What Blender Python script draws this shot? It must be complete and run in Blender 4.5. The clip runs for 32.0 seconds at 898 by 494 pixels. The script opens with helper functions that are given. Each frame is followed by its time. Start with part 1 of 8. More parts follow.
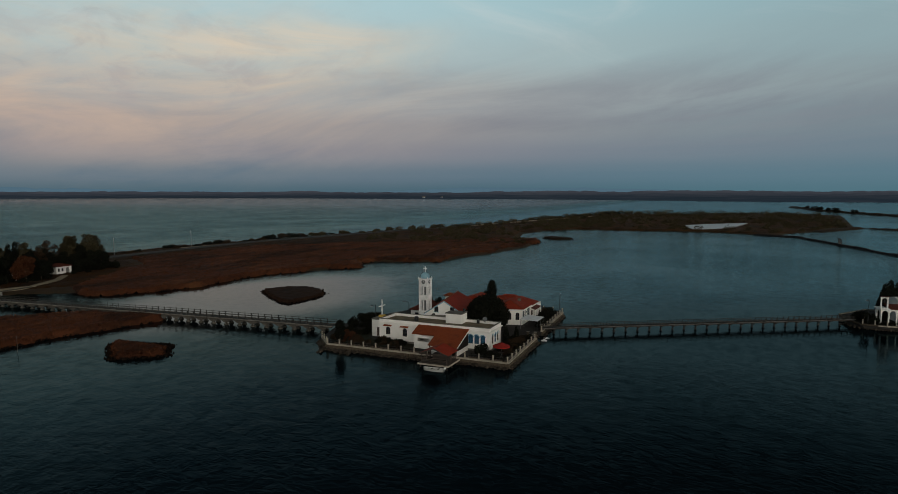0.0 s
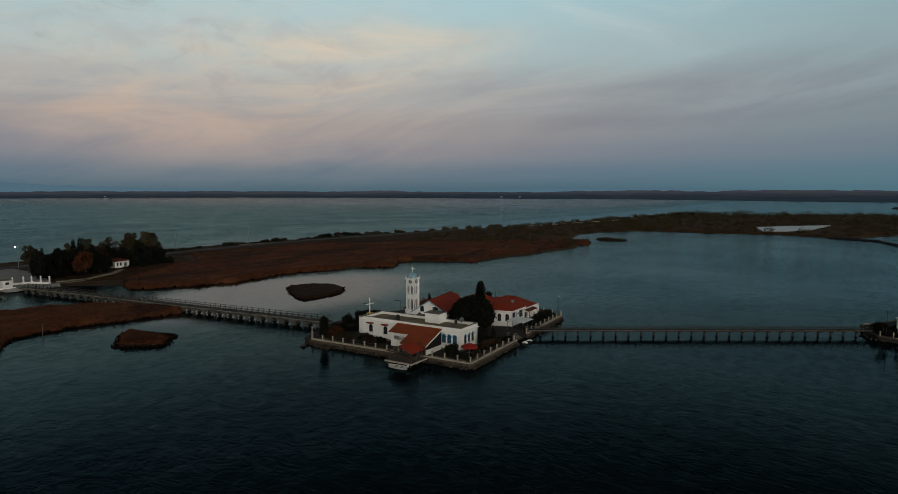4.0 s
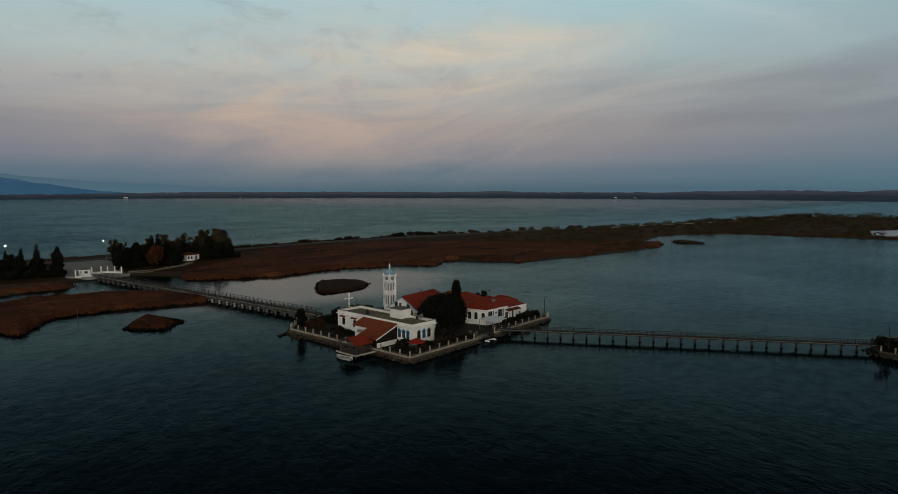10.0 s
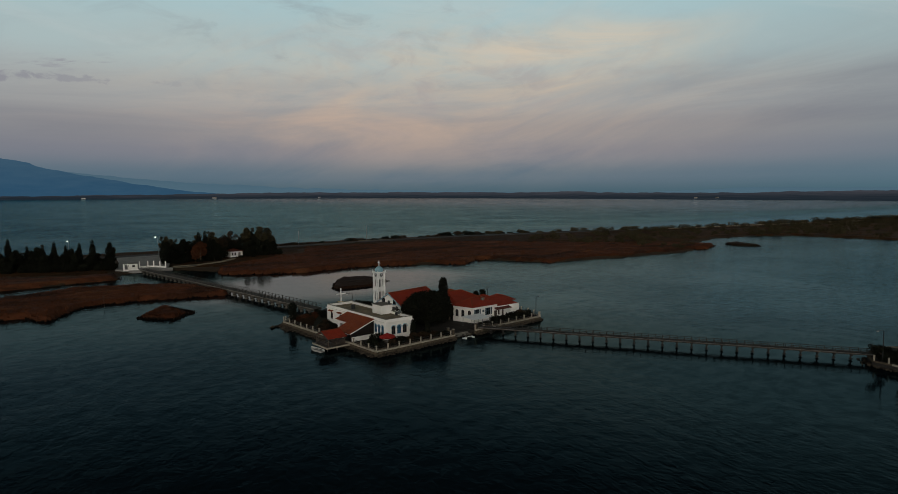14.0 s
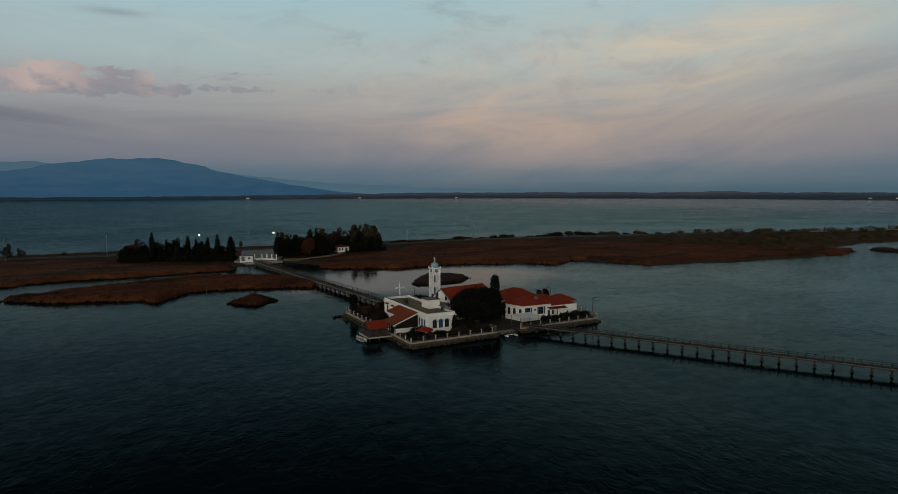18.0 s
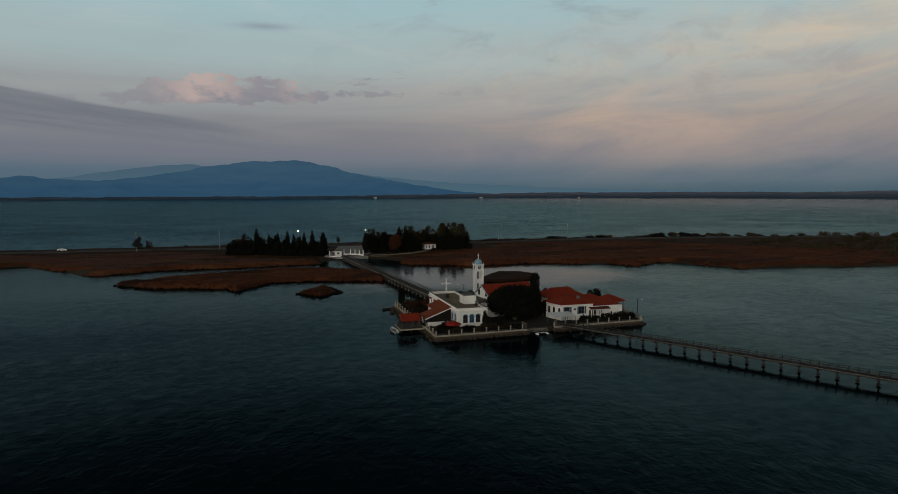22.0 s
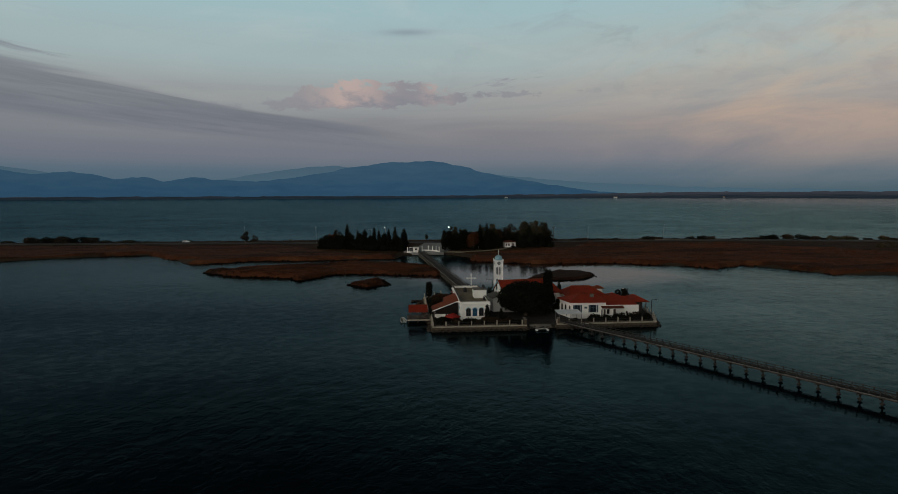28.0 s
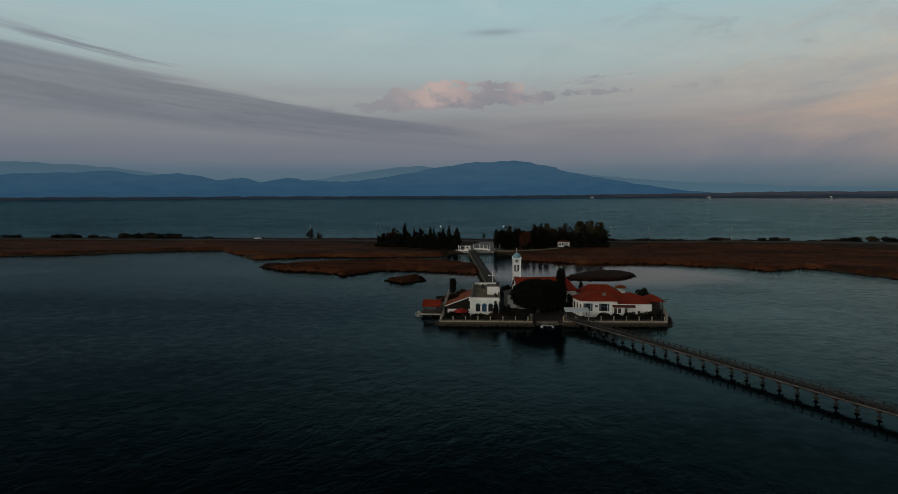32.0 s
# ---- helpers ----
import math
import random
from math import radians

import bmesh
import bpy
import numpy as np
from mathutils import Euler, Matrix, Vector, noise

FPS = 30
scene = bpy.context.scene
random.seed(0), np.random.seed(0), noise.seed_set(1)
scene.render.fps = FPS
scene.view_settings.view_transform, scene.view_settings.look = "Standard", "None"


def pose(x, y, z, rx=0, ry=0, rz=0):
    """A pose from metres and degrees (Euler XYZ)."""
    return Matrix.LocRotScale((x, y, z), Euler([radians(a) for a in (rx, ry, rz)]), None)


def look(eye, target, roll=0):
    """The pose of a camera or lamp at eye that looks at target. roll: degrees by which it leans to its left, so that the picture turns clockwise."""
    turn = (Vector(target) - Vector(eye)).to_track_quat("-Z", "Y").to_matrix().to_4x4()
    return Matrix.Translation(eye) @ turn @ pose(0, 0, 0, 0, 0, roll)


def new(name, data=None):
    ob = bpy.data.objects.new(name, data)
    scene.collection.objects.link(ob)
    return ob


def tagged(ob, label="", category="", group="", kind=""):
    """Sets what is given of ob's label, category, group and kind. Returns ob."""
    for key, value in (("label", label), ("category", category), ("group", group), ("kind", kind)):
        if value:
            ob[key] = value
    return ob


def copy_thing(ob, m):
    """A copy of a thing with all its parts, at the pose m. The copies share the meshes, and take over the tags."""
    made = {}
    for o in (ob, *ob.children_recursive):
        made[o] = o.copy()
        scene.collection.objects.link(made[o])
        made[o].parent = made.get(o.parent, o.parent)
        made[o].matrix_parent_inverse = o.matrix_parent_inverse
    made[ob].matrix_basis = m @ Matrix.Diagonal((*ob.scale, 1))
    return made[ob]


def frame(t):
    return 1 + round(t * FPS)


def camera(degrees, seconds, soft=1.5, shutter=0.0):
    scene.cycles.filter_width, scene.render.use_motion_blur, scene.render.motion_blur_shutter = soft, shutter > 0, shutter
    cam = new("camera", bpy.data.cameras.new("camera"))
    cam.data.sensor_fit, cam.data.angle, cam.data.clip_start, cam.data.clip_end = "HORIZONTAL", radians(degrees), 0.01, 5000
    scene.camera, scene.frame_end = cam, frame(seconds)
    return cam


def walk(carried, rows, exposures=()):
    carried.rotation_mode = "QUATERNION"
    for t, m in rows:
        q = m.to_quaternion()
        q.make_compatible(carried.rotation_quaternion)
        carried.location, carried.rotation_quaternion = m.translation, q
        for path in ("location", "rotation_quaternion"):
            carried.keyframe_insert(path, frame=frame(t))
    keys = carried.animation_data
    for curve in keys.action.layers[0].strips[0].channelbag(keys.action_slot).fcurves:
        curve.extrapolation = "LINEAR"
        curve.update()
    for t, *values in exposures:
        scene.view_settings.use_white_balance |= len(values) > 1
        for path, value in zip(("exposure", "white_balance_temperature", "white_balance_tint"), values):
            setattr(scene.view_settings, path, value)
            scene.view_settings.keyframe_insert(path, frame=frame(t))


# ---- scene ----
import colorsys
from math import sin, cos, pi, atan2, hypot, sqrt

# ---------------------------------------------------------------- camera
# x runs along the front quay to the east, y to the north, the water lies at z = 0
cam = camera(72.32, 32.0, soft=0.7)
# seconds, eye, turn to the left from north, pitch up, roll (degrees)
PATH = [
    (0, (-105.444, -33.961, 32.310), -66.061, -5.067, -0.053),
    (0.5, (-104.632, -36.460, 32.405), -65.575, -5.076, -0.048),
    (1, (-103.766, -38.970, 32.490), -63.728, -5.085, -0.043),
    (1.5, (-102.850, -41.487, 32.566), -61.156, -5.091, -0.041),
    (2, (-101.885, -44.009, 32.633), -59.371, -5.096, -0.039),
    (2.5, (-100.872, -46.532, 32.691), -58.924, -5.100, -0.038),
    (3, (-99.814, -49.054, 32.741), -58.786, -5.102, -0.038),
    (3.5, (-98.711, -51.572, 32.783), -58.719, -5.103, -0.039),
    (4, (-97.565, -54.082, 32.817), -58.473, -5.103, -0.041),
    (4.5, (-96.377, -56.583, 32.843), -57.885, -5.102, -0.043),
    (5, (-95.148, -59.071, 32.863), -56.973, -5.101, -0.046),
    (5.5, (-93.880, -61.544, 32.875), -55.758, -5.098, -0.050),
    (6, (-92.572, -63.999, 32.881), -54.399, -5.095, -0.054),
    (6.5, (-91.227, -66.435, 32.880), -53.142, -5.091, -0.058),
    (7, (-89.844, -68.847, 32.874), -51.962, -5.086, -0.062),
    (7.5, (-88.424, -71.235, 32.861), -50.854, -5.081, -0.067),
    (8, (-86.968, -73.596, 32.843), -49.805, -5.075, -0.072),
    (8.5, (-85.476, -75.927, 32.820), -48.790, -5.069, -0.078),
    (9, (-83.949, -78.227, 32.792), -47.932, -5.063, -0.083),
    (9.5, (-82.387, -80.494, 32.759), -47.602, -5.057, -0.088),
    (10, (-80.790, -82.725, 32.722), -47.673, -5.050, -0.093),
    (10.5, (-79.160, -84.919, 32.681), -47.741, -5.043, -0.099),
    (11, (-77.495, -87.075, 32.635), -47.799, -5.036, -0.104),
    (11.5, (-75.798, -89.190, 32.586), -47.170, -5.030, -0.109),
    (12, (-74.066, -91.263, 32.534), -46.087, -5.023, -0.114),
    (12.5, (-72.302, -93.292, 32.478), -44.854, -5.016, -0.118),
    (13, (-70.506, -95.277, 32.420), -43.574, -5.009, -0.123),
    (13.5, (-68.676, -97.217, 32.358), -42.102, -5.003, -0.127),
    (14, (-66.815, -99.109, 32.295), -40.580, -4.996, -0.131),
    (14.5, (-64.923, -100.953, 32.229), -38.910, -4.990, -0.134),
    (15, (-62.999, -102.748, 32.161), -37.022, -4.984, -0.138),
    (15.5, (-61.044, -104.494, 32.091), -34.846, -4.979, -0.140),
    (16, (-59.059, -106.189, 32.020), -32.503, -4.973, -0.143),
    (16.5, (-57.044, -107.834, 31.947), -29.669, -4.968, -0.145),
    (17, (-54.999, -109.427, 31.873), -27.959, -4.964, -0.147),
    (17.5, (-52.926, -110.969, 31.798), -27.641, -4.959, -0.149),
    (18, (-50.826, -112.460, 31.723), -27.724, -4.955, -0.150),
    (18.5, (-48.698, -113.899, 31.647), -27.819, -4.952, -0.151),
    (19, (-46.545, -115.287, 31.571), -27.500, -4.948, -0.152),
    (19.5, (-44.366, -116.623, 31.495), -26.240, -4.945, -0.153),
    (20, (-42.164, -117.909, 31.418), -24.433, -4.943, -0.153),
    (20.5, (-39.938, -119.145, 31.342), -21.961, -4.941, -0.153),
    (21, (-37.692, -120.331, 31.267), -19.275, -4.939, -0.152),
    (21.5, (-35.426, -121.469, 31.192), -17.303, -4.937, -0.152),
    (22, (-33.141, -122.559, 31.118), -16.236, -4.936, -0.151),
    (22.5, (-30.840, -123.603, 31.045), -15.932, -4.935, -0.150),
    (23, (-28.525, -124.602, 30.974), -15.944, -4.934, -0.149),
    (23.5, (-26.198, -125.558, 30.903), -16.060, -4.934, -0.148),
    (24, (-23.860, -126.471, 30.834), -16.175, -4.934, -0.147),
    (24.5, (-21.514, -127.344, 30.767), -16.186, -4.933, -0.146),
    (25, (-19.163, -128.179, 30.702), -15.885, -4.934, -0.145),
    (25.5, (-16.810, -128.979, 30.639), -14.546, -4.934, -0.144),
    (26, (-14.458, -129.744, 30.578), -11.995, -4.934, -0.143),
    (26.5, (-12.109, -130.478, 30.519), -8.467, -4.935, -0.143),
    (27, (-9.768, -131.184, 30.463), -5.717, -4.935, -0.142),
    (27.5, (-7.437, -131.864, 30.410), -4.262, -4.935, -0.143),
    (28, (-5.121, -132.522, 30.359), -3.709, -4.935, -0.143),
    (28.5, (-2.823, -133.160, 30.311), -3.666, -4.936, -0.144),
    (29, (-0.549, -133.782, 30.267), -3.747, -4.935, -0.146),
    (29.5, (1.699, -134.391, 30.225), -3.683, -4.935, -0.148),
    (30, (3.914, -134.992, 30.187), -2.938, -4.934, -0.151),
    (30.5, (6.091, -135.588, 30.152), -1.192, -4.933, -0.155),
    (31, (8.226, -136.183, 30.121), 1.440, -4.931, -0.160),
    (31.5, (10.313, -136.783, 30.094), 3.511, -4.929, -0.165),
    (32, (12.346, -137.391, 30.070), 4.282, -4.926, -0.172),
]
walk(cam, [(t, pose(*eye, 90 + pitch, 0, yaw) @ pose(0, 0, 0, 0, 0, roll)) for t, eye, yaw, pitch, roll in PATH],
     exposures=((0, 0.08), (6, 0.07), (12, 0.0), (19, -0.08), (25, -0.15), (32, -0.11)))

# ---------------------------------------------------------------- world: dusk sky
SUN_HEADING, SUN_ELEV = 224.0, 8.0          # the afterglow stands in the south-west


class Ex:
    """A small arithmetic for shader nodes."""
    tree = None

    def __init__(self, s):
        self.s = s

    @staticmethod
    def op(kind, *args, clamp=False):
        n = Ex.tree.nodes.new("ShaderNodeMath")
        n.operation, n.use_clamp = kind, clamp
        for i, a in enumerate(args):
            if isinstance(a, Ex):
                Ex.tree.links.new(a.s, n.inputs[i])
            else:
                n.inputs[i].default_value = a
        return Ex(n.outputs[0])

    def __add__(self, o): return Ex.op("ADD", self, o)
    def __radd__(self, o): return Ex.op("ADD", self, o)
    def __sub__(self, o): return Ex.op("SUBTRACT", self, o)
    def __rsub__(self, o): return Ex.op("SUBTRACT", o, self)
    def __mul__(self, o): return Ex.op("MULTIPLY", self, o)
    def __rmul__(self, o): return Ex.op("MULTIPLY", self, o)
    def __truediv__(self, o): return Ex.op("DIVIDE", self, o)
    def clamp(self): return Ex.op("ADD", self, 0.0, clamp=True)


def bell(x, centre, width):
    d = (x - centre) / width
    return Ex.op("EXPONENT", d * d * -1.0)


def rise(x, a, b):
    """0 below a, 1 above b, smooth between."""
    n = Ex.tree.nodes.new("ShaderNodeMapRange")
    n.interpolation_type = "SMOOTHSTEP"
    Ex.tree.links.new(x.s, n.inputs["Value"])
    n.inputs["From Min"].default_value, n.inputs["From Max"].default_value = a, b
    return Ex(n.outputs[0])


def vec(x, y, z=0.0):
    n = Ex.tree.nodes.new("ShaderNodeCombineXYZ")
    for i, a in enumerate((x, y, z)):
        if isinstance(a, Ex):
            Ex.tree.links.new(a.s, n.inputs[i])
        else:
            n.inputs[i].default_value = a
    return n.outputs[0]


def cloudy(vector, scale, detail=6.0, rough=0.55, warp=0.0):
    n = Ex.tree.nodes.new("ShaderNodeTexNoise")
    n.inputs["Scale"].default_value, n.inputs["Detail"].default_value = scale, detail
    n.inputs["Roughness"].default_value, n.inputs["Distortion"].default_value = rough, warp
    Ex.tree.links.new(vector, n.inputs["Vector"])
    return Ex(n.outputs["Fac"])


def blend(a, b, fac, kind="MIX"):
    n = Ex.tree.nodes.new("ShaderNodeMix")
    n.data_type, n.blend_type = "RGBA", kind
    for i, v in ((0, fac), (6, a), (7, b)):
        if isinstance(v, Ex):
            Ex.tree.links.new(v.s, n.inputs[i])
        elif isinstance(v, bpy.types.NodeSocket):
            Ex.tree.links.new(v, n.inputs[i])
        else:
            n.inputs[i].default_value = v if i == 0 else (*v, 1.0)
    return n.outputs[2]


def ramp(fac, stops, ease="LINEAR"):
    n = Ex.tree.nodes.new("ShaderNodeValToRGB")
    n.color_ramp.interpolation = ease
    els = n.color_ramp.elements
    while len(els) < len(stops):
        els.new(0.5)
    for e, (p, c) in zip(els, stops):
        e.position, e.color = p, (*c, 1.0) if len(c) == 3 else c
    Ex.tree.links.new(fac.s if isinstance(fac, Ex) else fac, n.inputs[0])
    return n.outputs[0]


def srgb(r, g, b):
    return tuple(((c / 255) / 12.92 if c <= 10 else ((c / 255 + 0.055) / 1.055) ** 2.4) for c in (r, g, b))


world = bpy.data.worlds.new("dusk_sky")
scene.world = world
world.use_nodes = True
wt = world.node_tree
Ex.tree = wt
bg = wt.nodes["Background"]
tc = wt.nodes.new("ShaderNodeTexCoord")
sep = wt.nodes.new("ShaderNodeSeparateXYZ")
wt.links.new(tc.outputs["Generated"], sep.inputs[0])
dx, dy, dz = (Ex(o) for o in sep.outputs)
el = Ex.op("ARCSINE", dz) * (180 / pi)                    # degrees above the horizon
az = Ex.op("ARCTAN2", dx, dy) * (180 / pi)                # degrees from north towards east

sky = ramp((el / 90.0).clamp(), [
    (0.000, srgb(54, 84, 99)), (0.018, srgb(74, 96, 113)), (0.040, srgb(103, 109, 122)), (0.062, srgb(120, 124, 130)),
    (0.095, srgb(146, 150, 151)), (0.135, srgb(153, 170, 172)), (0.185, srgb(151, 178, 183)),
    (0.225, srgb(112, 143, 152)), (0.30, srgb(42, 62, 70)), (0.40, srgb(17, 30, 37)), (1.0, srgb(8, 16, 23))], "EASE")
nish = wt.nodes.new("ShaderNodeTexSky")
nish.sky_type, nish.sun_disc = "NISHITA", False
nish.sun_elevation, nish.sun_rotation = radians(SUN_ELEV), radians(SUN_HEADING)
sky = blend(sky, nish.outputs[0], 0.004, "ADD")
# warm light on thin high cloud in the north-east, cooler towards the east
veil = cloudy(vec(az * 0.05 - el * 0.04, el * 0.16 - az * 0.012), 1.0, 10.0, 0.62, 0.8)
warm = bell(az, 40.0, 21.0) * bell(el, 9.5, 5.2)
sky = blend(sky, srgb(204, 178, 148), (warm * (rise(veil, 0.30, 0.70) * 0.85 + 0.15) * 0.80).clamp())
lumps = cloudy(vec(az * 0.22 - el * 0.1, el * 0.42, 15.0), 1.0, 6.0, 0.6, 0.7)
sky = blend(sky, srgb(152, 146, 146), (warm * rise(lumps, 0.46, 0.70) * 0.50).clamp())
warm2 = bell(az, 52.0, 10.0) * bell(el, 13.2, 1.5)
sky = blend(sky, srgb(212, 186, 156), (warm2 * rise(veil, 0.38, 0.75) * 0.72).clamp())
pink = bell(az, 38.0, 50.0) * bell(el, 5.6, 2.2)
sky = blend(sky, srgb(158, 132, 128), pink * 0.20)
rosy = bell(az, 33.0, 13.0) * bell(el, 6.6, 3.0)
sky = blend(sky, srgb(188, 158, 140), (rosy * rise(veil, 0.34, 0.66) * 0.32).clamp())
mottle = cloudy(vec(az * 0.13 + el * 0.12, el * 0.30 - az * 0.05, 41.0), 1.0, 8.0, 0.62, 0.9)
sky = blend(sky, srgb(132, 140, 145), (rise(mottle, 0.50, 0.72) * bell(az, 30.0, 26.0) * rise(el, 4.0, 9.0) * 0.38).clamp())
east = rise(az, 55.0, 105.0)
sky = blend(sky, srgb(84, 118, 128), east * 0.45)
# long thin streaks of mauve-grey cloud, rising to the east
streak = cloudy(vec(az * 0.04 + 3.0, el * 0.22 - az * 0.035), 1.0, 9.0, 0.62, 0.9)
band = bell(el, 7.5, 3.6) * rise(az, 45.0, 72.0)
sky = blend(sky, srgb(104, 107, 118), (rise(streak, 0.33, 0.82) * band * 0.66).clamp())
fine = cloudy(vec(az * 0.05, el * 0.55 - az * 0.03, 2.0), 1.0, 8.0, 0.62, 0.4)
sky = blend(sky, srgb(122, 124, 131), (rise(fine, 0.47, 0.75) * bell(el, 6.5, 4.0) * 0.30).clamp())
wisp = cloudy(vec(az * 0.06, el * 0.2 + az * 0.02, 7.0), 1.0, 9.0, 0.65, 0.8)
sky = blend(sky, srgb(186, 190, 188), (rise(wisp, 0.45, 0.8) * rise(el, 8.0, 14.0) * 0.30).clamp())
# a grey bank sinking towards the north, drawn out in layers
tilt = el + az * 0.108
bank_line = 4.75
bank_n = cloudy(vec(az * 0.045, tilt * 0.85, 11.0), 1.0, 9.0, 0.6, 0.6)
bank_f = cloudy(vec(az * 0.16, tilt * 2.2, 4.0), 1.0, 6.0, 0.6, 0.5)
bank_w = Ex.op("MAXIMUM", 2.05 - (az + 40.0) * 0.034, 0.45)
bank = rise(bell(tilt - bank_line, 0.0, bank_w) * 0.75 + bank_n * 0.75 + bank_f * 0.16, 0.56, 0.86)
bank_col = ramp(rise(bank_f * 0.6 + bank_n * 0.5, 0.40, 0.75), [(0.0, srgb(98, 103, 113)), (1.0, srgb(116, 119, 128))])
sky = blend(sky, bank_col, (bank * (1.0 - rise(az, -9.0, 5.0)) * rise(az, -75.0, -50.0) * 0.76).clamp())
upper = cloudy(vec(az * 0.06, (el + az * 0.12) * 0.8, 31.0), 1.0, 8.0, 0.62, 0.5)
sky = blend(sky, srgb(118, 122, 132), (rise(upper, 0.50, 0.68) * bell(el + az * 0.12, 7.5, 0.7) * (1.0 - rise(az, -26.0, -14.0)) * rise(az, -75.0, -50.0) * 0.8).clamp())
bank2 = cloudy(vec(az * 0.05, el * 0.5, 21.0), 1.0, 8.0, 0.58, 0.5)
sky = blend(sky, srgb(110, 113, 122), (rise(bank2, 0.36, 0.68) * bell(el, 5.4, 1.9) * (1.0 - rise(az, 0.0, 30.0)) * 0.55).clamp())
# a row of small pink heaped clouds low in the north
puff_n = cloudy(vec(az * 0.55, el * 1.05, 5.0), 1.0, 6.0, 0.58, 0.35)
puff_m = cloudy(vec(az * 0.16, el * 0.5, 9.0), 1.0, 3.0, 0.5, 0.2)
puff_line = 8.45 + az * 0.045
above = el - puff_line
heap = bell(az, -5.2, 2.2) + bell(az, -9.0, 1.6) * 0.75 + bell(az, -1.0, 2.4) * 0.55 + bell(az, 2.3, 1.5) * 0.5
puff_e = bell(az, -1.5, 14.0) * 0.38 + (puff_m - 0.5) * 0.70 + heap * 0.09
lift = Ex.op("MAXIMUM", (above - heap * 0.9) * 0.27, above * -0.50)
puff = rise(puff_n + puff_e - lift, 0.61, 0.74) * bell(az, -1.5, 16.0)
rose = ((bell(az, -5.4, 3.6) + bell(az, 2.6, 1.3) * 0.8) * rise(above + (puff_n - 0.5) * 5.0, -1.0, 1.0)).clamp()
puff_col = blend(srgb(124, 124, 134), srgb(184, 160, 153), rose)
sky = blend(sky, puff_col, (puff * 0.78).clamp())
far_w = cloudy(vec(az * 0.30, (el - az * 0.10) * 1.6, 51.0), 1.0, 5.0, 0.6, 0.3)
sky = blend(sky, srgb(134, 134, 142), (rise(far_w, 0.50, 0.66) * bell(az, 9.0, 3.6) * bell(el - az * 0.10, 9.2, 0.55) * 0.75).clamp())
small = bell(az, 0.0, 2.3) * bell(el, 14.3 + az * 0.02, 0.28)
sky = blend(sky, srgb(122, 132, 142), (small * 0.55).clamp())
# the bright afterglow behind, where the sun has just gone
west = rise(dx * -0.695 + dy * -0.719, 0.25, 1.0) * bell(el, 4.0, 16.0)
sky = blend(sky, (1.15, 1.00, 0.86), west * 0.85)
# overhead the sky is already dark away from the north-east
dim = rise(el, 16.5, 22.0) * (1.0 - bell(az, 44.0, 38.0)) * 0.86
sky = blend(sky, srgb(5, 12, 18), dim.clamp())
wt.links.new(sky, bg.inputs["Color"])
bg.inputs["Strength"].default_value = 1.18

sun = bpy.data.lights.new("afterglow", "SUN")
sun.energy, sun.angle, sun.color = 1.42, radians(80), (1.0, 0.93, 0.83)
sun_ob = new("afterglow", sun)
h, e = radians(SUN_HEADING), radians(SUN_ELEV + 3)
sun_ob.matrix_world = look((sin(h) * cos(e) * 300, cos(h) * cos(e) * 300, sin(e) * 300), (0, 0, 0))

# ---------------------------------------------------------------- materials


def material(name):
    m = bpy.data.materials.new(name)
    m.use_nodes = True
    Ex.tree = m.node_tree
    return m, m.node_tree.nodes["Principled BSDF"]


def coords(kind="Object"):
    n = Ex.tree.nodes.new("ShaderNodeTexCoord")
    return n.outputs[kind]


def stretch(vector, sx, sy, sz):
    n = Ex.tree.nodes.new("ShaderNodeMapping")
    n.inputs["Scale"].default_value = (sx, sy, sz)
    Ex.tree.links.new(vector, n.inputs["Vector"])
    return n.outputs[0]


def bumped(bsdf, height, strength, distance):
    n = Ex.tree.nodes.new("ShaderNodeBump")
    n.inputs["Strength"].default_value, n.inputs["Distance"].default_value = strength, distance
    Ex.tree.links.new(height.s if isinstance(height, Ex) else height, n.inputs["Height"])
    Ex.tree.links.new(n.outputs[0], bsdf.inputs["Normal"])


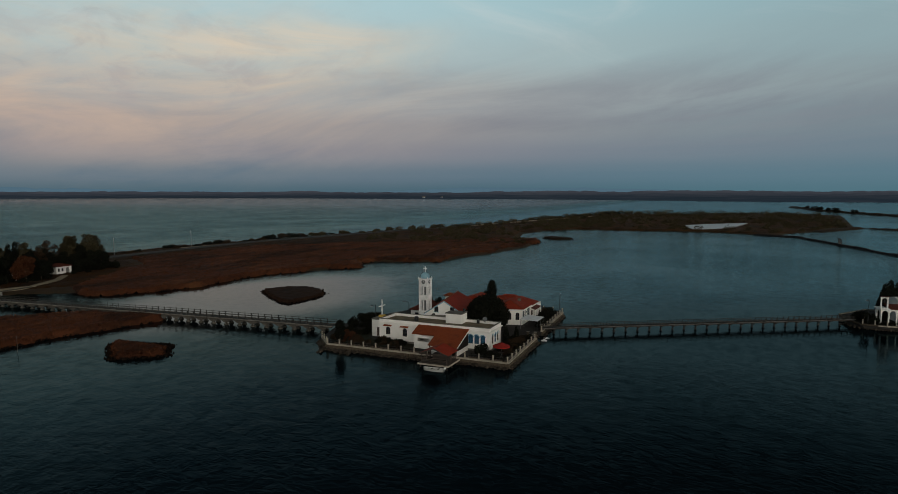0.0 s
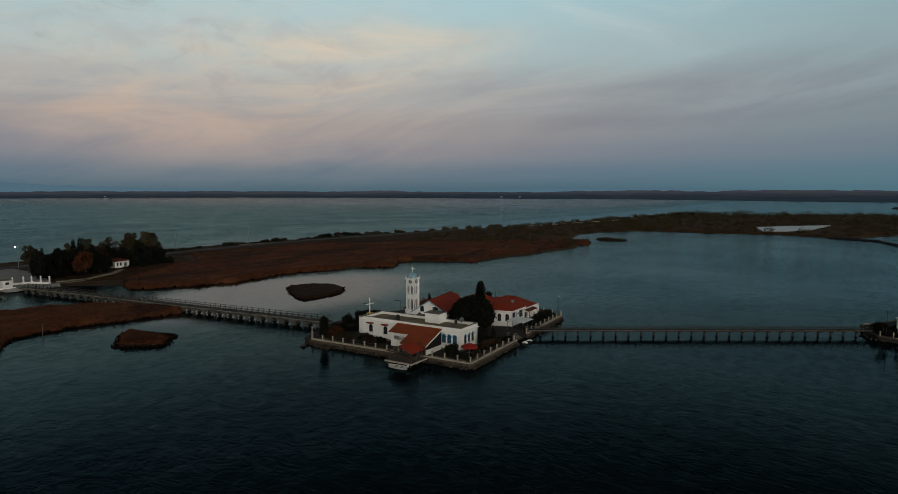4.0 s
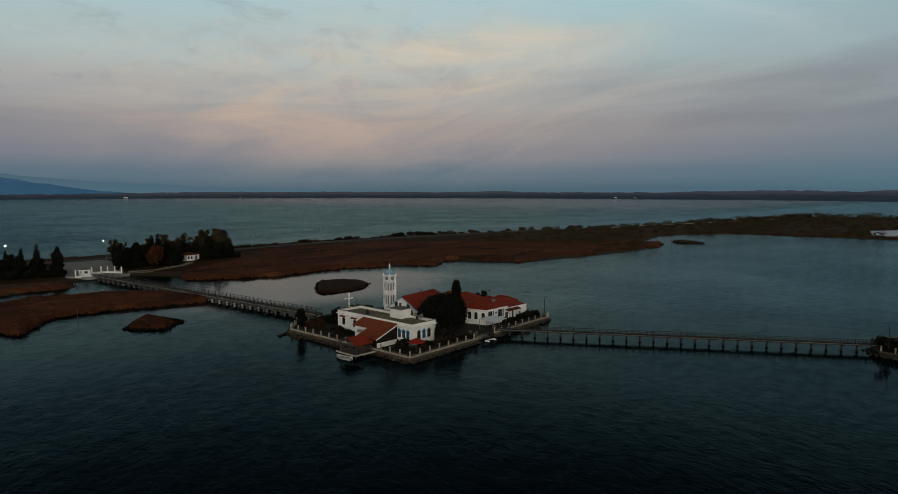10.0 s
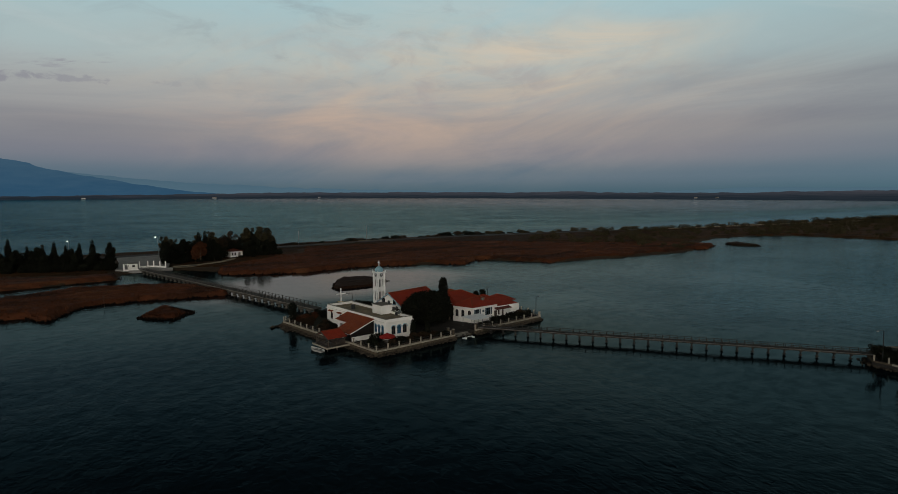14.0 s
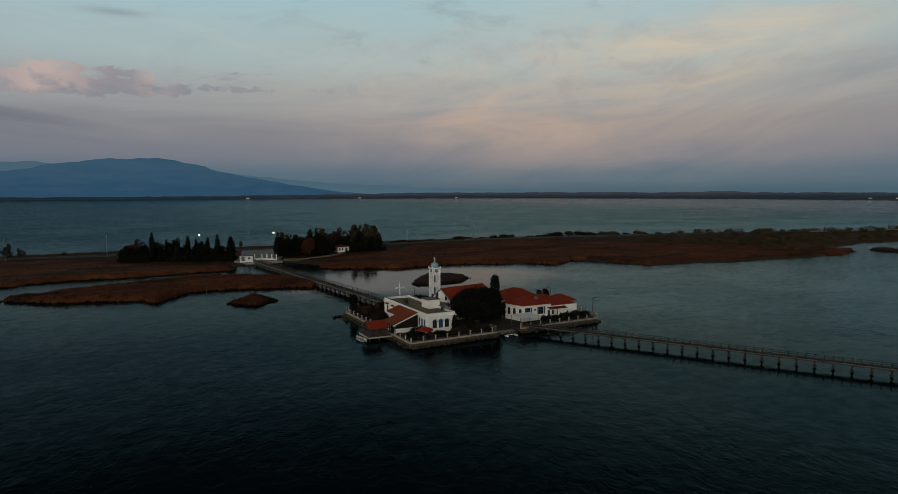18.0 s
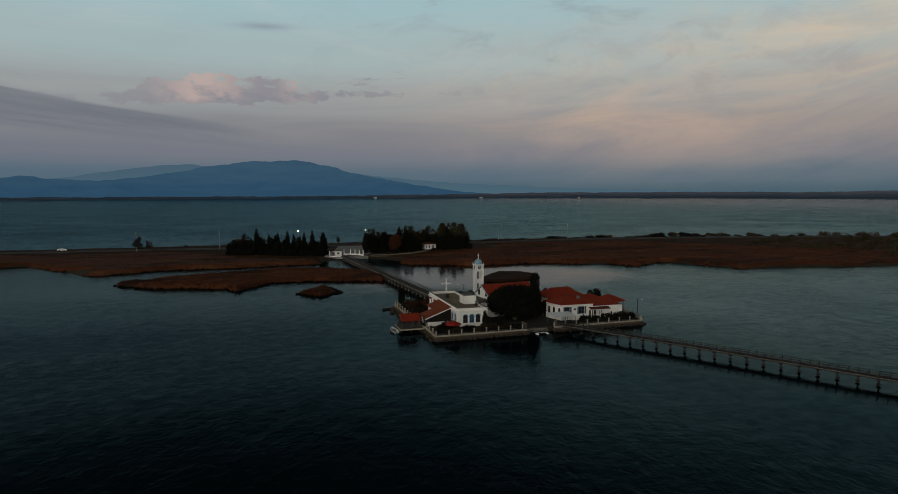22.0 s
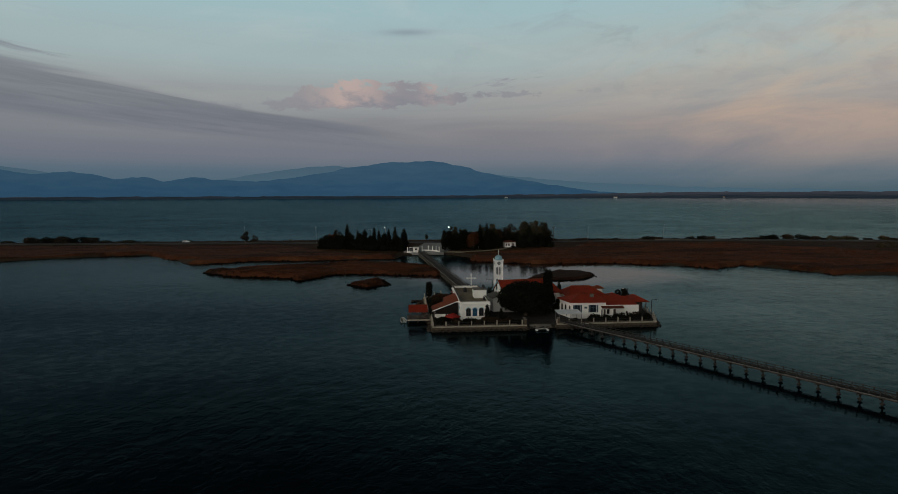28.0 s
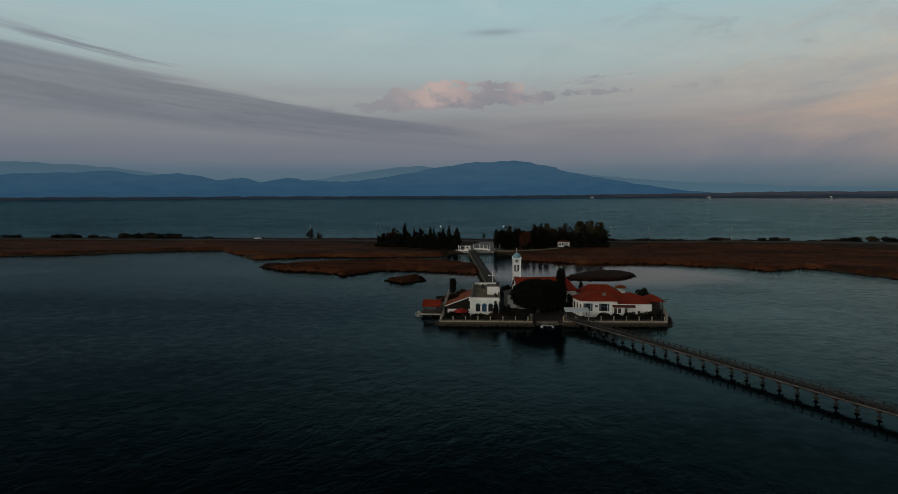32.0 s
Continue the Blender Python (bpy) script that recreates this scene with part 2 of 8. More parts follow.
def surface(name, a, b, scale=0.6, rough=0.8, grain=18.0, bump=0.25, depth=0.02, metal=0.0, island=0.0, stain=0.25, per_object=0.0):
    """A dull surface of two tones with stains and grain."""
    m, p = material(name)
    pos = coords()
    big, small = cloudy(pos, scale, 5.0, 0.6), cloudy(pos, grain, 4.0, 0.6)
    col = blend(a, b, rise(big, 0.3, 0.7))
    dark = tuple(c * 0.55 for c in a)
    streaks = cloudy(stretch(pos, 1.4, 1.4, 0.25), 1.0, 6.0, 0.65)
    col = blend(col, dark, (rise(streaks, 0.55, 0.8) * stain).clamp())
    col = blend(col, b, (small - 0.4).clamp())
    if island or per_object:
        if island:
            g = Ex.tree.nodes.new("ShaderNodeNewGeometry")
            r = Ex(g.outputs["Random Per Island"])
        else:
            g = Ex.tree.nodes.new("ShaderNodeObjectInfo")
            r = Ex(g.outputs["Random"])
        amount = island or per_object
        hsv = Ex.tree.nodes.new("ShaderNodeHueSaturation")
        Ex.tree.links.new(col, hsv.inputs["Color"])
        Ex.tree.links.new((r * amount * 2 + (1 - amount)).s, hsv.inputs["Value"])
        Ex.tree.links.new((r * amount * 0.06 + (0.5 - amount * 0.03)).s, hsv.inputs["Hue"])
        col = hsv.outputs[0]
    Ex.tree.links.new(col, p.inputs["Base Color"])
    p.inputs["Roughness"].default_value, p.inputs["Metallic"].default_value = rough, metal
    if rough > 0.78:
        p.inputs["Specular IOR Level"].default_value = 0.15
    if bump:
        bumped(p, small, bump, depth)
    return m


def roof_material(name, a, b, dark):
    """Clay tiles: rolls down the slope and laps across it, weathered tile by tile, darker between the rolls."""
    m, p = material(name)
    uv = coords("UV")
    u = Ex.tree.nodes.new("ShaderNodeSeparateXYZ")
    Ex.tree.links.new(uv, u.inputs[0])
    x, y = Ex(u.outputs[0]), Ex(u.outputs[1])
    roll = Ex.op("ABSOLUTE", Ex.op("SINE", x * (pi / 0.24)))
    lap = Ex.op("FRACT", y / 0.36)
    cell = Ex.tree.nodes.new("ShaderNodeTexWhiteNoise")
    cell.noise_dimensions = "2D"
    Ex.tree.links.new(vec(Ex.op("FLOOR", x / 0.24), Ex.op("FLOOR", y / 0.36)), cell.inputs["Vector"])
    big = cloudy(coords(), 0.5, 6.0, 0.65)
    col = blend(a, b, (Ex(cell.outputs["Value"]) * 0.6 + big * 0.5 - 0.15).clamp())
    col = blend(col, dark, (rise(big, 0.52, 0.8) * 0.75).clamp())
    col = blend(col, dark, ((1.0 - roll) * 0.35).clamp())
    Ex.tree.links.new(col, p.inputs["Base Color"])
    p.inputs["Roughness"].default_value = 0.8
    p.inputs["Specular IOR Level"].default_value = 0.2
    bumped(p, roll * 0.7 + lap * 0.5, 0.9, 0.05)
    return m


def leaf_material(name, a, b, rough=0.75, patch=None):
    m, p = material(name)
    g = Ex.tree.nodes.new("ShaderNodeNewGeometry")
    o = Ex.tree.nodes.new("ShaderNodeObjectInfo")
    r = Ex(g.outputs["Random Per Island"])
    big = cloudy(coords(), 0.35, 3.0, 0.6)
    col = blend(a, b, (r * 0.7 + rise(big, 0.35, 0.65) * 0.5 - 0.1).clamp())
    if patch:
        wide = cloudy(stretch(coords(), 0.022, 0.075, 0.05), 1.0, 7.0, 0.66, 0.6)
        tight = cloudy(stretch(coords(), 0.22, 0.55, 0.1), 1.0, 5.0, 0.62, 0.3)
        pale = cloudy(stretch(coords(), 0.05, 0.11, 0.1), 1.0, 7.0, 0.66, 0.4)
        col = blend(col, tuple(c * k for c, k in zip(b, (1.45, 1.75, 1.65))), (rise(pale, 0.52, 0.70) * 0.75).clamp())
        col = blend(col, patch, (rise(wide, 0.47, 0.64) * 0.80 + rise(tight, 0.50, 0.72) * 0.55).clamp())
    hsv = Ex.tree.nodes.new("ShaderNodeHueSaturation")
    Ex.tree.links.new(col, hsv.inputs["Color"])
    Ex.tree.links.new((Ex(o.outputs["Random"]) * 0.4 + 0.8).s, hsv.inputs["Value"])
    Ex.tree.links.new(hsv.outputs[0], p.inputs["Base Color"])
    p.inputs["Roughness"].default_value = rough
    p.inputs["Specular IOR Level"].default_value = 0.08
    return m


def paint(name, c, rough=0.5, metal=0.0, wear=0.12):
    return surface(name, c, tuple(min(1, v * 0.82) for v in c), 1.2, rough, 30.0, 0.08, 0.01, metal, stain=wear)


PLASTER = surface("white_plaster", (0.79, 0.78, 0.74), (0.70, 0.69, 0.645), 0.35, 0.85, 25.0, 0.15, 0.01, stain=0.42)
WHITE = paint("white_paint", (0.80, 0.80, 0.78))
BLUE = paint("blue_paint", (0.022, 0.085, 0.16), 0.5)
PALE_BLUE = paint("pale_blue_paint", (0.22, 0.40, 0.47), 0.5)
TILE = roof_material("clay_tile", (0.28, 0.032, 0.010), (0.19, 0.021, 0.008), (0.07, 0.013, 0.007))
TILE_OLD = roof_material("old_clay_tile", (0.25, 0.056, 0.015), (0.17, 0.036, 0.011), (0.06, 0.017, 0.008))
TILE_DARK = roof_material("blackened_clay_tile", (0.12, 0.028, 0.014), (0.07, 0.020, 0.012), (0.025, 0.012, 0.009))
TILE_RED = roof_material("bright_red_tile", (0.28, 0.030, 0.010), (0.19, 0.020, 0.008), (0.07, 0.013, 0.007))
RED_CLOTH = surface("red_cloth", (0.27, 0.022, 0.015), (0.20, 0.016, 0.012), 1.5, 0.9, 60.0, 0.1, 0.005, stain=0.2)
SCREED = surface("roof_screed", (0.25, 0.205, 0.135), (0.13, 0.108, 0.072), 0.4, 0.9, 12.0, 0.3, 0.02, stain=0.6)
PAVING = surface("court_paving", (0.040, 0.038, 0.034), (0.024, 0.022, 0.020), 0.25, 0.85, 9.0, 0.3, 0.02, stain=0.4)
CONCRETE = surface("weathered_concrete", (0.19, 0.18, 0.155), (0.11, 0.104, 0.092), 0.5, 0.9, 10.0, 0.35, 0.02, stain=0.5)
QUAY = surface("quay_stone", (0.105, 0.084, 0.058), (0.05, 0.040, 0.028), 0.7, 0.9, 6.0, 0.6, 0.05, stain=0.5)
ROCK = surface("shore_rock", (0.060, 0.048, 0.036), (0.022, 0.018, 0.014), 0.9, 0.9, 5.0, 0.8, 0.08, island=0.35)
VERANDA_SHADE = surface("veranda_shade", (0.016, 0.013, 0.011), (0.010, 0.008, 0.007), 1.0, 0.9, 20.0, 0.2, 0.01)
OLD_TIMBER = surface("grey_timber", (0.105, 0.095, 0.078), (0.06, 0.053, 0.043), 0.8, 0.85, 14.0, 0.4, 0.02, stain=0.4)
DARK_TIMBER = surface("dark_timber", (0.06, 0.042, 0.03), (0.035, 0.026, 0.02), 0.8, 0.7, 14.0, 0.3, 0.01)
COPING = surface("pale_coping", (0.38, 0.34, 0.275), (0.25, 0.225, 0.18), 0.6, 0.9, 9.0, 0.35, 0.02, stain=0.5)
DECK = surface("bridge_deck", (0.085, 0.082, 0.074), (0.052, 0.05, 0.045), 0.4, 0.85, 8.0, 0.35, 0.02, stain=0.4)
ASPHALT = surface("asphalt", (0.055, 0.054, 0.052), (0.036, 0.036, 0.035), 0.2, 0.85, 14.0, 0.25, 0.01)
PLAZA = surface("plaza_slabs", (0.27, 0.265, 0.25), (0.19, 0.186, 0.176), 0.25, 0.85, 5.0, 0.2, 0.01)
SOIL = surface("marsh_soil", (0.030, 0.020, 0.011), (0.052, 0.033, 0.017), 0.06, 0.95, 1.2, 0.6, 0.15)
DIKE = surface("dark_dike_stone", (0.020, 0.020, 0.020), (0.010, 0.010, 0.011), 0.5, 0.95, 1.5, 0.7, 0.15)
SAND = surface("sandy_track", (0.30, 0.25, 0.18), (0.20, 0.165, 0.115), 0.2, 0.95, 2.0, 0.4, 0.05)
STEEL = paint("grey_steel", (0.16, 0.17, 0.17), 0.45, 0.6)
DARK_METAL = paint("dark_metal", (0.03, 0.032, 0.034), 0.5, 0.5)
RUBBER = paint("black_rubber", (0.02, 0.02, 0.02), 0.8)
TRUNK = surface("bark", (0.06, 0.045, 0.032), (0.10, 0.08, 0.06), 1.5, 0.95, 8.0, 0.7, 0.05)
LEAF_DARK = leaf_material("evergreen_leaf", (0.005, 0.0065, 0.004), (0.013, 0.014, 0.008))
LEAF_CYP = leaf_material("cypress_leaf", (0.005, 0.0065, 0.0045), (0.012, 0.014, 0.009))
LEAF_OLIVE = leaf_material("olive_leaf", (0.026, 0.025, 0.013), (0.055, 0.043, 0.021))
LEAF_RUST = leaf_material("rust_leaf", (0.055, 0.022, 0.011), (0.09, 0.033, 0.014))
LEAF_BROWN = leaf_material("brown_leaf", (0.020, 0.014, 0.009), (0.042, 0.026, 0.014))
REED = leaf_material("dry_reed", (0.054, 0.0185, 0.0085), (0.096, 0.034, 0.015), 0.9, (0.018, 0.010, 0.007))
GRASS = leaf_material("dead_grass", (0.036, 0.0165, 0.0055), (0.064, 0.029, 0.0095), 0.9, (0.016, 0.009, 0.004))
REED_FOOT = leaf_material("shaded_wet_reed", (0.008, 0.0055, 0.004), (0.014, 0.009, 0.006), 0.9)
REED_DARK = leaf_material("dead_reed", (0.021, 0.0105, 0.0062), (0.040, 0.018, 0.0095), 0.9, (0.011, 0.007, 0.005))
YELLOW = paint("yellow_paint", (0.50, 0.34, 0.05))
CAR_WHITE = paint("white_car_paint", (0.75, 0.75, 0.75), 0.25, 0.0, 0.03)


def glass_material(name, tint):
    m, p = material(name)
    p.inputs["Base Color"].default_value = (*tint, 1)
    p.inputs["Roughness"].default_value = 0.06
    p.inputs["IOR"].default_value = 1.5
    return m


PANE = glass_material("dark_window_glass", (0.012, 0.016, 0.02))
PANE_BLUE = glass_material("blue_window_glass", (0.02, 0.075, 0.13))


def lamp_material(name, colour, strength):
    m, p = material(name)
    p.inputs["Emission Color"].default_value = (*colour, 1)
    p.inputs["Emission Strength"].default_value = strength
    return m


LIT = lamp_material("lit_lamp_glass", (1.0, 0.86, 0.62), 9.0)


def water_material():
    """Rippled lake water: dark teal body under a gloss whose colour paints the reflection's brightness by place."""
    m, p = material("lake_water")
    t = Ex.tree
    t.nodes.remove(p)
    pos = coords()
    spot = t.nodes.new("ShaderNodeSeparateXYZ")
    t.links.new(pos, spot.inputs[0])
    wx, wy = Ex(spot.outputs[0]), Ex(spot.outputs[1])
    # metres to the north-east of the timber bridge
    off = (wx - 29.5) * 0.857 + (wy - 2.75) * 0.516
    # the lagoon between the reeds and the island lies sheltered from the wind
    edge = (cloudy(pos, 0.03, 4.0, 0.6, 0.5) - 0.5) * 0.9
    lee = rise(bell(wx, 45.0, 62.0) * bell(wy, 98.0, 40.0) + edge * 0.5, 0.25, 0.75)
    gust = rise(cloudy(pos, 0.014, 5.0, 0.58, 0.4), 0.30, 0.66)
    wind = (gust * 0.6 + 0.4) * (1.0 - lee * 0.8) * (rise(wy, 240.0, 420.0) * 1.2 + 1.0)
    # smooth water in the shelter of the timber bridge
    calm = bell(off, -17.0, 20.0) * rise(wx, 2.0, 35.0)
    wind = wind * (1.0 - calm * 0.8)
    # crests lie across a light westerly breeze
    along_w, across_w = wx * 0.34 + wy * 0.94, wx * 0.94 - wy * 0.34
    ripple = cloudy(vec(along_w * 0.9, across_w * 1.8), 1.0, 3.0, 0.62, 0.3)
    chop = cloudy(vec(along_w * 0.34, across_w * 0.52), 1.0, 5.0, 0.62, 0.3)
    broad = cloudy(vec(along_w * 0.13, across_w * 0.19), 1.0, 6.0, 0.66, 0.4)
    # the reaches east and north of the islands lie open to the breeze
    reach = (rise(off, 2.0, 40.0) * rise(wx, 35.0, 80.0) * 0.75 + rise(wy, 235.0, 300.0) * 1.3).clamp()
    height = (ripple * 0.22 + chop * (reach * 0.75 + 0.48) + broad * (reach * 1.6 + 0.55)) * wind
    bump = t.nodes.new("ShaderNodeBump")
    bump.inputs["Strength"].default_value, bump.inputs["Distance"].default_value = 0.5, 0.42
    t.links.new(height.s, bump.inputs["Height"])
    body = t.nodes.new("ShaderNodeBsdfDiffuse")
    body.inputs["Color"].default_value = (0.0022, 0.0048, 0.0066, 1)
    gloss = t.nodes.new("ShaderNodeBsdfGlossy")
    gloss.inputs["Roughness"].default_value = 0.07
    # reflection brightness painted into the gloss colour, region by region
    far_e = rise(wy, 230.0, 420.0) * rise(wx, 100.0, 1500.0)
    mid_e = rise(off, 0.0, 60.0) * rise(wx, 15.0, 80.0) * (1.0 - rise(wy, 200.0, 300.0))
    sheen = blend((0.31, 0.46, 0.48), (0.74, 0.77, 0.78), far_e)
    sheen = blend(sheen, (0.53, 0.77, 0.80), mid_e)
    # open water to windward in the south-west: darker reflection painted into the gloss
    dim_sw = (1.0 - rise(wx, -50.0, 50.0)) * (1.0 - rise(wy, 20.0, 85.0))
    sheen = blend(sheen, (0.14, 0.22, 0.265), (dim_sw * 0.92 + 0.08).clamp())
    dark_sw = (1.0 - rise(wy, -75.0, 15.0)) * (1.0 - rise(wx, -55.0, 5.0))
    sheen = blend(sheen, (0.042, 0.070, 0.082), (dark_sw * 0.82).clamp())
    # wide cat's-paws and the grain of wavelets, light and dark painted into the gloss
    north = rise(wy, 235.0, 265.0)
    grain = cloudy(vec(wx * 0.30, wy * 0.42, 3.0), 1.0, 8.0, 0.72, 0.3)
    grain_n = cloudy(vec(wx * 0.20 + wy * 0.03, wy * 0.050, 8.0), 1.0, 6.0, 0.70, 0.3)
    grain = grain * (1.0 - north) + grain_n * north
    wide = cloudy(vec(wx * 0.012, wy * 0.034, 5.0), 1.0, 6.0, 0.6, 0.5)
    wavelet_tone = (rise(grain, 0.34, 0.66) * 0.75 + rise(wide, 0.35, 0.65) * 0.25 - 0.5) * (1.0 - lee * 0.75)
    # far and sheltered water: reflected tone put into the gloss colour as well
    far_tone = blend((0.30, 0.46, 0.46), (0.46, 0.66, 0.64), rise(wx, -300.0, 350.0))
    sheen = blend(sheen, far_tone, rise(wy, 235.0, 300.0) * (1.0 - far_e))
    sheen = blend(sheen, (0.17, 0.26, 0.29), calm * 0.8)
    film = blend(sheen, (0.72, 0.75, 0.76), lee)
    film = blend(film, (0.02, 0.05, 0.06), (wavelet_tone * -0.70).clamp())
    film = blend(film, (0.80, 0.92, 0.93), (wavelet_tone * 0.28).clamp())
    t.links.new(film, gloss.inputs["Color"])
    fres = t.nodes.new("ShaderNodeFresnel")
    t.links.new((lee * 0.13 + far_e * 0.10 + 1.20).s, fres.inputs["IOR"])
    mix = t.nodes.new("ShaderNodeMixShader")
    for n in (gloss, fres):
        t.links.new(bump.outputs[0], n.inputs["Normal"])
    t.links.new(fres.outputs[0], mix.inputs[0])
    t.links.new(body.outputs[0], mix.inputs[1])
    t.links.new(gloss.outputs[0], mix.inputs[2])
    t.links.new(mix.outputs[0], t.nodes["Material Output"].inputs["Surface"])
    return m


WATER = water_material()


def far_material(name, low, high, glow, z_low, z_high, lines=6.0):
    """Hazy distance: dull ground, with the blue air in front of it painted in as a glowing colour."""
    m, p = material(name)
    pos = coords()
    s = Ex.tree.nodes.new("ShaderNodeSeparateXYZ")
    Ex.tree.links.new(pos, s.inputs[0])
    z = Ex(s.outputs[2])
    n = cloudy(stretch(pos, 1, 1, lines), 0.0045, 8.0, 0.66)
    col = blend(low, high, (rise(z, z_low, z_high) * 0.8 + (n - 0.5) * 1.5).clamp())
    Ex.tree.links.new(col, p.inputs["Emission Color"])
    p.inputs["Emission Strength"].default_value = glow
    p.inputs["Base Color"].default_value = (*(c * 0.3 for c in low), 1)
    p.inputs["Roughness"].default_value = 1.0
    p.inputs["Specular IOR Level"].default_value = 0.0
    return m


# haze is painted into these emission colours
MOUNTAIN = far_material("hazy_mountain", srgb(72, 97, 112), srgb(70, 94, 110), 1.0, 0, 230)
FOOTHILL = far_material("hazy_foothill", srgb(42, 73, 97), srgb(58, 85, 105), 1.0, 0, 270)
FAR_LAND = far_material("hazy_fields", srgb(32, 41, 49), srgb(70, 71, 78), 0.85, 2, 46, 40.0)
FAR_HOUSE = paint("distant_white_wall", (0.5, 0.5, 0.49))

# ---------------------------------------------------------------- mesh helpers
rng = np.random.default_rng(7)


def root_of(ob):
    while ob.parent:
        ob = ob.parent
    return ob


def thing(name, at, label, category, group="", kind="", turn=0.0):
    """An Empty at the base of a thing."""
    ob = new(name)
    ob.empty_display_size = 0.3
    ob.matrix_world = pose(*at, 0, 0, turn)
    return tagged(ob, label, category, group, kind)


def part(name, bm, mat, parent=None, label="", local=False, smooth=False):
    """One mesh from bm, given in world metres (or in the thing's own, with local), under a thing or a part."""
    me = bpy.data.meshes.new(name)
    if parent and not local:
        bmesh.ops.translate(bm, vec=-root_of(parent).location, verts=bm.verts)
    bm.normal_update()
    bm.to_mesh(me)
    bm.free()
    me.materials.append(mat)
    if smooth:
        me.shade_smooth()
    ob = new(name, me)
    ob.parent = parent
    return tagged(ob, label) if label else ob


def share(name, me, parent, at=(0, 0, 0), turn=0.0, scale=(1, 1, 1)):
    """A piece on mesh data that it shares with its like."""
    ob = new(name, me)
    ob.parent = parent
    ob.location, ob.rotation_euler, ob.scale = at, (0, 0, radians(turn)), scale
    return ob


def mesh_from(name, verts, faces, mat, smooth=False):
    me = bpy.data.meshes.new(name)
    me.from_pydata(verts, [], faces)
    me.materials.append(mat)
    if smooth:
        me.shade_smooth()
    return me


def box(bm, x0, x1, y0, y1, z0, z1):
    v = [bm.verts.new((x, y, z)) for z in (z0, z1) for y in (y0, y1) for x in (x0, x1)]
    for f in ((0, 2, 3, 1), (4, 5, 7, 6), (0, 1, 5, 4), (2, 6, 7, 3), (0, 4, 6, 2), (1, 3, 7, 5)):
        bm.faces.new([v[i] for i in f])
    return bm


def boxed(*a):
    return box(bmesh.new(), *a)


def eased(bm, w=0.03):
    """Breaks the sharp edges."""
    bmesh.ops.bevel(bm, geom=bm.edges[:], offset=w, segments=1, affect="EDGES")
    return bm


def beam(bm, a, b, w, t):
    """A straight bar from a to b, w across and t high."""
    a, b = Vector(a), Vector(b)
    d = (b - a).normalized()
    side = d.cross(Vector((0, 0, 1)))
    side = side.normalized() if side.length > 1e-4 else Vector((1, 0, 0))
    up = side.cross(d)
    v = [bm.verts.new(p + side * (sx * w / 2) + up * (sz * t / 2)) for p in (a, b) for sx, sz in ((-1, -1), (1, -1), (1, 1), (-1, 1))]
    for f in ((0, 1, 2, 3), (7, 6, 5, 4), (0, 4, 5, 1), (1, 5, 6, 2), (2, 6, 7, 3), (3, 7, 4, 0)):
        bm.faces.new([v[i] for i in f])
    return bm


def lathe(bm, x, y, rings, n=12):
    """A turned body: rings of (z, radius) from below."""
    loops = [[bm.verts.new((x + r * cos(2 * pi * k / n), y + r * sin(2 * pi * k / n), z)) for k in range(n)] for z, r in rings]
    for a, b in zip(loops, loops[1:]):
        for k in range(n):
            bm.faces.new((a[k], a[(k + 1) % n], b[(k + 1) % n], b[k]))
    bm.faces.new(loops[0][::-1])
    bm.faces.new(loops[-1])
    return bm


def prism(bm, poly, z0, z1):
    """A plan outline drawn up from z0 to z1 (anticlockwise)."""
    lo = [bm.verts.new((x, y, z0)) for x, y in poly]
    hi = [bm.verts.new((x, y, z1)) for x, y in poly]
    bm.faces.new(lo[::-1])
    bm.faces.new(hi)
    for i in range(len(poly)):
        j = (i + 1) % len(poly)
        bm.faces.new((lo[i], lo[j], hi[j], hi[i]))
    return bm


def slope(bm, pts, thick=0.14):
    """A roof slab on a flat outline of points, eaves edge first, with tile coordinates in metres."""
    uv = bm.loops.layers.uv.verify()
    p = [Vector(q) for q in pts]
    u = (p[1] - p[0]).normalized()
    nor = u.cross(p[2] - p[0]).normalized()
    if nor.z < 0:
        nor = -nor
    v = nor.cross(u)
    top, low = [bm.verts.new(q + nor * thick) for q in p], [bm.verts.new(q) for q in p]
    faces = [bm.faces.new(top), bm.faces.new(low[::-1])]
    for i in range(len(p)):
        j = (i + 1) % len(p)
        faces.append(bm.faces.new((low[i], low[j], top[j], top[i])))
    for f in faces:
        for l in f.loops:
            q = l.vert.co - p[0]
            l[uv].uv = (q.dot(u), q.dot(v))
    bmesh.ops.recalc_face_normals(bm, faces=faces)
    return bm


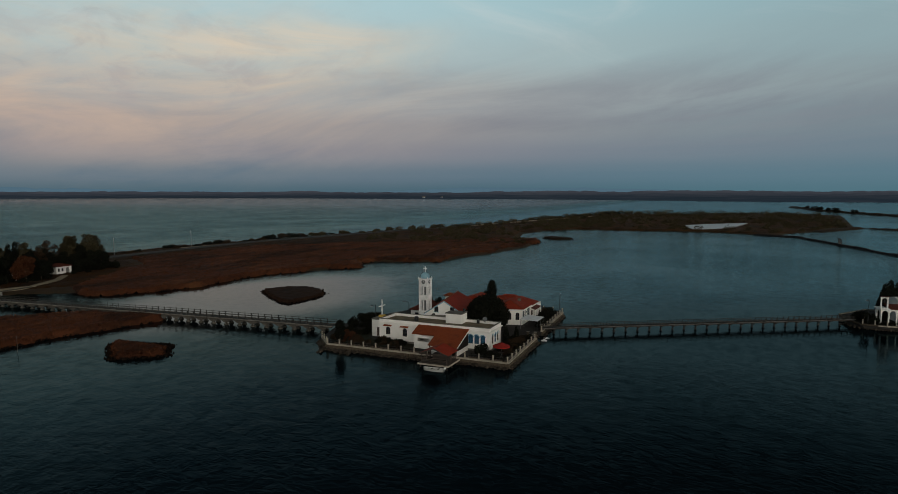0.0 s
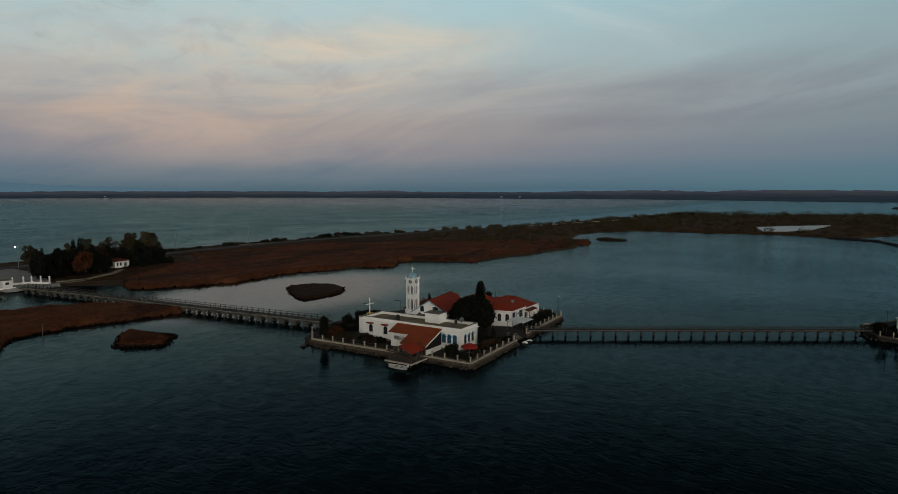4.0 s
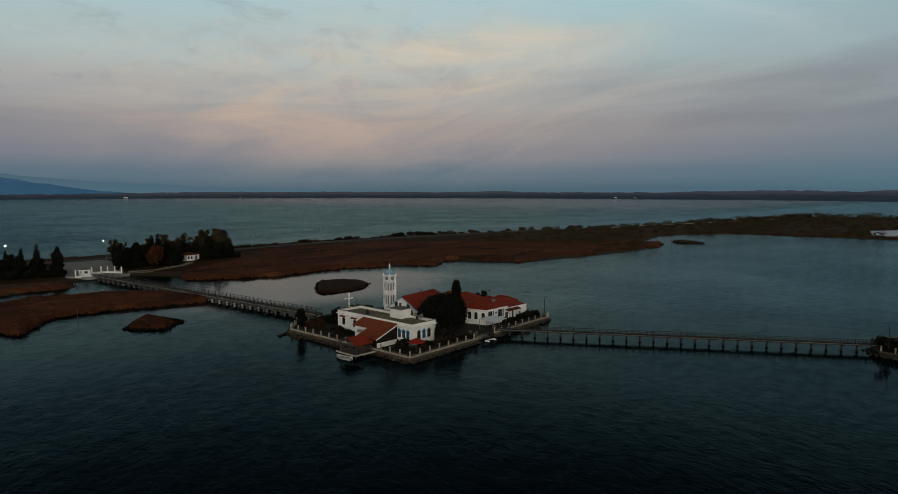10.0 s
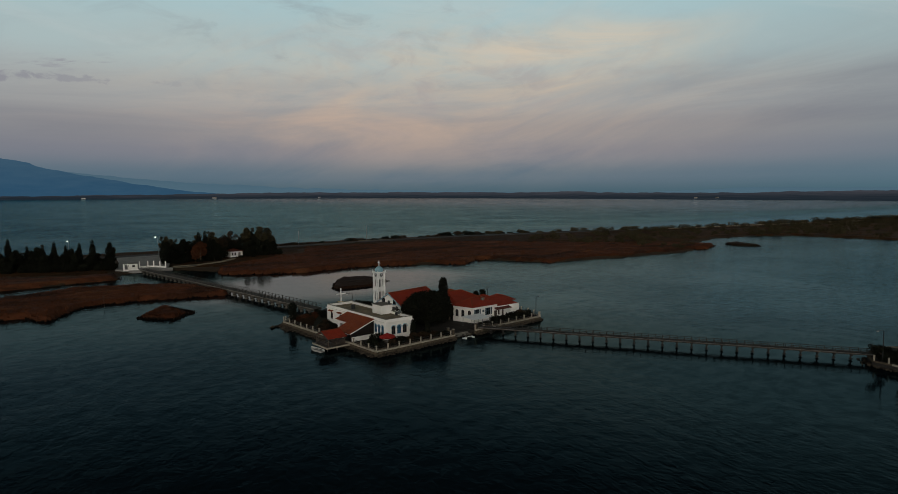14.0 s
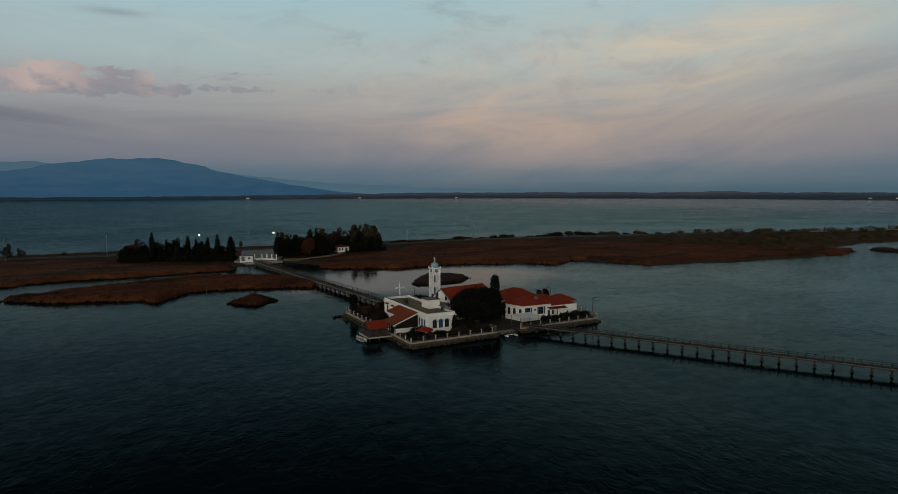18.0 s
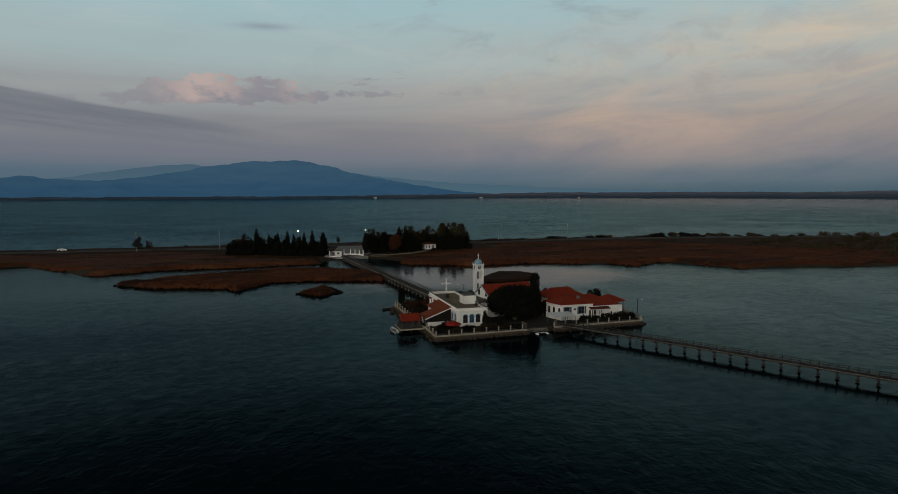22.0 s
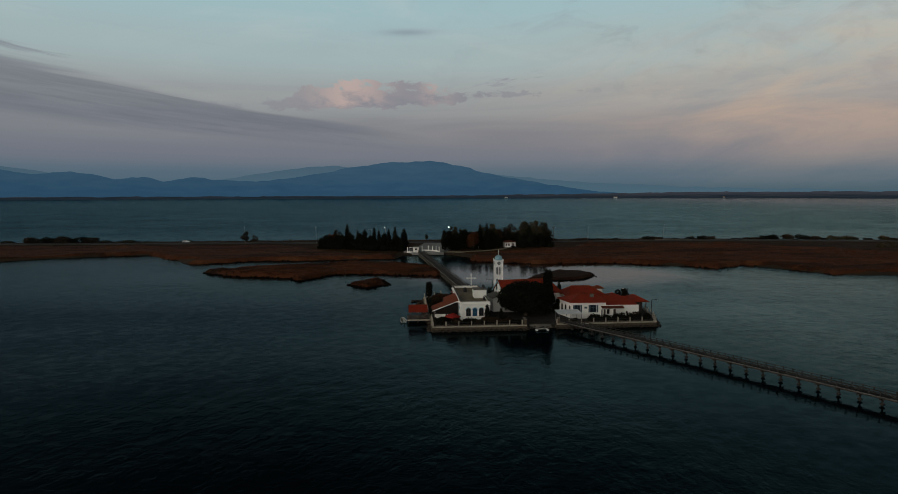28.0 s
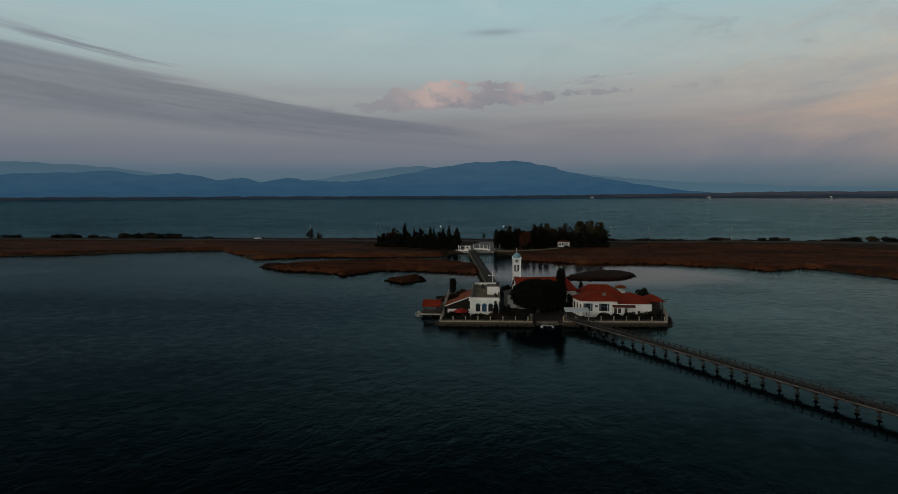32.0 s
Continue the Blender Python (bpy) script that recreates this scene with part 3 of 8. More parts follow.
def wall_run(bm, a, b, z0, z1, thick, openings=(), inward=1):
    """A wall from plan point a to b with openings that go right through: (along0, along1, low, high, arched)."""
    a, b = Vector((*a, 0)), Vector((*b, 0))
    d = (b - a).normalized()
    nrm = Vector((-d.y, d.x, 0)) * (thick * inward)
    length = (b - a).length

    def solid(poly):
        front = [bm.verts.new(a + d * u + Vector((0, 0, z))) for u, z in poly]
        back = [bm.verts.new(v.co + nrm) for v in front]
        fs = [bm.faces.new(front), bm.faces.new(back[::-1])]
        for i in range(len(poly)):
            j = (i + 1) % len(poly)
            fs.append(bm.faces.new((front[j], front[i], back[i], back[j])))
        bmesh.ops.recalc_face_normals(bm, faces=fs)

    at = 0.0
    for u0, u1, lo, hi, arched in sorted(openings):
        if u0 > at:
            solid([(at, z0), (u0, z0), (u0, z1), (at, z1)])
        if lo > z0:
            solid([(u0, z0), (u1, z0), (u1, lo), (u0, lo)])
        top = hi
        if arched:
            r = (u1 - u0) / 2
            top = hi - r
            c = (u0 + u1) / 2
            left = [(c - r * cos(pi / 2 * k / 5), top + r * sin(pi / 2 * k / 5)) for k in range(6)]
            solid([(u0, z1)] + left + [(c, z1)])
            solid([(c, z1)] + [(2 * c - x, z) for x, z in left[::-1]] + [(u1, z1)])
        elif hi < z1:
            solid([(u0, hi), (u1, hi), (u1, z1), (u0, z1)])
        at = u1
    if at < length - 1e-3:
        solid([(at, z0), (length, z0), (length, z1), (at, z1)])
    return bm


def window_in(house, a, b, opening, frame_mat, pane_mat, inset=0.10, bars=1, sill=True, label="", inward=1):
    """A window in a wall_run opening: frame, panes and sill."""
    u0, u1, lo, hi, arched = opening
    a, b = Vector((*a, 0)), Vector((*b, 0))
    d = (b - a).normalized()
    nrm = Vector((-d.y, d.x, 0)) * inward

    def pt(u, z, depth):
        return a + d * u + nrm * depth + Vector((0, 0, z))

    r, c = (u1 - u0) / 2, (u0 + u1) / 2
    spring = hi - r if arched else hi
    outline = [(u0, lo), (u1, lo)]
    outline += [(c + r * cos(pi * k / 10), spring + r * sin(pi * k / 10)) for k in range(11)] if arched else [(u1, hi), (u0, hi)]
    bm = bmesh.new()
    w = 0.09
    n = len(outline)
    mid = (c, (lo + spring) / 2)
    inner = []
    for u, z in outline:
        du, dz = mid[0] - u, mid[1] - z
        inner.append((u + (w if du > 0.01 else -w if du < -0.01 else 0), z + (w if dz > 0 else -w)))
    for depth0, depth1 in ((inset, inset + 0.07),):
        fo = [bm.verts.new(pt(u, z, depth0)) for u, z in outline]
        fi = [bm.verts.new(pt(u, z, depth0)) for u, z in inner]
        bo = [bm.verts.new(pt(u, z, depth1)) for u, z in outline]
        bi = [bm.verts.new(pt(u, z, depth1)) for u, z in inner]
        for i in range(n):
            j = (i + 1) % n
            bm.faces.new((fo[i], fo[j], fi[j], fi[i]))
            bm.faces.new((fi[i], fi[j], bi[j], bi[i]))
            bm.faces.new((bo[j], bo[i], bi[i], bi[j]))
            bm.faces.new((fo[j], fo[i], bo[i], bo[j]))
    for k in range(bars):
        u = u0 + (u1 - u0) * (k + 1) / (bars + 1)
        beam(bm, pt(u, lo + w, inset + 0.03), pt(u, hi - w * 0.6, inset + 0.03), 0.06, 0.06)
    beam(bm, pt(u0 + w, lo + (spring - lo) * 0.62, inset + 0.03), pt(u1 - w, lo + (spring - lo) * 0.62, inset + 0.03), 0.06, 0.06)
    bmesh.ops.recalc_face_normals(bm, faces=bm.faces)
    win = part("window", bm, frame_mat, house, label)
    bm = bmesh.new()
    f = bm.faces.new([bm.verts.new(pt(u, z, inset + 0.05)) for u, z in inner])
    back = bmesh.ops.extrude_face_region(bm, geom=[f])
    bmesh.ops.translate(bm, vec=nrm * 0.012, verts=[v for v in back["geom"] if isinstance(v, bmesh.types.BMVert)])
    bmesh.ops.recalc_face_normals(bm, faces=bm.faces)
    part("pane", bm, pane_mat, win)
    if sill:
        bm = bmesh.new()
        beam(bm, pt(u0 - 0.1, lo - 0.05, -0.03), pt(u1 + 0.1, lo - 0.05, -0.03), 0.22, 0.09)
        part("sill", bm, PLASTER, win)
    return win


def noise2(x, y, scale, seed=0.0, octaves=3):
    """Smooth value noise on arrays, about -1 to 1."""
    out, amp, total = 0.0, 1.0, 0.0
    for o in range(octaves):
        s = scale / 2 ** o
        u, v = np.asarray(x) / s + seed * 17.3 + o * 5.1, np.asarray(y) / s + seed * 9.7 + o * 3.3
        i, j = np.floor(u), np.floor(v)
        f, g = u - i, v - j
        f, g = f * f * (3 - 2 * f), g * g * (3 - 2 * g)

        def hash2(a, b):
            q = np.sin(a * 127.1 + b * 311.7 + 13.7) * 43758.5453
            return (q - np.floor(q)) * 2 - 1

        val = (hash2(i, j) * (1 - f) + hash2(i + 1, j) * f) * (1 - g) + (hash2(i, j + 1) * (1 - f) + hash2(i + 1, j + 1) * f) * g
        out, total, amp = out + val * amp, total + amp, amp * 0.5
    return out / total


def inside_by(poly, x, y):
    """How far points lie inside an outline, in metres; negative outside."""
    p = np.asarray(poly, float)
    best, odd = np.full(x.shape, 1e9), np.zeros(x.shape, bool)
    for (ax, ay), (bx, by) in zip(p, np.roll(p, -1, 0)):
        ex, ey = bx - ax, by - ay
        t = np.clip(((x - ax) * ex + (y - ay) * ey) / (ex * ex + ey * ey), 0, 1)
        best = np.minimum(best, (x - ax - t * ex) ** 2 + (y - ay - t * ey) ** 2)
        cross = ((ay > y) != (by > y)) & (x < ex * (y - ay) / (ey if abs(ey) > 1e-9 else 1e-9) + ax)
        odd ^= cross
    return np.sqrt(best) * np.where(odd, 1, -1)


def relief(name, poly, step, height, mat, rag=1.5, shoulder=2.0, rough=0.4, seed=1, drop=-0.6, big=18.0, taper=None, inset=0.0):
    """Ground or reed mass on an outline: a fine sheet with a ragged edge that falls to the water."""
    p = np.asarray(poly, float)
    xs = np.arange(p[:, 0].min() - 4, p[:, 0].max() + 4, step)
    ys = np.arange(p[:, 1].min() - 4, p[:, 1].max() + 4, step)
    gx, gy = np.meshgrid(xs, ys, indexing="ij")
    gx = gx + rng.uniform(-0.3, 0.3, gx.shape) * step
    gy = gy + rng.uniform(-0.3, 0.3, gy.shape) * step
    d = inside_by(poly, gx, gy) - inset + rag * noise2(gx, gy, 9.0, seed) + rag * 0.5 * noise2(gx, gy, 2.6, seed + 3)
    s = np.clip(d / shoulder + 0.25, 0, 1)
    s = s * s * (3 - 2 * s)
    tall = height * (1 + rough * noise2(gx, gy, big, seed + 5) + rough * 0.8 * noise2(gx, gy, 2.4 * step, seed + 8, 2))
    if taper is not None:
        tall = tall * taper(gx, gy)
    gz = drop + (tall - drop) * s
    keep = d > -step * 1.5
    cells = keep[:-1, :-1] & keep[1:, :-1] & keep[:-1, 1:] & keep[1:, 1:]
    idx = np.arange(gx.size).reshape(gx.shape)
    quads = np.stack([idx[:-1, :-1], idx[1:, :-1], idx[1:, 1:], idx[:-1, 1:]], -1)[cells]
    used = np.unique(quads)
    remap = np.zeros(gx.size, int)
    remap[used] = np.arange(used.size)
    verts = np.stack([gx, gy, gz], -1).reshape(-1, 3)[used]
    me = mesh_from(name, verts.tolist(), remap[quads].tolist(), mat, True)
    return me, verts


def tufts(name, where, tall, wide, mat, lean=0.25, blades=3):
    """Many standing blades at points (x, y, z of the foot)."""
    n = len(where) * blades
    foot = np.repeat(np.asarray(where, float), blades, 0) + np.c_[rng.normal(0, wide, (n, 2)), np.zeros(n)]
    ang = rng.uniform(0, 2 * pi, n)
    w = np.c_[np.cos(ang), np.sin(ang), np.zeros(n)] * (wide * rng.uniform(0.5, 1.1, n))[:, None]
    tip = foot + np.c_[rng.normal(0, lean, (n, 2)), tall * rng.uniform(0.6, 1.3, n)]
    verts = np.stack([foot - w, foot + w, tip + w * 0.35, tip - w * 0.35], 1).reshape(-1, 3)
    faces = np.arange(n * 4).reshape(-1, 4)
    return mesh_from(name, verts.tolist(), faces.tolist(), mat)


def leaves(centres, size, out=None, flat=0.3):
    """Bent leaf clumps round centres: vertices and faces."""
    n = len(centres)
    a = rng.normal(size=(n, 3))
    a /= np.linalg.norm(a, axis=1)[:, None]
    if out is not None:
        a = a * (1 - flat) + out * flat
    b = np.cross(a, rng.normal(size=(n, 3)))
    b /= np.linalg.norm(b, axis=1)[:, None]
    c = np.cross(a, b)
    s = (size * rng.uniform(0.6, 1.3, n))[:, None]
    q = np.stack([centres - b * s, centres - c * s * 0.6 + a * s * 0.15, centres + b * s, centres + c * s * 0.6 + a * s * 0.15], 1)
    return q.reshape(-1, 3), np.arange(n * 4).reshape(-1, 4)


def crown_mesh(name, lobes, count, size, mat, shell=0.55):
    """A crown of leaf clumps that fill several lobes (x, y, z, rx, ry, rz), thinner inside, with a ragged outline."""
    vol = np.array([l[3] * l[4] * l[5] for l in lobes]) ** (2 / 3)
    share_of = (vol / vol.sum() * count).astype(int)
    pts, outs = [], []
    for l, k in zip(lobes, share_of):
        d = rng.normal(size=(k, 3))
        d /= np.linalg.norm(d, axis=1)[:, None]
        rag = 1 + 0.16 * noise2(d[:, 0] * 3 + d[:, 2] * 2, d[:, 1] * 3 - d[:, 2], 1.0, l[0] + l[2]) + rng.normal(0, 0.05, k)
        r = (shell + (1 - shell) * rng.uniform(0, 1, k) ** 0.5) * rag
        pts.append(d * r[:, None] * np.array(l[3:6]) + np.array(l[:3]))
        outs.append(d)
    v, f = leaves(np.concatenate(pts), size, np.concatenate(outs), 0.35)
    return mesh_from(name, v.tolist(), f.tolist(), mat)


def trunk_bm(height, r, limbs=(), n=8):
    bm = lathe(bmesh.new(), 0, 0, [(-0.2, r * 1.5), (0.15, r * 1.1), (height * 0.5, r * 0.85), (height, r * 0.5)], n)
    for x, y, z0, z1 in limbs:
        a, b = Vector((0, 0, z0)), Vector((x, y, z1))
        d = (b - a).normalized()
        s = d.orthogonal().normalized()
        t = d.cross(s)
        lo = [bm.verts.new(a + (s * cos(k) + t * sin(k)) * r * 0.55) for k in (0, 1.57, 3.14, 4.71)]
        hi = [bm.verts.new(b + (s * cos(k) + t * sin(k)) * r * 0.15) for k in (0, 1.57, 3.14, 4.71)]
        for k in range(4):
            bm.faces.new((lo[k], lo[(k + 1) % 4], hi[(k + 1) % 4], hi[k]))
        bm.faces.new(hi)
    return bm


def tree_kind(name, label, category, lobes, count, size, mat, trunk_h, trunk_r, limbs=(), group=""):
    """A tree with trunk and crown, to be copied; it stands at the origin until placed."""
    ob = thing(name, (0, 0, 0), label, category, group)
    part("trunk", trunk_bm(trunk_h, trunk_r, limbs), TRUNK, ob, local=True, smooth=True)
    c = new("crown", crown_mesh("crown", lobes, count, size, mat))
    c.parent = ob
    return ob


class Planter:
    """Places the first tree of a kind itself and copies of it after that."""

    def __init__(self, ob):
        self.ob, self.used = ob, False

    def at(self, x, y, z, s=1.0, turn=0.0, sz=None, label=""):
        m = pose(x, y, z, 0, 0, turn)
        if not self.used:
            self.used, ob = True, self.ob
            ob.matrix_basis = m
        else:
            ob = copy_thing(self.ob, m)
        ob.scale = (s, s, sz or s)
        return tagged(ob, label) if label else ob

# ---------------------------------------------------------------- water and land
bm = bmesh.new()
bmesh.ops.create_grid(bm, x_segments=8, y_segments=8, size=9000)
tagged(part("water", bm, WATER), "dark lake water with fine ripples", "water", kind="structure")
bm = bmesh.new()
bmesh.ops.create_grid(bm, x_segments=4, y_segments=4, size=9000)
bmesh.ops.translate(bm, vec=(0, 0, -4), verts=bm.verts)
tagged(part("ground", bm, SOIL), "muddy bed under the lake", "ground", kind="structure")


def stuff(name, me, label, category):
    return tagged(new(name, me), label, category, kind="stuff")


# the long tongue of marsh north of the island: bank, with the road along its far side
TONGUE = [(-620, 120), (-420, 128), (-300, 138), (-228, 145), (-197, 153), (-160, 174), (-137, 180), (-118, 158), (-104, 136), (-92, 139),
          (-74, 149), (-43, 149), (-8, 154), (-5, 168), (4, 174), (14, 168), (24, 149), (43, 138), (59, 138), (80, 135),
          (102, 116), (120, 108), (135, 113), (152, 83), (195, 74), (245, 66), (280, 73), (296, 80), (320, 96), (358, 104), (400, 96), (424, 78)]
EAST = [(428, 30), (432, -22), (412, -58), (424, -80), (470, -106), (560, -150), (640, -158), (730, -170), (880, -186), (960, -120), (930, -42), (870, 30)]
NORTH = [(832, 128), (620, 164), (570, 181), (460, 185), (400, 209), (330, 232), (250, 246), (190, 264), (105, 268), (0, 272),
         (-90, 272), (-205, 272), (-330, 268), (-620, 262)]
me, _ = relief("bank", TONGUE + EAST + NORTH, 3.0, 0.75, SOIL, rag=1.2, shoulder=3.0, rough=0.45, seed=2, inset=3.5)
tagged(new("ground", me), "low marsh bank of brown soil and dead grass", "ground", kind="structure")

# reed beds in front of it
REED_A = [(-100, 137), (-92, 140), (-74, 150), (-43, 150), (-9, 155), (-9, 168), (-32, 176), (-58, 206), (-76, 228), (-420, 236), (-620, 236),
          (-620, 124), (-420, 131), (-300, 141), (-228, 148), (-197, 156), (-160, 177), (-137, 182), (-119, 161), (-103, 151.5), (-105.5, 141)]
REED_B = [(22, 147), (26.5, 141), (38, 135), (52, 129), (60, 130.5), (75, 130.5), (85, 130), (99, 121), (108, 121), (112.5, 117), (114.5, 110.5), (120, 106.5),
          (136, 116.5), (143, 110.5), (147.5, 97.5), (153, 91.5), (151, 85), (166, 85.5), (185, 84.5), (203, 77.5), (228, 77.5), (238, 73), (265, 75), (276, 71),
          (300, 80), (292, 98), (255, 128), (225, 170), (180, 214), (100, 224), (84, 196), (60, 184), (40, 172), (28, 164)]


def reed_bed(poly, step, height, label, seed, blades, tall=0.6, mat=REED, rag=1.3, shoulder=1.2, inset=2.8, taper=None, feet=5):
    me, verts = relief("reed_mass", poly, step, height, mat, rag, shoulder, 0.30, seed, drop=-0.3, inset=inset, taper=taper)
    ob = stuff("reed_bed", me, label, "reeds")
    high = verts[verts[:, 2] > height * 0.35]
    pick = high[rng.integers(0, len(high), blades)] + np.c_[rng.uniform(-step, step, (blades, 2)) * 0.6, np.full(blades, -0.35)]
    t = new("reed_blades", tufts("reed_blades", pick, tall, 0.17, mat, 0.28, 3))
    t.parent = ob
    tagged(t, kind="stuff")
    # dark stems where the bed meets the water: wet feet plus shade, put into the colour
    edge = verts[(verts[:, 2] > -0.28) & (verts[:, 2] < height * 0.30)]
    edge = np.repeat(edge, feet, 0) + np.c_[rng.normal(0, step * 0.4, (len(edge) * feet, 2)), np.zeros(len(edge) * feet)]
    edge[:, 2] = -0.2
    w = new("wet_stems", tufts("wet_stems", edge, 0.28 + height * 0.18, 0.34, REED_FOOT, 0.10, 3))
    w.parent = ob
    tagged(w, "dark stems painted for wet feet and shade at the waterline", kind="stuff")
    return ob


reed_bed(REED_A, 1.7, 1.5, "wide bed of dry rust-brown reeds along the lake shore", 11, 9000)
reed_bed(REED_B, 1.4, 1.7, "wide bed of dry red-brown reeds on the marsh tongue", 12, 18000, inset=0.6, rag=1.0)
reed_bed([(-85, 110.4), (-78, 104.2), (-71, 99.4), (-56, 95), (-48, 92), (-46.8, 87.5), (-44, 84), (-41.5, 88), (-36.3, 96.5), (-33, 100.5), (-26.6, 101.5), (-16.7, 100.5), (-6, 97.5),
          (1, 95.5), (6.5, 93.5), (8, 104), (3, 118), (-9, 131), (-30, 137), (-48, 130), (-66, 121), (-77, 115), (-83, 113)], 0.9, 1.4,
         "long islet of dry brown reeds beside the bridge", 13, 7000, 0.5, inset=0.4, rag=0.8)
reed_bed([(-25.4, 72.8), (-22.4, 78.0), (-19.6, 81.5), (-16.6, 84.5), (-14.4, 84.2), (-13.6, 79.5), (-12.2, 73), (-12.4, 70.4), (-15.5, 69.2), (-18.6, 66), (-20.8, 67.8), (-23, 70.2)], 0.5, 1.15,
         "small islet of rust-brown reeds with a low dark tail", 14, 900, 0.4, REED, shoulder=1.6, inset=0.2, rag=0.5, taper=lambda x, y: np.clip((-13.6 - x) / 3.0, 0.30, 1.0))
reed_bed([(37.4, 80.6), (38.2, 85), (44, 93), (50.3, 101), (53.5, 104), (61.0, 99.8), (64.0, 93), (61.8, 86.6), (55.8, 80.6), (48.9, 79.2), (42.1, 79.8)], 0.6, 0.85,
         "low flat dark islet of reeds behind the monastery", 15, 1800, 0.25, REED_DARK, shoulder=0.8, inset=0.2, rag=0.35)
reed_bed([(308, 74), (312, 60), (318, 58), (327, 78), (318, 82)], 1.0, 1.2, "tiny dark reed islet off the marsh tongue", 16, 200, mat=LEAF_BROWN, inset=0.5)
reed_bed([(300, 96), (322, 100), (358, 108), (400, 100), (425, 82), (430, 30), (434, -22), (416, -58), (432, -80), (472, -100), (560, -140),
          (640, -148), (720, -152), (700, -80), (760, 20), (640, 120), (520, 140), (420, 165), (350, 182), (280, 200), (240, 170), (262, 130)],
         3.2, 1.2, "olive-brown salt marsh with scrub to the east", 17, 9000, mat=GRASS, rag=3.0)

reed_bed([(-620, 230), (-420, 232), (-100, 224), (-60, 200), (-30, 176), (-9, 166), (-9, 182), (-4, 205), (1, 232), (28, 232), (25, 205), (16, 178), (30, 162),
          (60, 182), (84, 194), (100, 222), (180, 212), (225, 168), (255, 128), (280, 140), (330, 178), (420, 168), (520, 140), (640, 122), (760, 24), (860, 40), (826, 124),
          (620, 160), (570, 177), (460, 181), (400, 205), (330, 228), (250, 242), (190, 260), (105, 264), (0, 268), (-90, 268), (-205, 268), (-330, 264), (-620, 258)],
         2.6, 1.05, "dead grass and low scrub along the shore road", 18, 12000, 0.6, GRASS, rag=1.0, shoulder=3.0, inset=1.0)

# dike and thin bars of land in the east
for name, pts, w, hgt, label in (
        ("dike", [(412, -56), (393, -84), (331, -100), (267, -116), (180, -140), (60, -190)], 5.0, 1.0, "long low earth dike across the lagoon"),
        ("land_bar", [(470, -104), (545, -146), (520, -170), (480, -210), (420, -280)], 12.0, 1.2, "narrow bar of brown marsh in the eastern lagoon"),
        ("land_bar", [(1380, -170), (1120, -190), (900, -240), (700, -300)], 16.0, 2.4, "distant wooded bar of land in the eastern lagoon")):
    line = [Vector((*q, 0)) for q in pts]
    left, right = [], []
    for i, q in enumerate(line):
        d = (line[min(i + 1, len(line) - 1)] - line[max(i - 1, 0)]).normalized()
        nrm = Vector((-d.y, d.x, 0)) * w / 2
        left.append(tuple((q + nrm)[:2]))
        right.append(tuple((q - nrm)[:2]))
    me, _ = relief(name, left + right[::-1], w / 5, hgt, DIKE if name == "dike" else LEAF_BROWN, rag=w * 0.12, shoulder=w * 0.3, rough=0.4, seed=21)
    tagged(new(name, me), label, "land", kind="structure")
# sluice frames on the dike
sluice = thing("sluice_gate", (331, -100, 0.9), "small steel sluice frame on the dike", "sluice")
for k in (-5, 0, 5):
    bm = bmesh.new()
    for s in (-1.2, 1.2):
        box(bm, k + s - 0.15, k + s + 0.15, -0.15, 0.15, -0.3, 3.0)
    box(bm, k - 1.5, k + 1.5, -0.2, 0.2, 3.0, 3.4)
    part("sluice_frame", bm, DARK_METAL, sluice, local=True)
box_bm = boxed(-2.4, 2.4, -0.6, 0.6, -0.3, 0.9)
part("wall", box_bm, CONCRETE, sluice, local=True)


def ribbon(bm, pts, w, z, crown=0.0):
    line = [Vector((*q, z)) for q in pts]
    fine = []
    for a, b in zip(line, line[1:]):
        k = max(2, int((b - a).length / 12))
        fine += [a.lerp(b, i / k) for i in range(k)]
    fine.append(line[-1])
    rows = []
    for i, q in enumerate(fine):
        d = (fine[min(i + 1, len(fine) - 1)] - fine[max(i - 1, 0)]).normalized()
        nrm = Vector((-d.y, d.x, 0)) * w / 2
        rows.append([bm.verts.new(q + nrm - Vector((0, 0, 1.2))), bm.verts.new(q + nrm), bm.verts.new(q + Vector((0, 0, crown))), bm.verts.new(q - nrm), bm.verts.new(q - nrm - Vector((0, 0, 1.2)))])
    for a, b in zip(rows, rows[1:]):
        for k in range(4):
            bm.faces.new((a[k + 1], a[k], b[k], b[k + 1]))
    return bm


ROAD = [(-620, 250), (-420, 252), (-276, 249), (-157, 244), (-60, 239), (0, 237), (94, 236), (137, 237), (200, 238), (260, 226), (340, 208), (420, 186)]
tagged(part("road", ribbon(bmesh.new(), ROAD, 7.5, 1.5, 0.06), ASPHALT), "grey asphalt shore road on a low bank", "road", kind="structure")
tagged(part("track", ribbon(bmesh.new(), [(420, 186), (520, 164), (640, 138), (760, 110)], 6.0, 1.4), SAND), "pale sandy track on the marsh", "road", kind="structure")
tagged(part("track", ribbon(bmesh.new(), [(14, 178), (24, 176), (38, 184), (46, 192)], 2.4, 1.35), SAND), "narrow sandy footpath to the white house", "path", kind="structure")
tagged(part("pavement", prism(bmesh.new(), [(-8, 180), (-3, 172.5), (12, 171.5), (12, 178), (21, 205), (24, 233), (4, 233), (-1, 205)], 0.2, 1.30), PLAZA),
       "pale paved forecourt between bridge and road", "pavement", kind="structure")
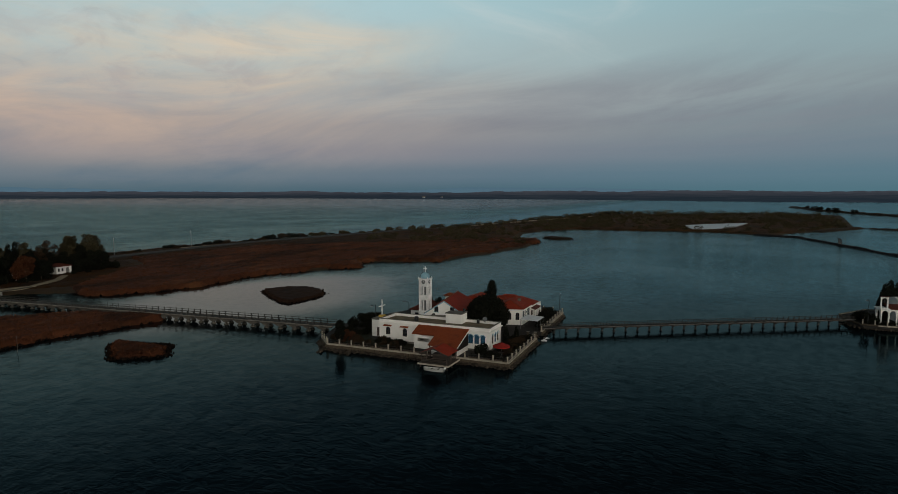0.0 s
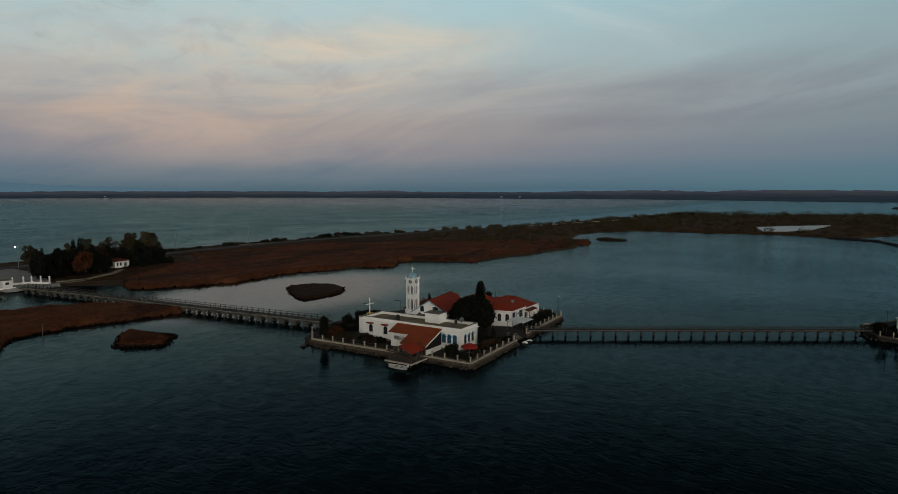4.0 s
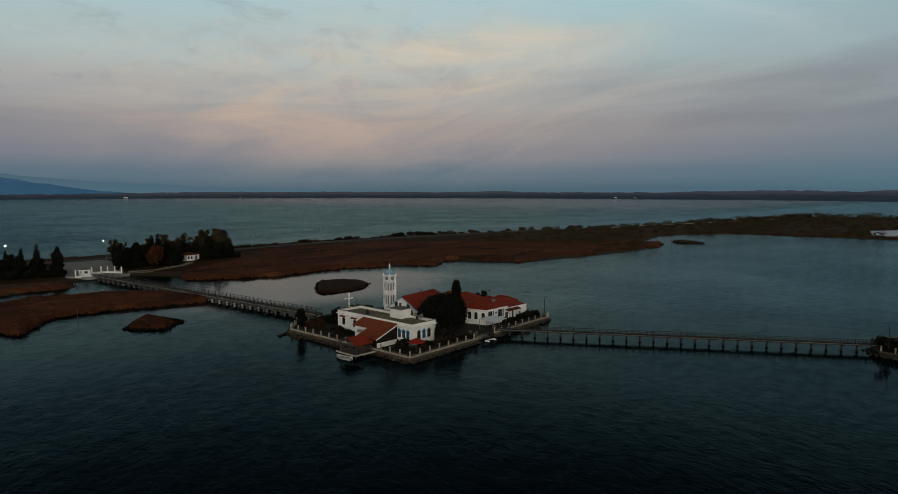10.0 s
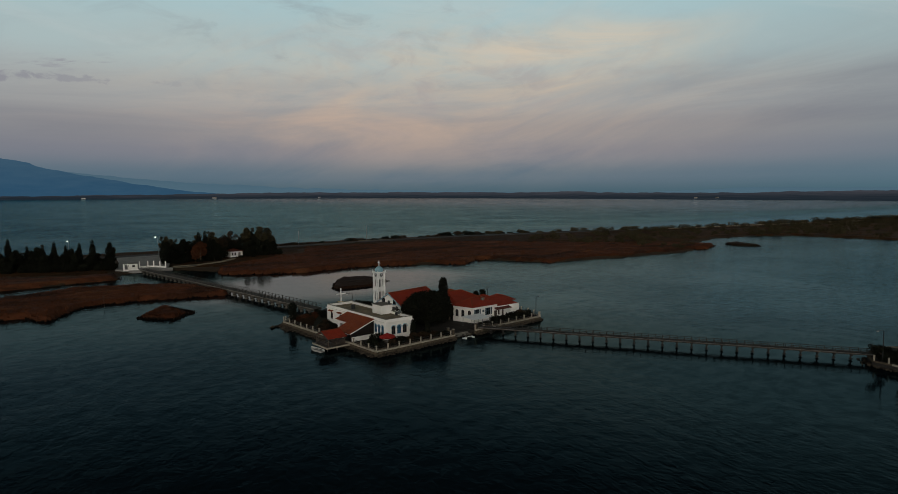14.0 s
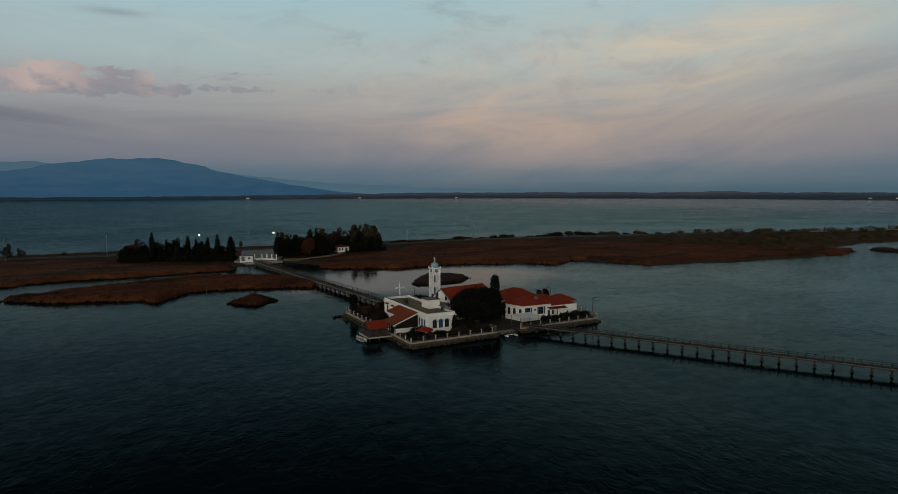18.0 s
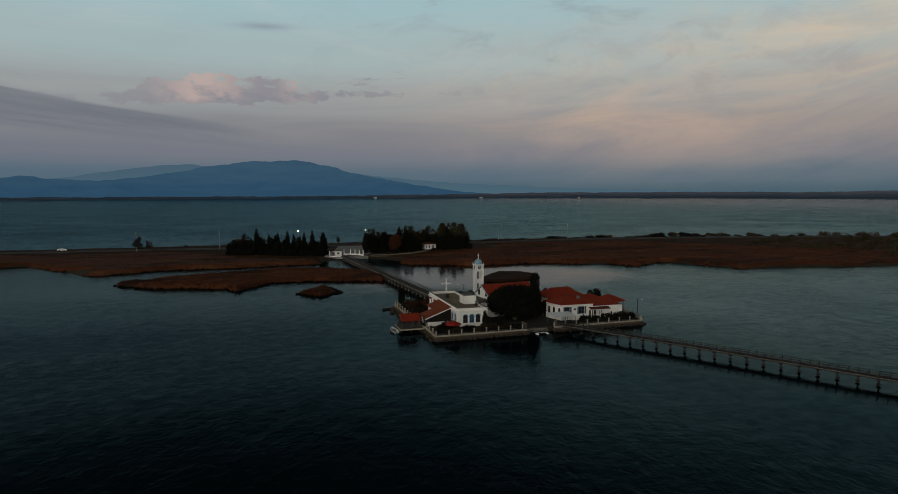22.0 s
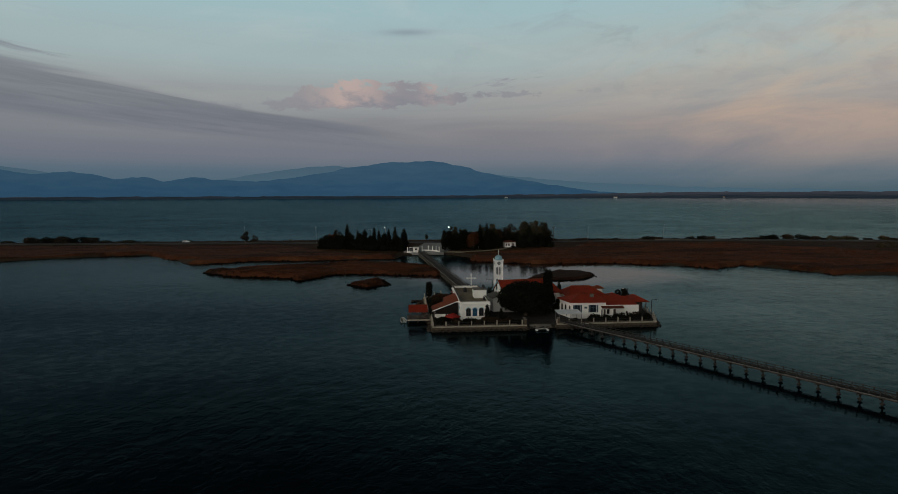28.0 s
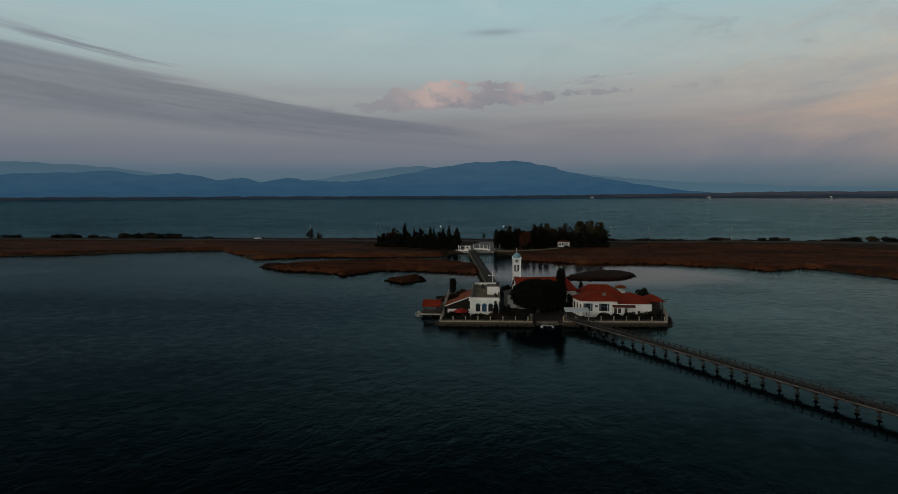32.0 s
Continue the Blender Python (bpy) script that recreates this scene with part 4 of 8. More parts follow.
# pond water: the reflected sky is painted as a pale base colour
POND = surface("pond_sky_sheen", (0.34, 0.33, 0.32), (0.24, 0.235, 0.23), 0.05, 0.3, 0.8, 0.05, 0.01)
POOL = [(448, -12), (456, -30), (500, -46), (575, -58), (540, -24), (505, -2)]
pond = prism(bmesh.new(), POOL, 0.2, 1.9)
tagged(part("pool", pond, POND), "pale marsh pool, its sky reflection painted in", "ground", kind="structure")
for k, (x0, x1, y0, y1) in enumerate(((150, 190, 243, 246), (200, 240, 238, 241), (262, 300, 224, 228))):
    tagged(part("sand_strip", prism(bmesh.new(), [(x0, y0), (x1, y0 - 6), (x1, y1 - 6), (x0, y1)], 0.2, 1.45), SAND), "pale sand beside the shore road", "sand", kind="structure")


# ---------------------------------------------------------------- far shore and mountains
EYE0 = (-40.0, -80.0)


def ring_sheet(name, h0, h1, step, rows, mat, label):
    """Land seen far off: rows of (distance, height) as functions of the heading."""
    heads = np.arange(h0, h1 + step / 2, step)
    verts = []
    for h in heads:
        s, c = sin(radians(h)), cos(radians(h))
        for dist, hgt in rows:
            r = dist(h)
            verts.append((EYE0[0] + s * r, EYE0[1] + c * r, hgt(h)))
    k = len(rows)
    faces = [(i * k + j, (i + 1) * k + j, (i + 1) * k + j + 1, i * k + j + 1) for i in range(len(heads) - 1) for j in range(k - 1)]
    return tagged(new(name, mesh_from(name, verts, faces, mat, True)), label, "distance", kind="structure")


def hum(h, scale, seed):
    return float(noise2(np.array([h]), np.array([seed * 3.7]), scale, seed, 4)[0])


def peak(h, c, a, w):
    return a * math.exp(-((h - c) / w) ** 2)


def shore(h):
    """Distance of the far shore by heading."""
    d = 4250 - 1500 * (1 / (1 + math.exp(-(h - 52) / 9))) - 500 / (1 + math.exp(-(h - 82) / 4))
    return d + 60 * hum(h, 5, 3)


def back_ridge(h):
    deg = float(np.interp(h, [-85, -45, -38, -33, -28, -22, -17, -13.7, -10.8, -8.2, -6.5, -5, 0, 8, 16, 30, 55], [1.0, 2.4, 2.6, 2.3, 1.6, 1.0, 1.15, 1.75, 2.22, 2.5, 2.58, 2.4, 2.3, 1.8, 1.05, 0.40, 0.0]))
    deg += peak(h, 75, 0.42, 12) + peak(h, 66, 0.22, 4)
    return 30 + 4880 * math.tan(radians(deg + 0.08 * hum(h, 2.2, 5) + 0.09 * hum(h, 0.8, 6)))


def front_ridge(h):
    deg = float(np.interp(h, [-85, -50, -42, -38, -33, -29.7, -27.7, -24.6, -22.5, -21, -18.5, -16, -13, -10, -7, -5.5, -3.6, -1.7, 0.8, 2.3, 4.8, 7.3, 9, 10.5, 13, 16, 20, 26, 34],
                          [1.2, 1.7, 1.5, 1.7, 2.0, 1.6, 1.9, 1.3, 1.5, 1.15, 1.5, 1.25, 1.2, 1.5, 2.0, 2.35, 2.62, 2.85, 2.98, 3.05, 2.7, 2.05, 1.75, 1.45, 0.95, 0.45, 0.0, -0.4, -0.5]))
    return 30 + 4820 * math.tan(radians(deg + 0.09 * hum(h, 1.6, 7) + 0.11 * hum(h, 0.7, 8)))


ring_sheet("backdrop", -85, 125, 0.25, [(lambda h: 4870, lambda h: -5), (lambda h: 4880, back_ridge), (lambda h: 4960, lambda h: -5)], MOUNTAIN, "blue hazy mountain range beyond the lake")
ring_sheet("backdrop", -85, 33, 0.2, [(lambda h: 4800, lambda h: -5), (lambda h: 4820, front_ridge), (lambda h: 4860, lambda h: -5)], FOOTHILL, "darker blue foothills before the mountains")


def wood(h):
    return 3 + 6 * max(0, hum(h, 0.9, 9) + 0.3) + 3 * max(0, hum(h, 0.22, 10))


def hill(h):
    w = 1 / (1 + math.exp(-(h - 12) / 4))
    return 16 + w * (22 + 9 * hum(h, 14, 12) + 5 * hum(h, 3, 13)) + peak(h, 52, 7, 1.5) + peak(h, 75, 8, 5) + peak(h, 88, 7, 4) + 4.5 * hum(h, 0.6, 14) + 2.5 * hum(h, 0.25, 15)


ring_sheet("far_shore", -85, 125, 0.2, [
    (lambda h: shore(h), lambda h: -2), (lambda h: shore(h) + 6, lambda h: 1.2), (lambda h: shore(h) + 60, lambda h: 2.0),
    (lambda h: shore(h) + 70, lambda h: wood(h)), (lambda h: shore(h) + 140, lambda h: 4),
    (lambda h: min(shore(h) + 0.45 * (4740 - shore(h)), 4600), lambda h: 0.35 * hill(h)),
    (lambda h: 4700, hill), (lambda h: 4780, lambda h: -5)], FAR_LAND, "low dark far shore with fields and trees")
for h, d, w in ((9.6, 4270, 22), (19.5, 4265, 24), (28.5, 4300, 14), (51.2, 4430, 16), (52.0, 4440, 14), (53.1, 4420, 18), (62.5, 3300, 14), (64.2, 3300, 12), (40.5, 4320, 12)):
    d = max(d, shore(h) + 25)
    x, y = EYE0[0] + sin(radians(h)) * d, EYE0[1] + cos(radians(h)) * d
    home = thing("far_house", (x, y, 2.0), "tiny white house on the far shore", "house", "houses on the far shore", turn=-h)
    part("wall", boxed(-w / 2, w / 2, -4, 4, -2, 6), FAR_HOUSE, home, local=True)
    bm = bmesh.new()
    slope(bm, [(-w / 2 - 0.5, -4.6, 5.8), (w / 2 + 0.5, -4.6, 5.8), (w / 2 + 0.5, 0, 8.2), (-w / 2 - 0.5, 0, 8.2)], 0.3)
    slope(bm, [(w / 2 + 0.5, 4.6, 5.8), (-w / 2 - 0.5, 4.6, 5.8), (-w / 2 - 0.5, 0, 8.2), (w / 2 + 0.5, 0, 8.2)], 0.3)
    part("roof", bm, SCREED, home, local=True)

# ---------------------------------------------------------------- the monastery island
G = 0.9          # level of the court
ISLAND = [(0, 1.1), (21, 1.7), (21, 4.0), (28, 4.2), (28, 2.4), (51.2, 3.2), (52.8, 8.5), (54.5, 19), (52, 31), (42, 41), (28, 46.5), (15, 48.5), (4, 45),
          (-1, 40), (-0.6, 17), (0, 9.6)]
tagged(part("pavement", prism(bmesh.new(), ISLAND, -3.5, G), PAVING), "worn grey paved court of the monastery island", "pavement", kind="structure")


def along(pts, step):
    """Points at even steps along a line of plan points, with the heading there."""
    out, carry = [], 0.0
    for (ax, ay), (bx, by) in zip(pts, pts[1:]):
        length = hypot(bx - ax, by - ay)
        u = carry
        while u < length:
            out.append((ax + (bx - ax) * u / length, ay + (by - ay) * u / length, math.degrees(atan2(by - ay, bx - ax))))
            u += step
        carry = u - length
    return out


# quay walls of coursed stone with a pale coping, each stretch a thing of its own
STRETCHES = [[(0, 1.1), (21, 1.7)], [(28, 2.4), (51.2, 3.2)], [(0, 9.6), (0, 1.1)], [(-1, 40), (-0.6, 17)], [(51.2, 3.2), (52.8, 8.5), (54.5, 19), (52, 31)],
             [(4, 45), (-1, 40)], [(-0.6, 17), (0, 9.6)]]
stone_mesh = []
for k in range(6):
    b = boxed(-0.5, 0.5, -0.16, 0.16, -0.26, 0.26)
    eased(b, 0.05)
    for v in b.verts:
        v.co += Vector(rng.normal(0, 0.015, 3))
    m_ = bpy.data.meshes.new("stone")
    b.to_mesh(m_)
    b.free()
    m_.materials.append(QUAY)
    stone_mesh.append(m_)
post_bm = bmesh.new()
box(post_bm, -0.12, 0.12, -0.12, 0.12, 0, 0.95)
box(post_bm, -0.16, 0.16, -0.16, 0.16, 0.95, 1.05)
post_me = bpy.data.meshes.new("post")
eased(post_bm, 0.02).to_mesh(post_me)
post_bm.free()
post_me.materials.append(COPING)

for si, pts in enumerate(STRETCHES):
    quay = thing("quay_wall", (*pts[0], 0), "pale stone quay wall with coping and posts", "quay wall", "quay walls of the island")
    out = bmesh.new()
    for a, b in zip(pts, pts[1:]):
        d = (Vector(b) - Vector(a)).normalized()
        nrm = Vector((d.y, -d.x))
        p0, p1 = Vector(a) + nrm * 0.02, Vector(b) + nrm * 0.02
        beam(out, (p0.x, p0.y, G + 0.14), (p1.x, p1.y, G + 0.14), 0.55, 0.28)
    part("coping", eased(out, 0.03), COPING, quay, "pale worn coping slab")
    low = bmesh.new()
    for a, b in zip(pts, pts[1:]):
        d = (Vector(b) - Vector(a)).normalized()
        nrm = Vector((d.y, -d.x))
        p0, p1 = Vector(a) + nrm * 0.10, Vector(b) + nrm * 0.10
        beam(low, (p0.x, p0.y, -0.4), (p1.x, p1.y, -0.4), 0.30, 2.56)
    part("footing", low, QUAY, quay)
    if si in (0, 1, 2, 3):
        for row in range(2):
            for k, (x, y, hd) in enumerate(along(pts, 1.08)):
                nx, ny = sin(radians(hd)), -cos(radians(hd))
                share("stone", stone_mesh[(k * 3 + row) % 6], quay, (x - pts[0][0] + nx * (0.26 + 0.03 * ((k * 7) % 3)) + (0.5 if row else 0.05) * cos(radians(hd)),
                      y - pts[0][1] + ny * (0.26 + 0.03 * ((k * 7) % 3)) + (0.5 if row else 0.05) * sin(radians(hd)), 0.56 - 0.54 * row), hd)
    if si in (0, 1, 2, 3, 4, 5):
        spots = along(pts, 2.85)
        for x, y, hd in spots:
            share("post", post_me, quay, (x - pts[0][0], y - pts[0][1], G + 0.28), hd)
        rail = bmesh.new()
        for a, b in zip(pts, pts[1:]):
            for z in (G + 0.65, G + 1.05):
                beam(rail, (*a, z), (*b, z), 0.05, 0.05)
        part("rail", rail, DARK_METAL, quay, "thin dark iron rail")
# big gate piers at the landing
for x, y in ((20.7, 1.75), (20.7, 3.4), (28.4, 2.6)):
    pier = thing("gate_pier", (x, y, G), "stout pale stone gate pier with cap", "pillar", "gate piers at the landing")
    part("shaft", eased(boxed(-0.24, 0.24, -0.24, 0.24, 0, 1.45), 0.03), QUAY, pier, local=True)
    part("cap", eased(boxed(-0.31, 0.31, -0.31, 0.31, 1.45, 1.58), 0.03), CONCRETE, pier, local=True)

# loose rocks at the foot of the walls
rock_v, rock_f = [], []
for pts, n, spread in ((STRETCHES[0], 170, 0.25), (STRETCHES[1], 170, 0.25), (STRETCHES[2], 90, 0.35), (STRETCHES[3], 230, 0.8), (STRETCHES[4], 150, 0.7),
                       (STRETCHES[5], 120, 1.3), ([(-1, 40), (-4.2, 39)], 90, 0.9), ([(-1, 40), (-2.6, 33)], 90, 0.8), (STRETCHES[6], 60, 0.5), ([(21, 3.8), (28, 4.0)], 50, 0.5)):
    total = sum(hypot(b[0] - a[0], b[1] - a[1]) for a, b in zip(pts, pts[1:]))
    for x, y, hd in along(pts, total / n):
        nx, ny = sin(radians(hd)), -cos(radians(hd))
        off = 0.38 + abs(rng.normal(0, spread))
        r = rng.uniform(0.16, 0.42)
        z = max(0.45 - off * 0.45, -0.25) + rng.uniform(-0.1, 0.1)
        c = np.array([x + nx * off, y + ny * off, z])
        u = rng.normal(size=(9, 3))
        u /= np.linalg.norm(u, axis=1)[:, None]
        b = bmesh.new()
        for q in u:
            b.verts.new(c + q * r * np.array([1.2, 1.2, 0.75]))
        bmesh.ops.convex_hull(b, input=b.verts)
        b.verts.index_update()
        base = len(rock_v)
        b.verts.ensure_lookup_table()
        rock_v += [tuple(v.co) for v in b.verts]
        rock_f += [tuple(base + v.index for v in f.verts) for f in b.faces]
        b.free()
tagged(new("rocks", mesh_from("rocks", rock_v, rock_f, ROCK)), "tumbled grey-brown rocks along the waterline", "rocks", kind="stuff")

# ---- the guest house with the flat roof
AX0, AX1, AY0, AY1 = 6.5, 13.4, 7.0, 32.0
hall = thing("guest_house", ((AX0 + AX1) / 2, (AY0 + AY1) / 2, G), "long white plastered guest house with flat roof and parapet", "building")
# openings along the west wall, counted from its north end
W_A, W_B = (AX0, AY1), (AX0, AY0)
w_open = [(1.55, 2.65, 2.35, 4.05, True), (5.55, 6.65, 2.25, 4.0, True), (8.75, 9.45, 3.45, 4.15, True),
          (20.45, 21.45, 2.3, 4.1, True), (21.75, 22.75, 2.3, 4.1, True), (23.05, 24.05, 2.3, 4.1, True)]
S_A, S_B = (AX0, AY0), (AX1, AY0)
s_open = [(1.35, 2.45, 2.2, 4.1, True), (2.85, 3.95, 2.2, 4.1, True), (4.35, 5.45, 2.2, 4.1, True)]
E_A, E_B = (AX1, AY0), (AX1, AY1)
e_open = [(4, 5.1, 2.3, 4.0, False), (12, 13.1, 2.3, 4.0, False), (19, 20.2, 0.95, 3.2, False)]
bm = bmesh.new()
wall_run(bm, W_A, W_B, G, 4.75, 0.35, w_open)
wall_run(bm, (AX0 + 0.35, AY0), (AX1 - 0.35, AY0), G, 4.75, 0.35, [(a - 0.35, b - 0.35, c, d, e) for a, b, c, d, e in s_open])
wall_run(bm, E_A, E_B, G, 4.75, 0.35, e_open)
wall_run(bm, (AX1 - 0.35, AY1), (AX0 + 0.35, AY1), G, 4.75, 0.35)
part("wall", bm, PLASTER, hall)
for o in w_open:
    window_in(hall, W_A, W_B, o, BLUE if o[0] > 20 else DARK_TIMBER, PANE_BLUE if o[0] > 20 else PANE, label="blue painted arched window" if o[0] > 20 else "dark arched window")
for k, o in enumerate(s_open):
    window_in(hall, S_A, S_B, o, BLUE if k == 1 else DARK_TIMBER, PANE_BLUE if k == 1 else PANE, label="blue painted arched window" if k == 1 else "dark arched window")
for o in e_open:
    window_in(hall, E_A, E_B, o, DARK_TIMBER, PANE, label="dark window")
# little hoods over the two northern windows, surrounds on the southern ones
for o in w_open[:2]:
    bm = bmesh.new()
    yc = AY1 - (o[0] + o[1]) / 2
    slope(bm, [(AX0 - 0.55, yc + 0.95, 4.22), (AX0 - 0.55, yc - 0.95, 4.22), (AX0, yc - 0.95, 4.40), (AX0, yc + 0.95, 4.40)], 0.08)
    part("hood", bm, TILE_OLD, hall, "small tiled hood over a window")
for a, b, opens, vert in ((W_A, W_B, w_open[3:], True), (S_A, S_B, s_open, False)):
    for u0, u1, lo, hi, _ in opens:
        r, c = (u1 - u0) / 2, (u0 + u1) / 2
        bm = bmesh.new()
        for k in range(9):
            t0, t1 = pi * k / 9, pi * (k + 1) / 9
            q = []
            for t, rr in ((t0, r + 0.02), (t1, r + 0.02), (t1, r + 0.16), (t0, r + 0.16)):
                u, z = c + rr * cos(t), hi - r + rr * sin(t)
                q.append((a[0] - 0.05, a[1] - u, z) if vert else (a[0] + u, a[1] - 0.05, z))
            f = bm.faces.new([bm.verts.new(p) for p in q])
            g = bmesh.ops.extrude_face_region(bm, geom=[f])
            bmesh.ops.translate(bm, vec=(0.05, 0, 0) if vert else (0, 0.05, 0), verts=[v for v in g["geom"] if isinstance(v, bmesh.types.BMVert)])
        bmesh.ops.recalc_face_normals(bm, faces=bm.faces)
        part("window_arch", bm, PALE_BLUE, hall, "pale blue painted window surround")
bm = bmesh.new()
box(bm, AX0 - 0.30, AX1 + 0.30, AY0 - 0.30, AY1 + 0.30, 4.75, 4.93)
part("cornice", eased(bm, 0.03), PLASTER, hall)
bm = bmesh.new()
box(bm, AX0, AX0 + 0.25, AY0, AY1, 4.93, 5.6)
box(bm, AX1 - 0.25, AX1, AY0, AY1, 4.93, 5.6)
box(bm, AX0 + 0.25, AX1 - 0.25, AY0, AY0 + 0.25, 4.93, 5.6)
box(bm, AX0 + 0.25, AX1 - 0.25, AY1 - 0.25, AY1, 4.93, 5.6)
part("parapet", bm, PLASTER, hall)
bm = bmesh.new()
for x0, x1, y0, y1 in ((AX0 - 0.05, AX0 + 0.30, AY0 - 0.05, AY1 + 0.05), (AX1 - 0.30, AX1 + 0.05, AY0 - 0.05, AY1 + 0.05), (AX0 + 0.30, AX1 - 0.30, AY0 - 0.05, AY0 + 0.30), (AX0 + 0.30, AX1 - 0.30, AY1 - 0.30, AY1 + 0.05)):
    box(bm, x0, x1, y0, y1, 5.6, 5.68)
part("parapet_cap", bm, CONCRETE, hall)
part("roof", boxed(AX0 + 0.25, AX1 - 0.25, AY0 + 0.25, AY1 - 0.25, 4.93, 5.03), SCREED, hall, "stained grey-brown roof screed")
for k, y in enumerate((12.0, 17.5, 23.0, 28.0)):
    part("roof_seam", boxed(AX0 + 0.3, AX1 - 0.3, y, y + 0.14, 5.03, 5.07), CONCRETE, hall)
bm = boxed(10.5, AX1 + 0.15, 14.7, 18.3, 5.03, 7.05)
hut = part("stair_hut", eased(bm, 0.03), PLASTER, hall, "white plastered stair hut on the roof")
part("hut_roof", eased(boxed(10.35, AX1 + 0.30, 14.55, 18.45, 7.05, 7.2), 0.03), CONCRETE, hut)
for x_, y_ in ((12.9, 15.1), (13.1, 17.7)):
    part("vent_pot", lathe(bmesh.new(), x_, y_, [(7.2, 0.24), (7.6, 0.2), (7.62, 0.3), (7.85, 0.3), (7.95, 0.1)], 10), DARK_METAL, hut, "dark vent pot")
part("hut_door", boxed(11.3, 12.2, 18.28, 18.34, 5.05, 6.85), DARK_TIMBER, hut)
part("plinth", boxed(AX0 - 0.12, AX1 + 0.12, AY0 - 0.12, AY1 + 0.12, G - 0.2, G + 0.35), CONCRETE, hall)
# annex north of it with the roof cross
wing = thing("north_wing", (11.6, 33.8, G), "low white plastered block behind the guest house", "building")
bm = bmesh.new()
wall_run(bm, (9.4, 35.6), (9.4, AY1 + 0.32), G, 4.6, 0.3, [(1.2, 2.2, 1.0, 3.0, False)])
wall_run(bm, (AX1, AY1 + 0.32), (AX1, 35.6), G, 4.6, 0.3)
wall_run(bm, (AX1 - 0.3, 35.6), (9.7, 35.6), G, 4.6, 0.3)
part("wall", bm, PLASTER, wing)
part("roof", eased(boxed(9.3, AX1 + 0.1, AY1 + 0.32, 35.7, 4.6, 4.8), 0.03), CONCRETE, wing)
part("door", boxed(9.5, 9.58, 33.44, 34.36, 1.0, 2.98), DARK_TIMBER, wing)
cross = thing("roof_cross", (11.8, 34.4, 4.8), "tall white cross on a yellow base", "cross")
part("base", eased(boxed(-0.7, 0.7, -0.5, 0.5, 0, 0.45), 0.05), YELLOW, cross, "yellow painted base", local=True)
part("upright", eased(boxed(-0.11, 0.11, -0.11, 0.11, 0.45, 3.85), 0.02), WHITE, cross, local=True)
part("crossbar", eased(boxed(-1.35, 1.35, -0.10, 0.10, 2.35, 2.57), 0.02), WHITE, cross, local=True)
# roof clutter
for x, y, s, lab in ((9.2, 24.5, 0.9, "dark water tank lying on the flat roof"), (12.6, 11.8, 0.6, "dark ventilation box on the flat roof")):
    t = thing("roof_tank", (x, y, 5.03), lab, "tank")
    b = bmesh.new()
    lathe(b, 0, 0, [(0, 0.25 * s), (0.08, 0.5 * s), (1.1 * s, 0.52 * s), (1.25 * s, 0.3 * s)], 14)
    part("shell", b, DARK_METAL, t, local=True)
    b = bmesh.new()
    lathe(b, 0, 0, [(1.25 * s, 0.16), (1.25 * s + 0.12, 0.14)], 10)
    part("lid", b, STEEL, t, local=True)
dish = thing("satellite_dish", (12.4, 10.2, 5.03), "grey satellite dish on a short mast", "satellite dish")
b = bmesh.new()
lathe(b, 0, 0, [(0, 0.05), (1.0, 0.05)], 8)
part("mast", b, STEEL, dish, local=True)
b = bmesh.new()
lathe(b, 0, 0, [(0.0, 0.05), (0.03, 0.30), (0.12, 0.52), (0.13, 0.50), (0.05, 0.28), (0.03, 0.04)], 16)
bmesh.ops.rotate(b, cent=(0, 0, 0), matrix=Matrix.Rotation(radians(-62), 3, "Y"), verts=b.verts)
bmesh.ops.translate(b, vec=(0, 0, 1.05), verts=b.verts)
part("reflector", b, STEEL, dish, local=True)

# ---- lean-to on its west side
lean = thing("lean_to", (3.6, 16.5, G), "lean-to veranda with an orange-red tiled roof", "building")


def lean_z(x):
    return 5.02 - (AX0 - x) * 0.375


bm = bmesh.new()
slope(bm, [(3.3, 22.6, lean_z(3.3)), (3.3, 17.5, lean_z(3.3)), (AX0, 17.5, lean_z(AX0)), (AX0, 22.6, lean_z(AX0))], 0.14)
slope(bm, [(0.2, 17.5, lean_z(0.2)), (0.2, 11.3, lean_z(0.2)), (AX0, 11.3, lean_z(AX0)), (AX0, 17.5, lean_z(AX0))], 0.141)
part("roof", bm, TILE_OLD, lean)
for run in (((3.7, 22.3), (3.7, 17.8), G, 3.75, 0.22, [(0.8, 3.6, 2.35, 3.1, False)]), ((6.35, 22.3), (3.92, 22.3), G, 3.75, 0.22),
            ((0.8, 11.6), (6.35, 11.6), G, 1.9, 0.22), ((0.8, 17.5), (0.8, 14.6), G, 2.6, 0.22, [(0.7, 2.3, 1.7, 2.4, False)])):
    part("wall", wall_run(bmesh.new(), *run), PLASTER, lean)
bm = bmesh.new()
beam(bm, (0.2, 11.25, lean_z(0.2) + 0.02), (AX0, 11.25, lean_z(AX0) + 0.02), 0.07, 0.20)
part("verge_board", bm, WHITE, lean, "white painted verge board")
part("back_wall", boxed(3.92, 6.4, 17.6, 17.75, G, 3.6), DARK_TIMBER, lean)
for x, y in ((0.7, 11.7), (0.7, 14.4), (3.2, 11.7), (0.7, 17.3), (5.8, 11.7)):
    part("post", eased(boxed(x - 0.09, x + 0.09, y - 0.09, y + 0.09, G, lean_z(x) - 0.02), 0.015), DARK_TIMBER, lean)
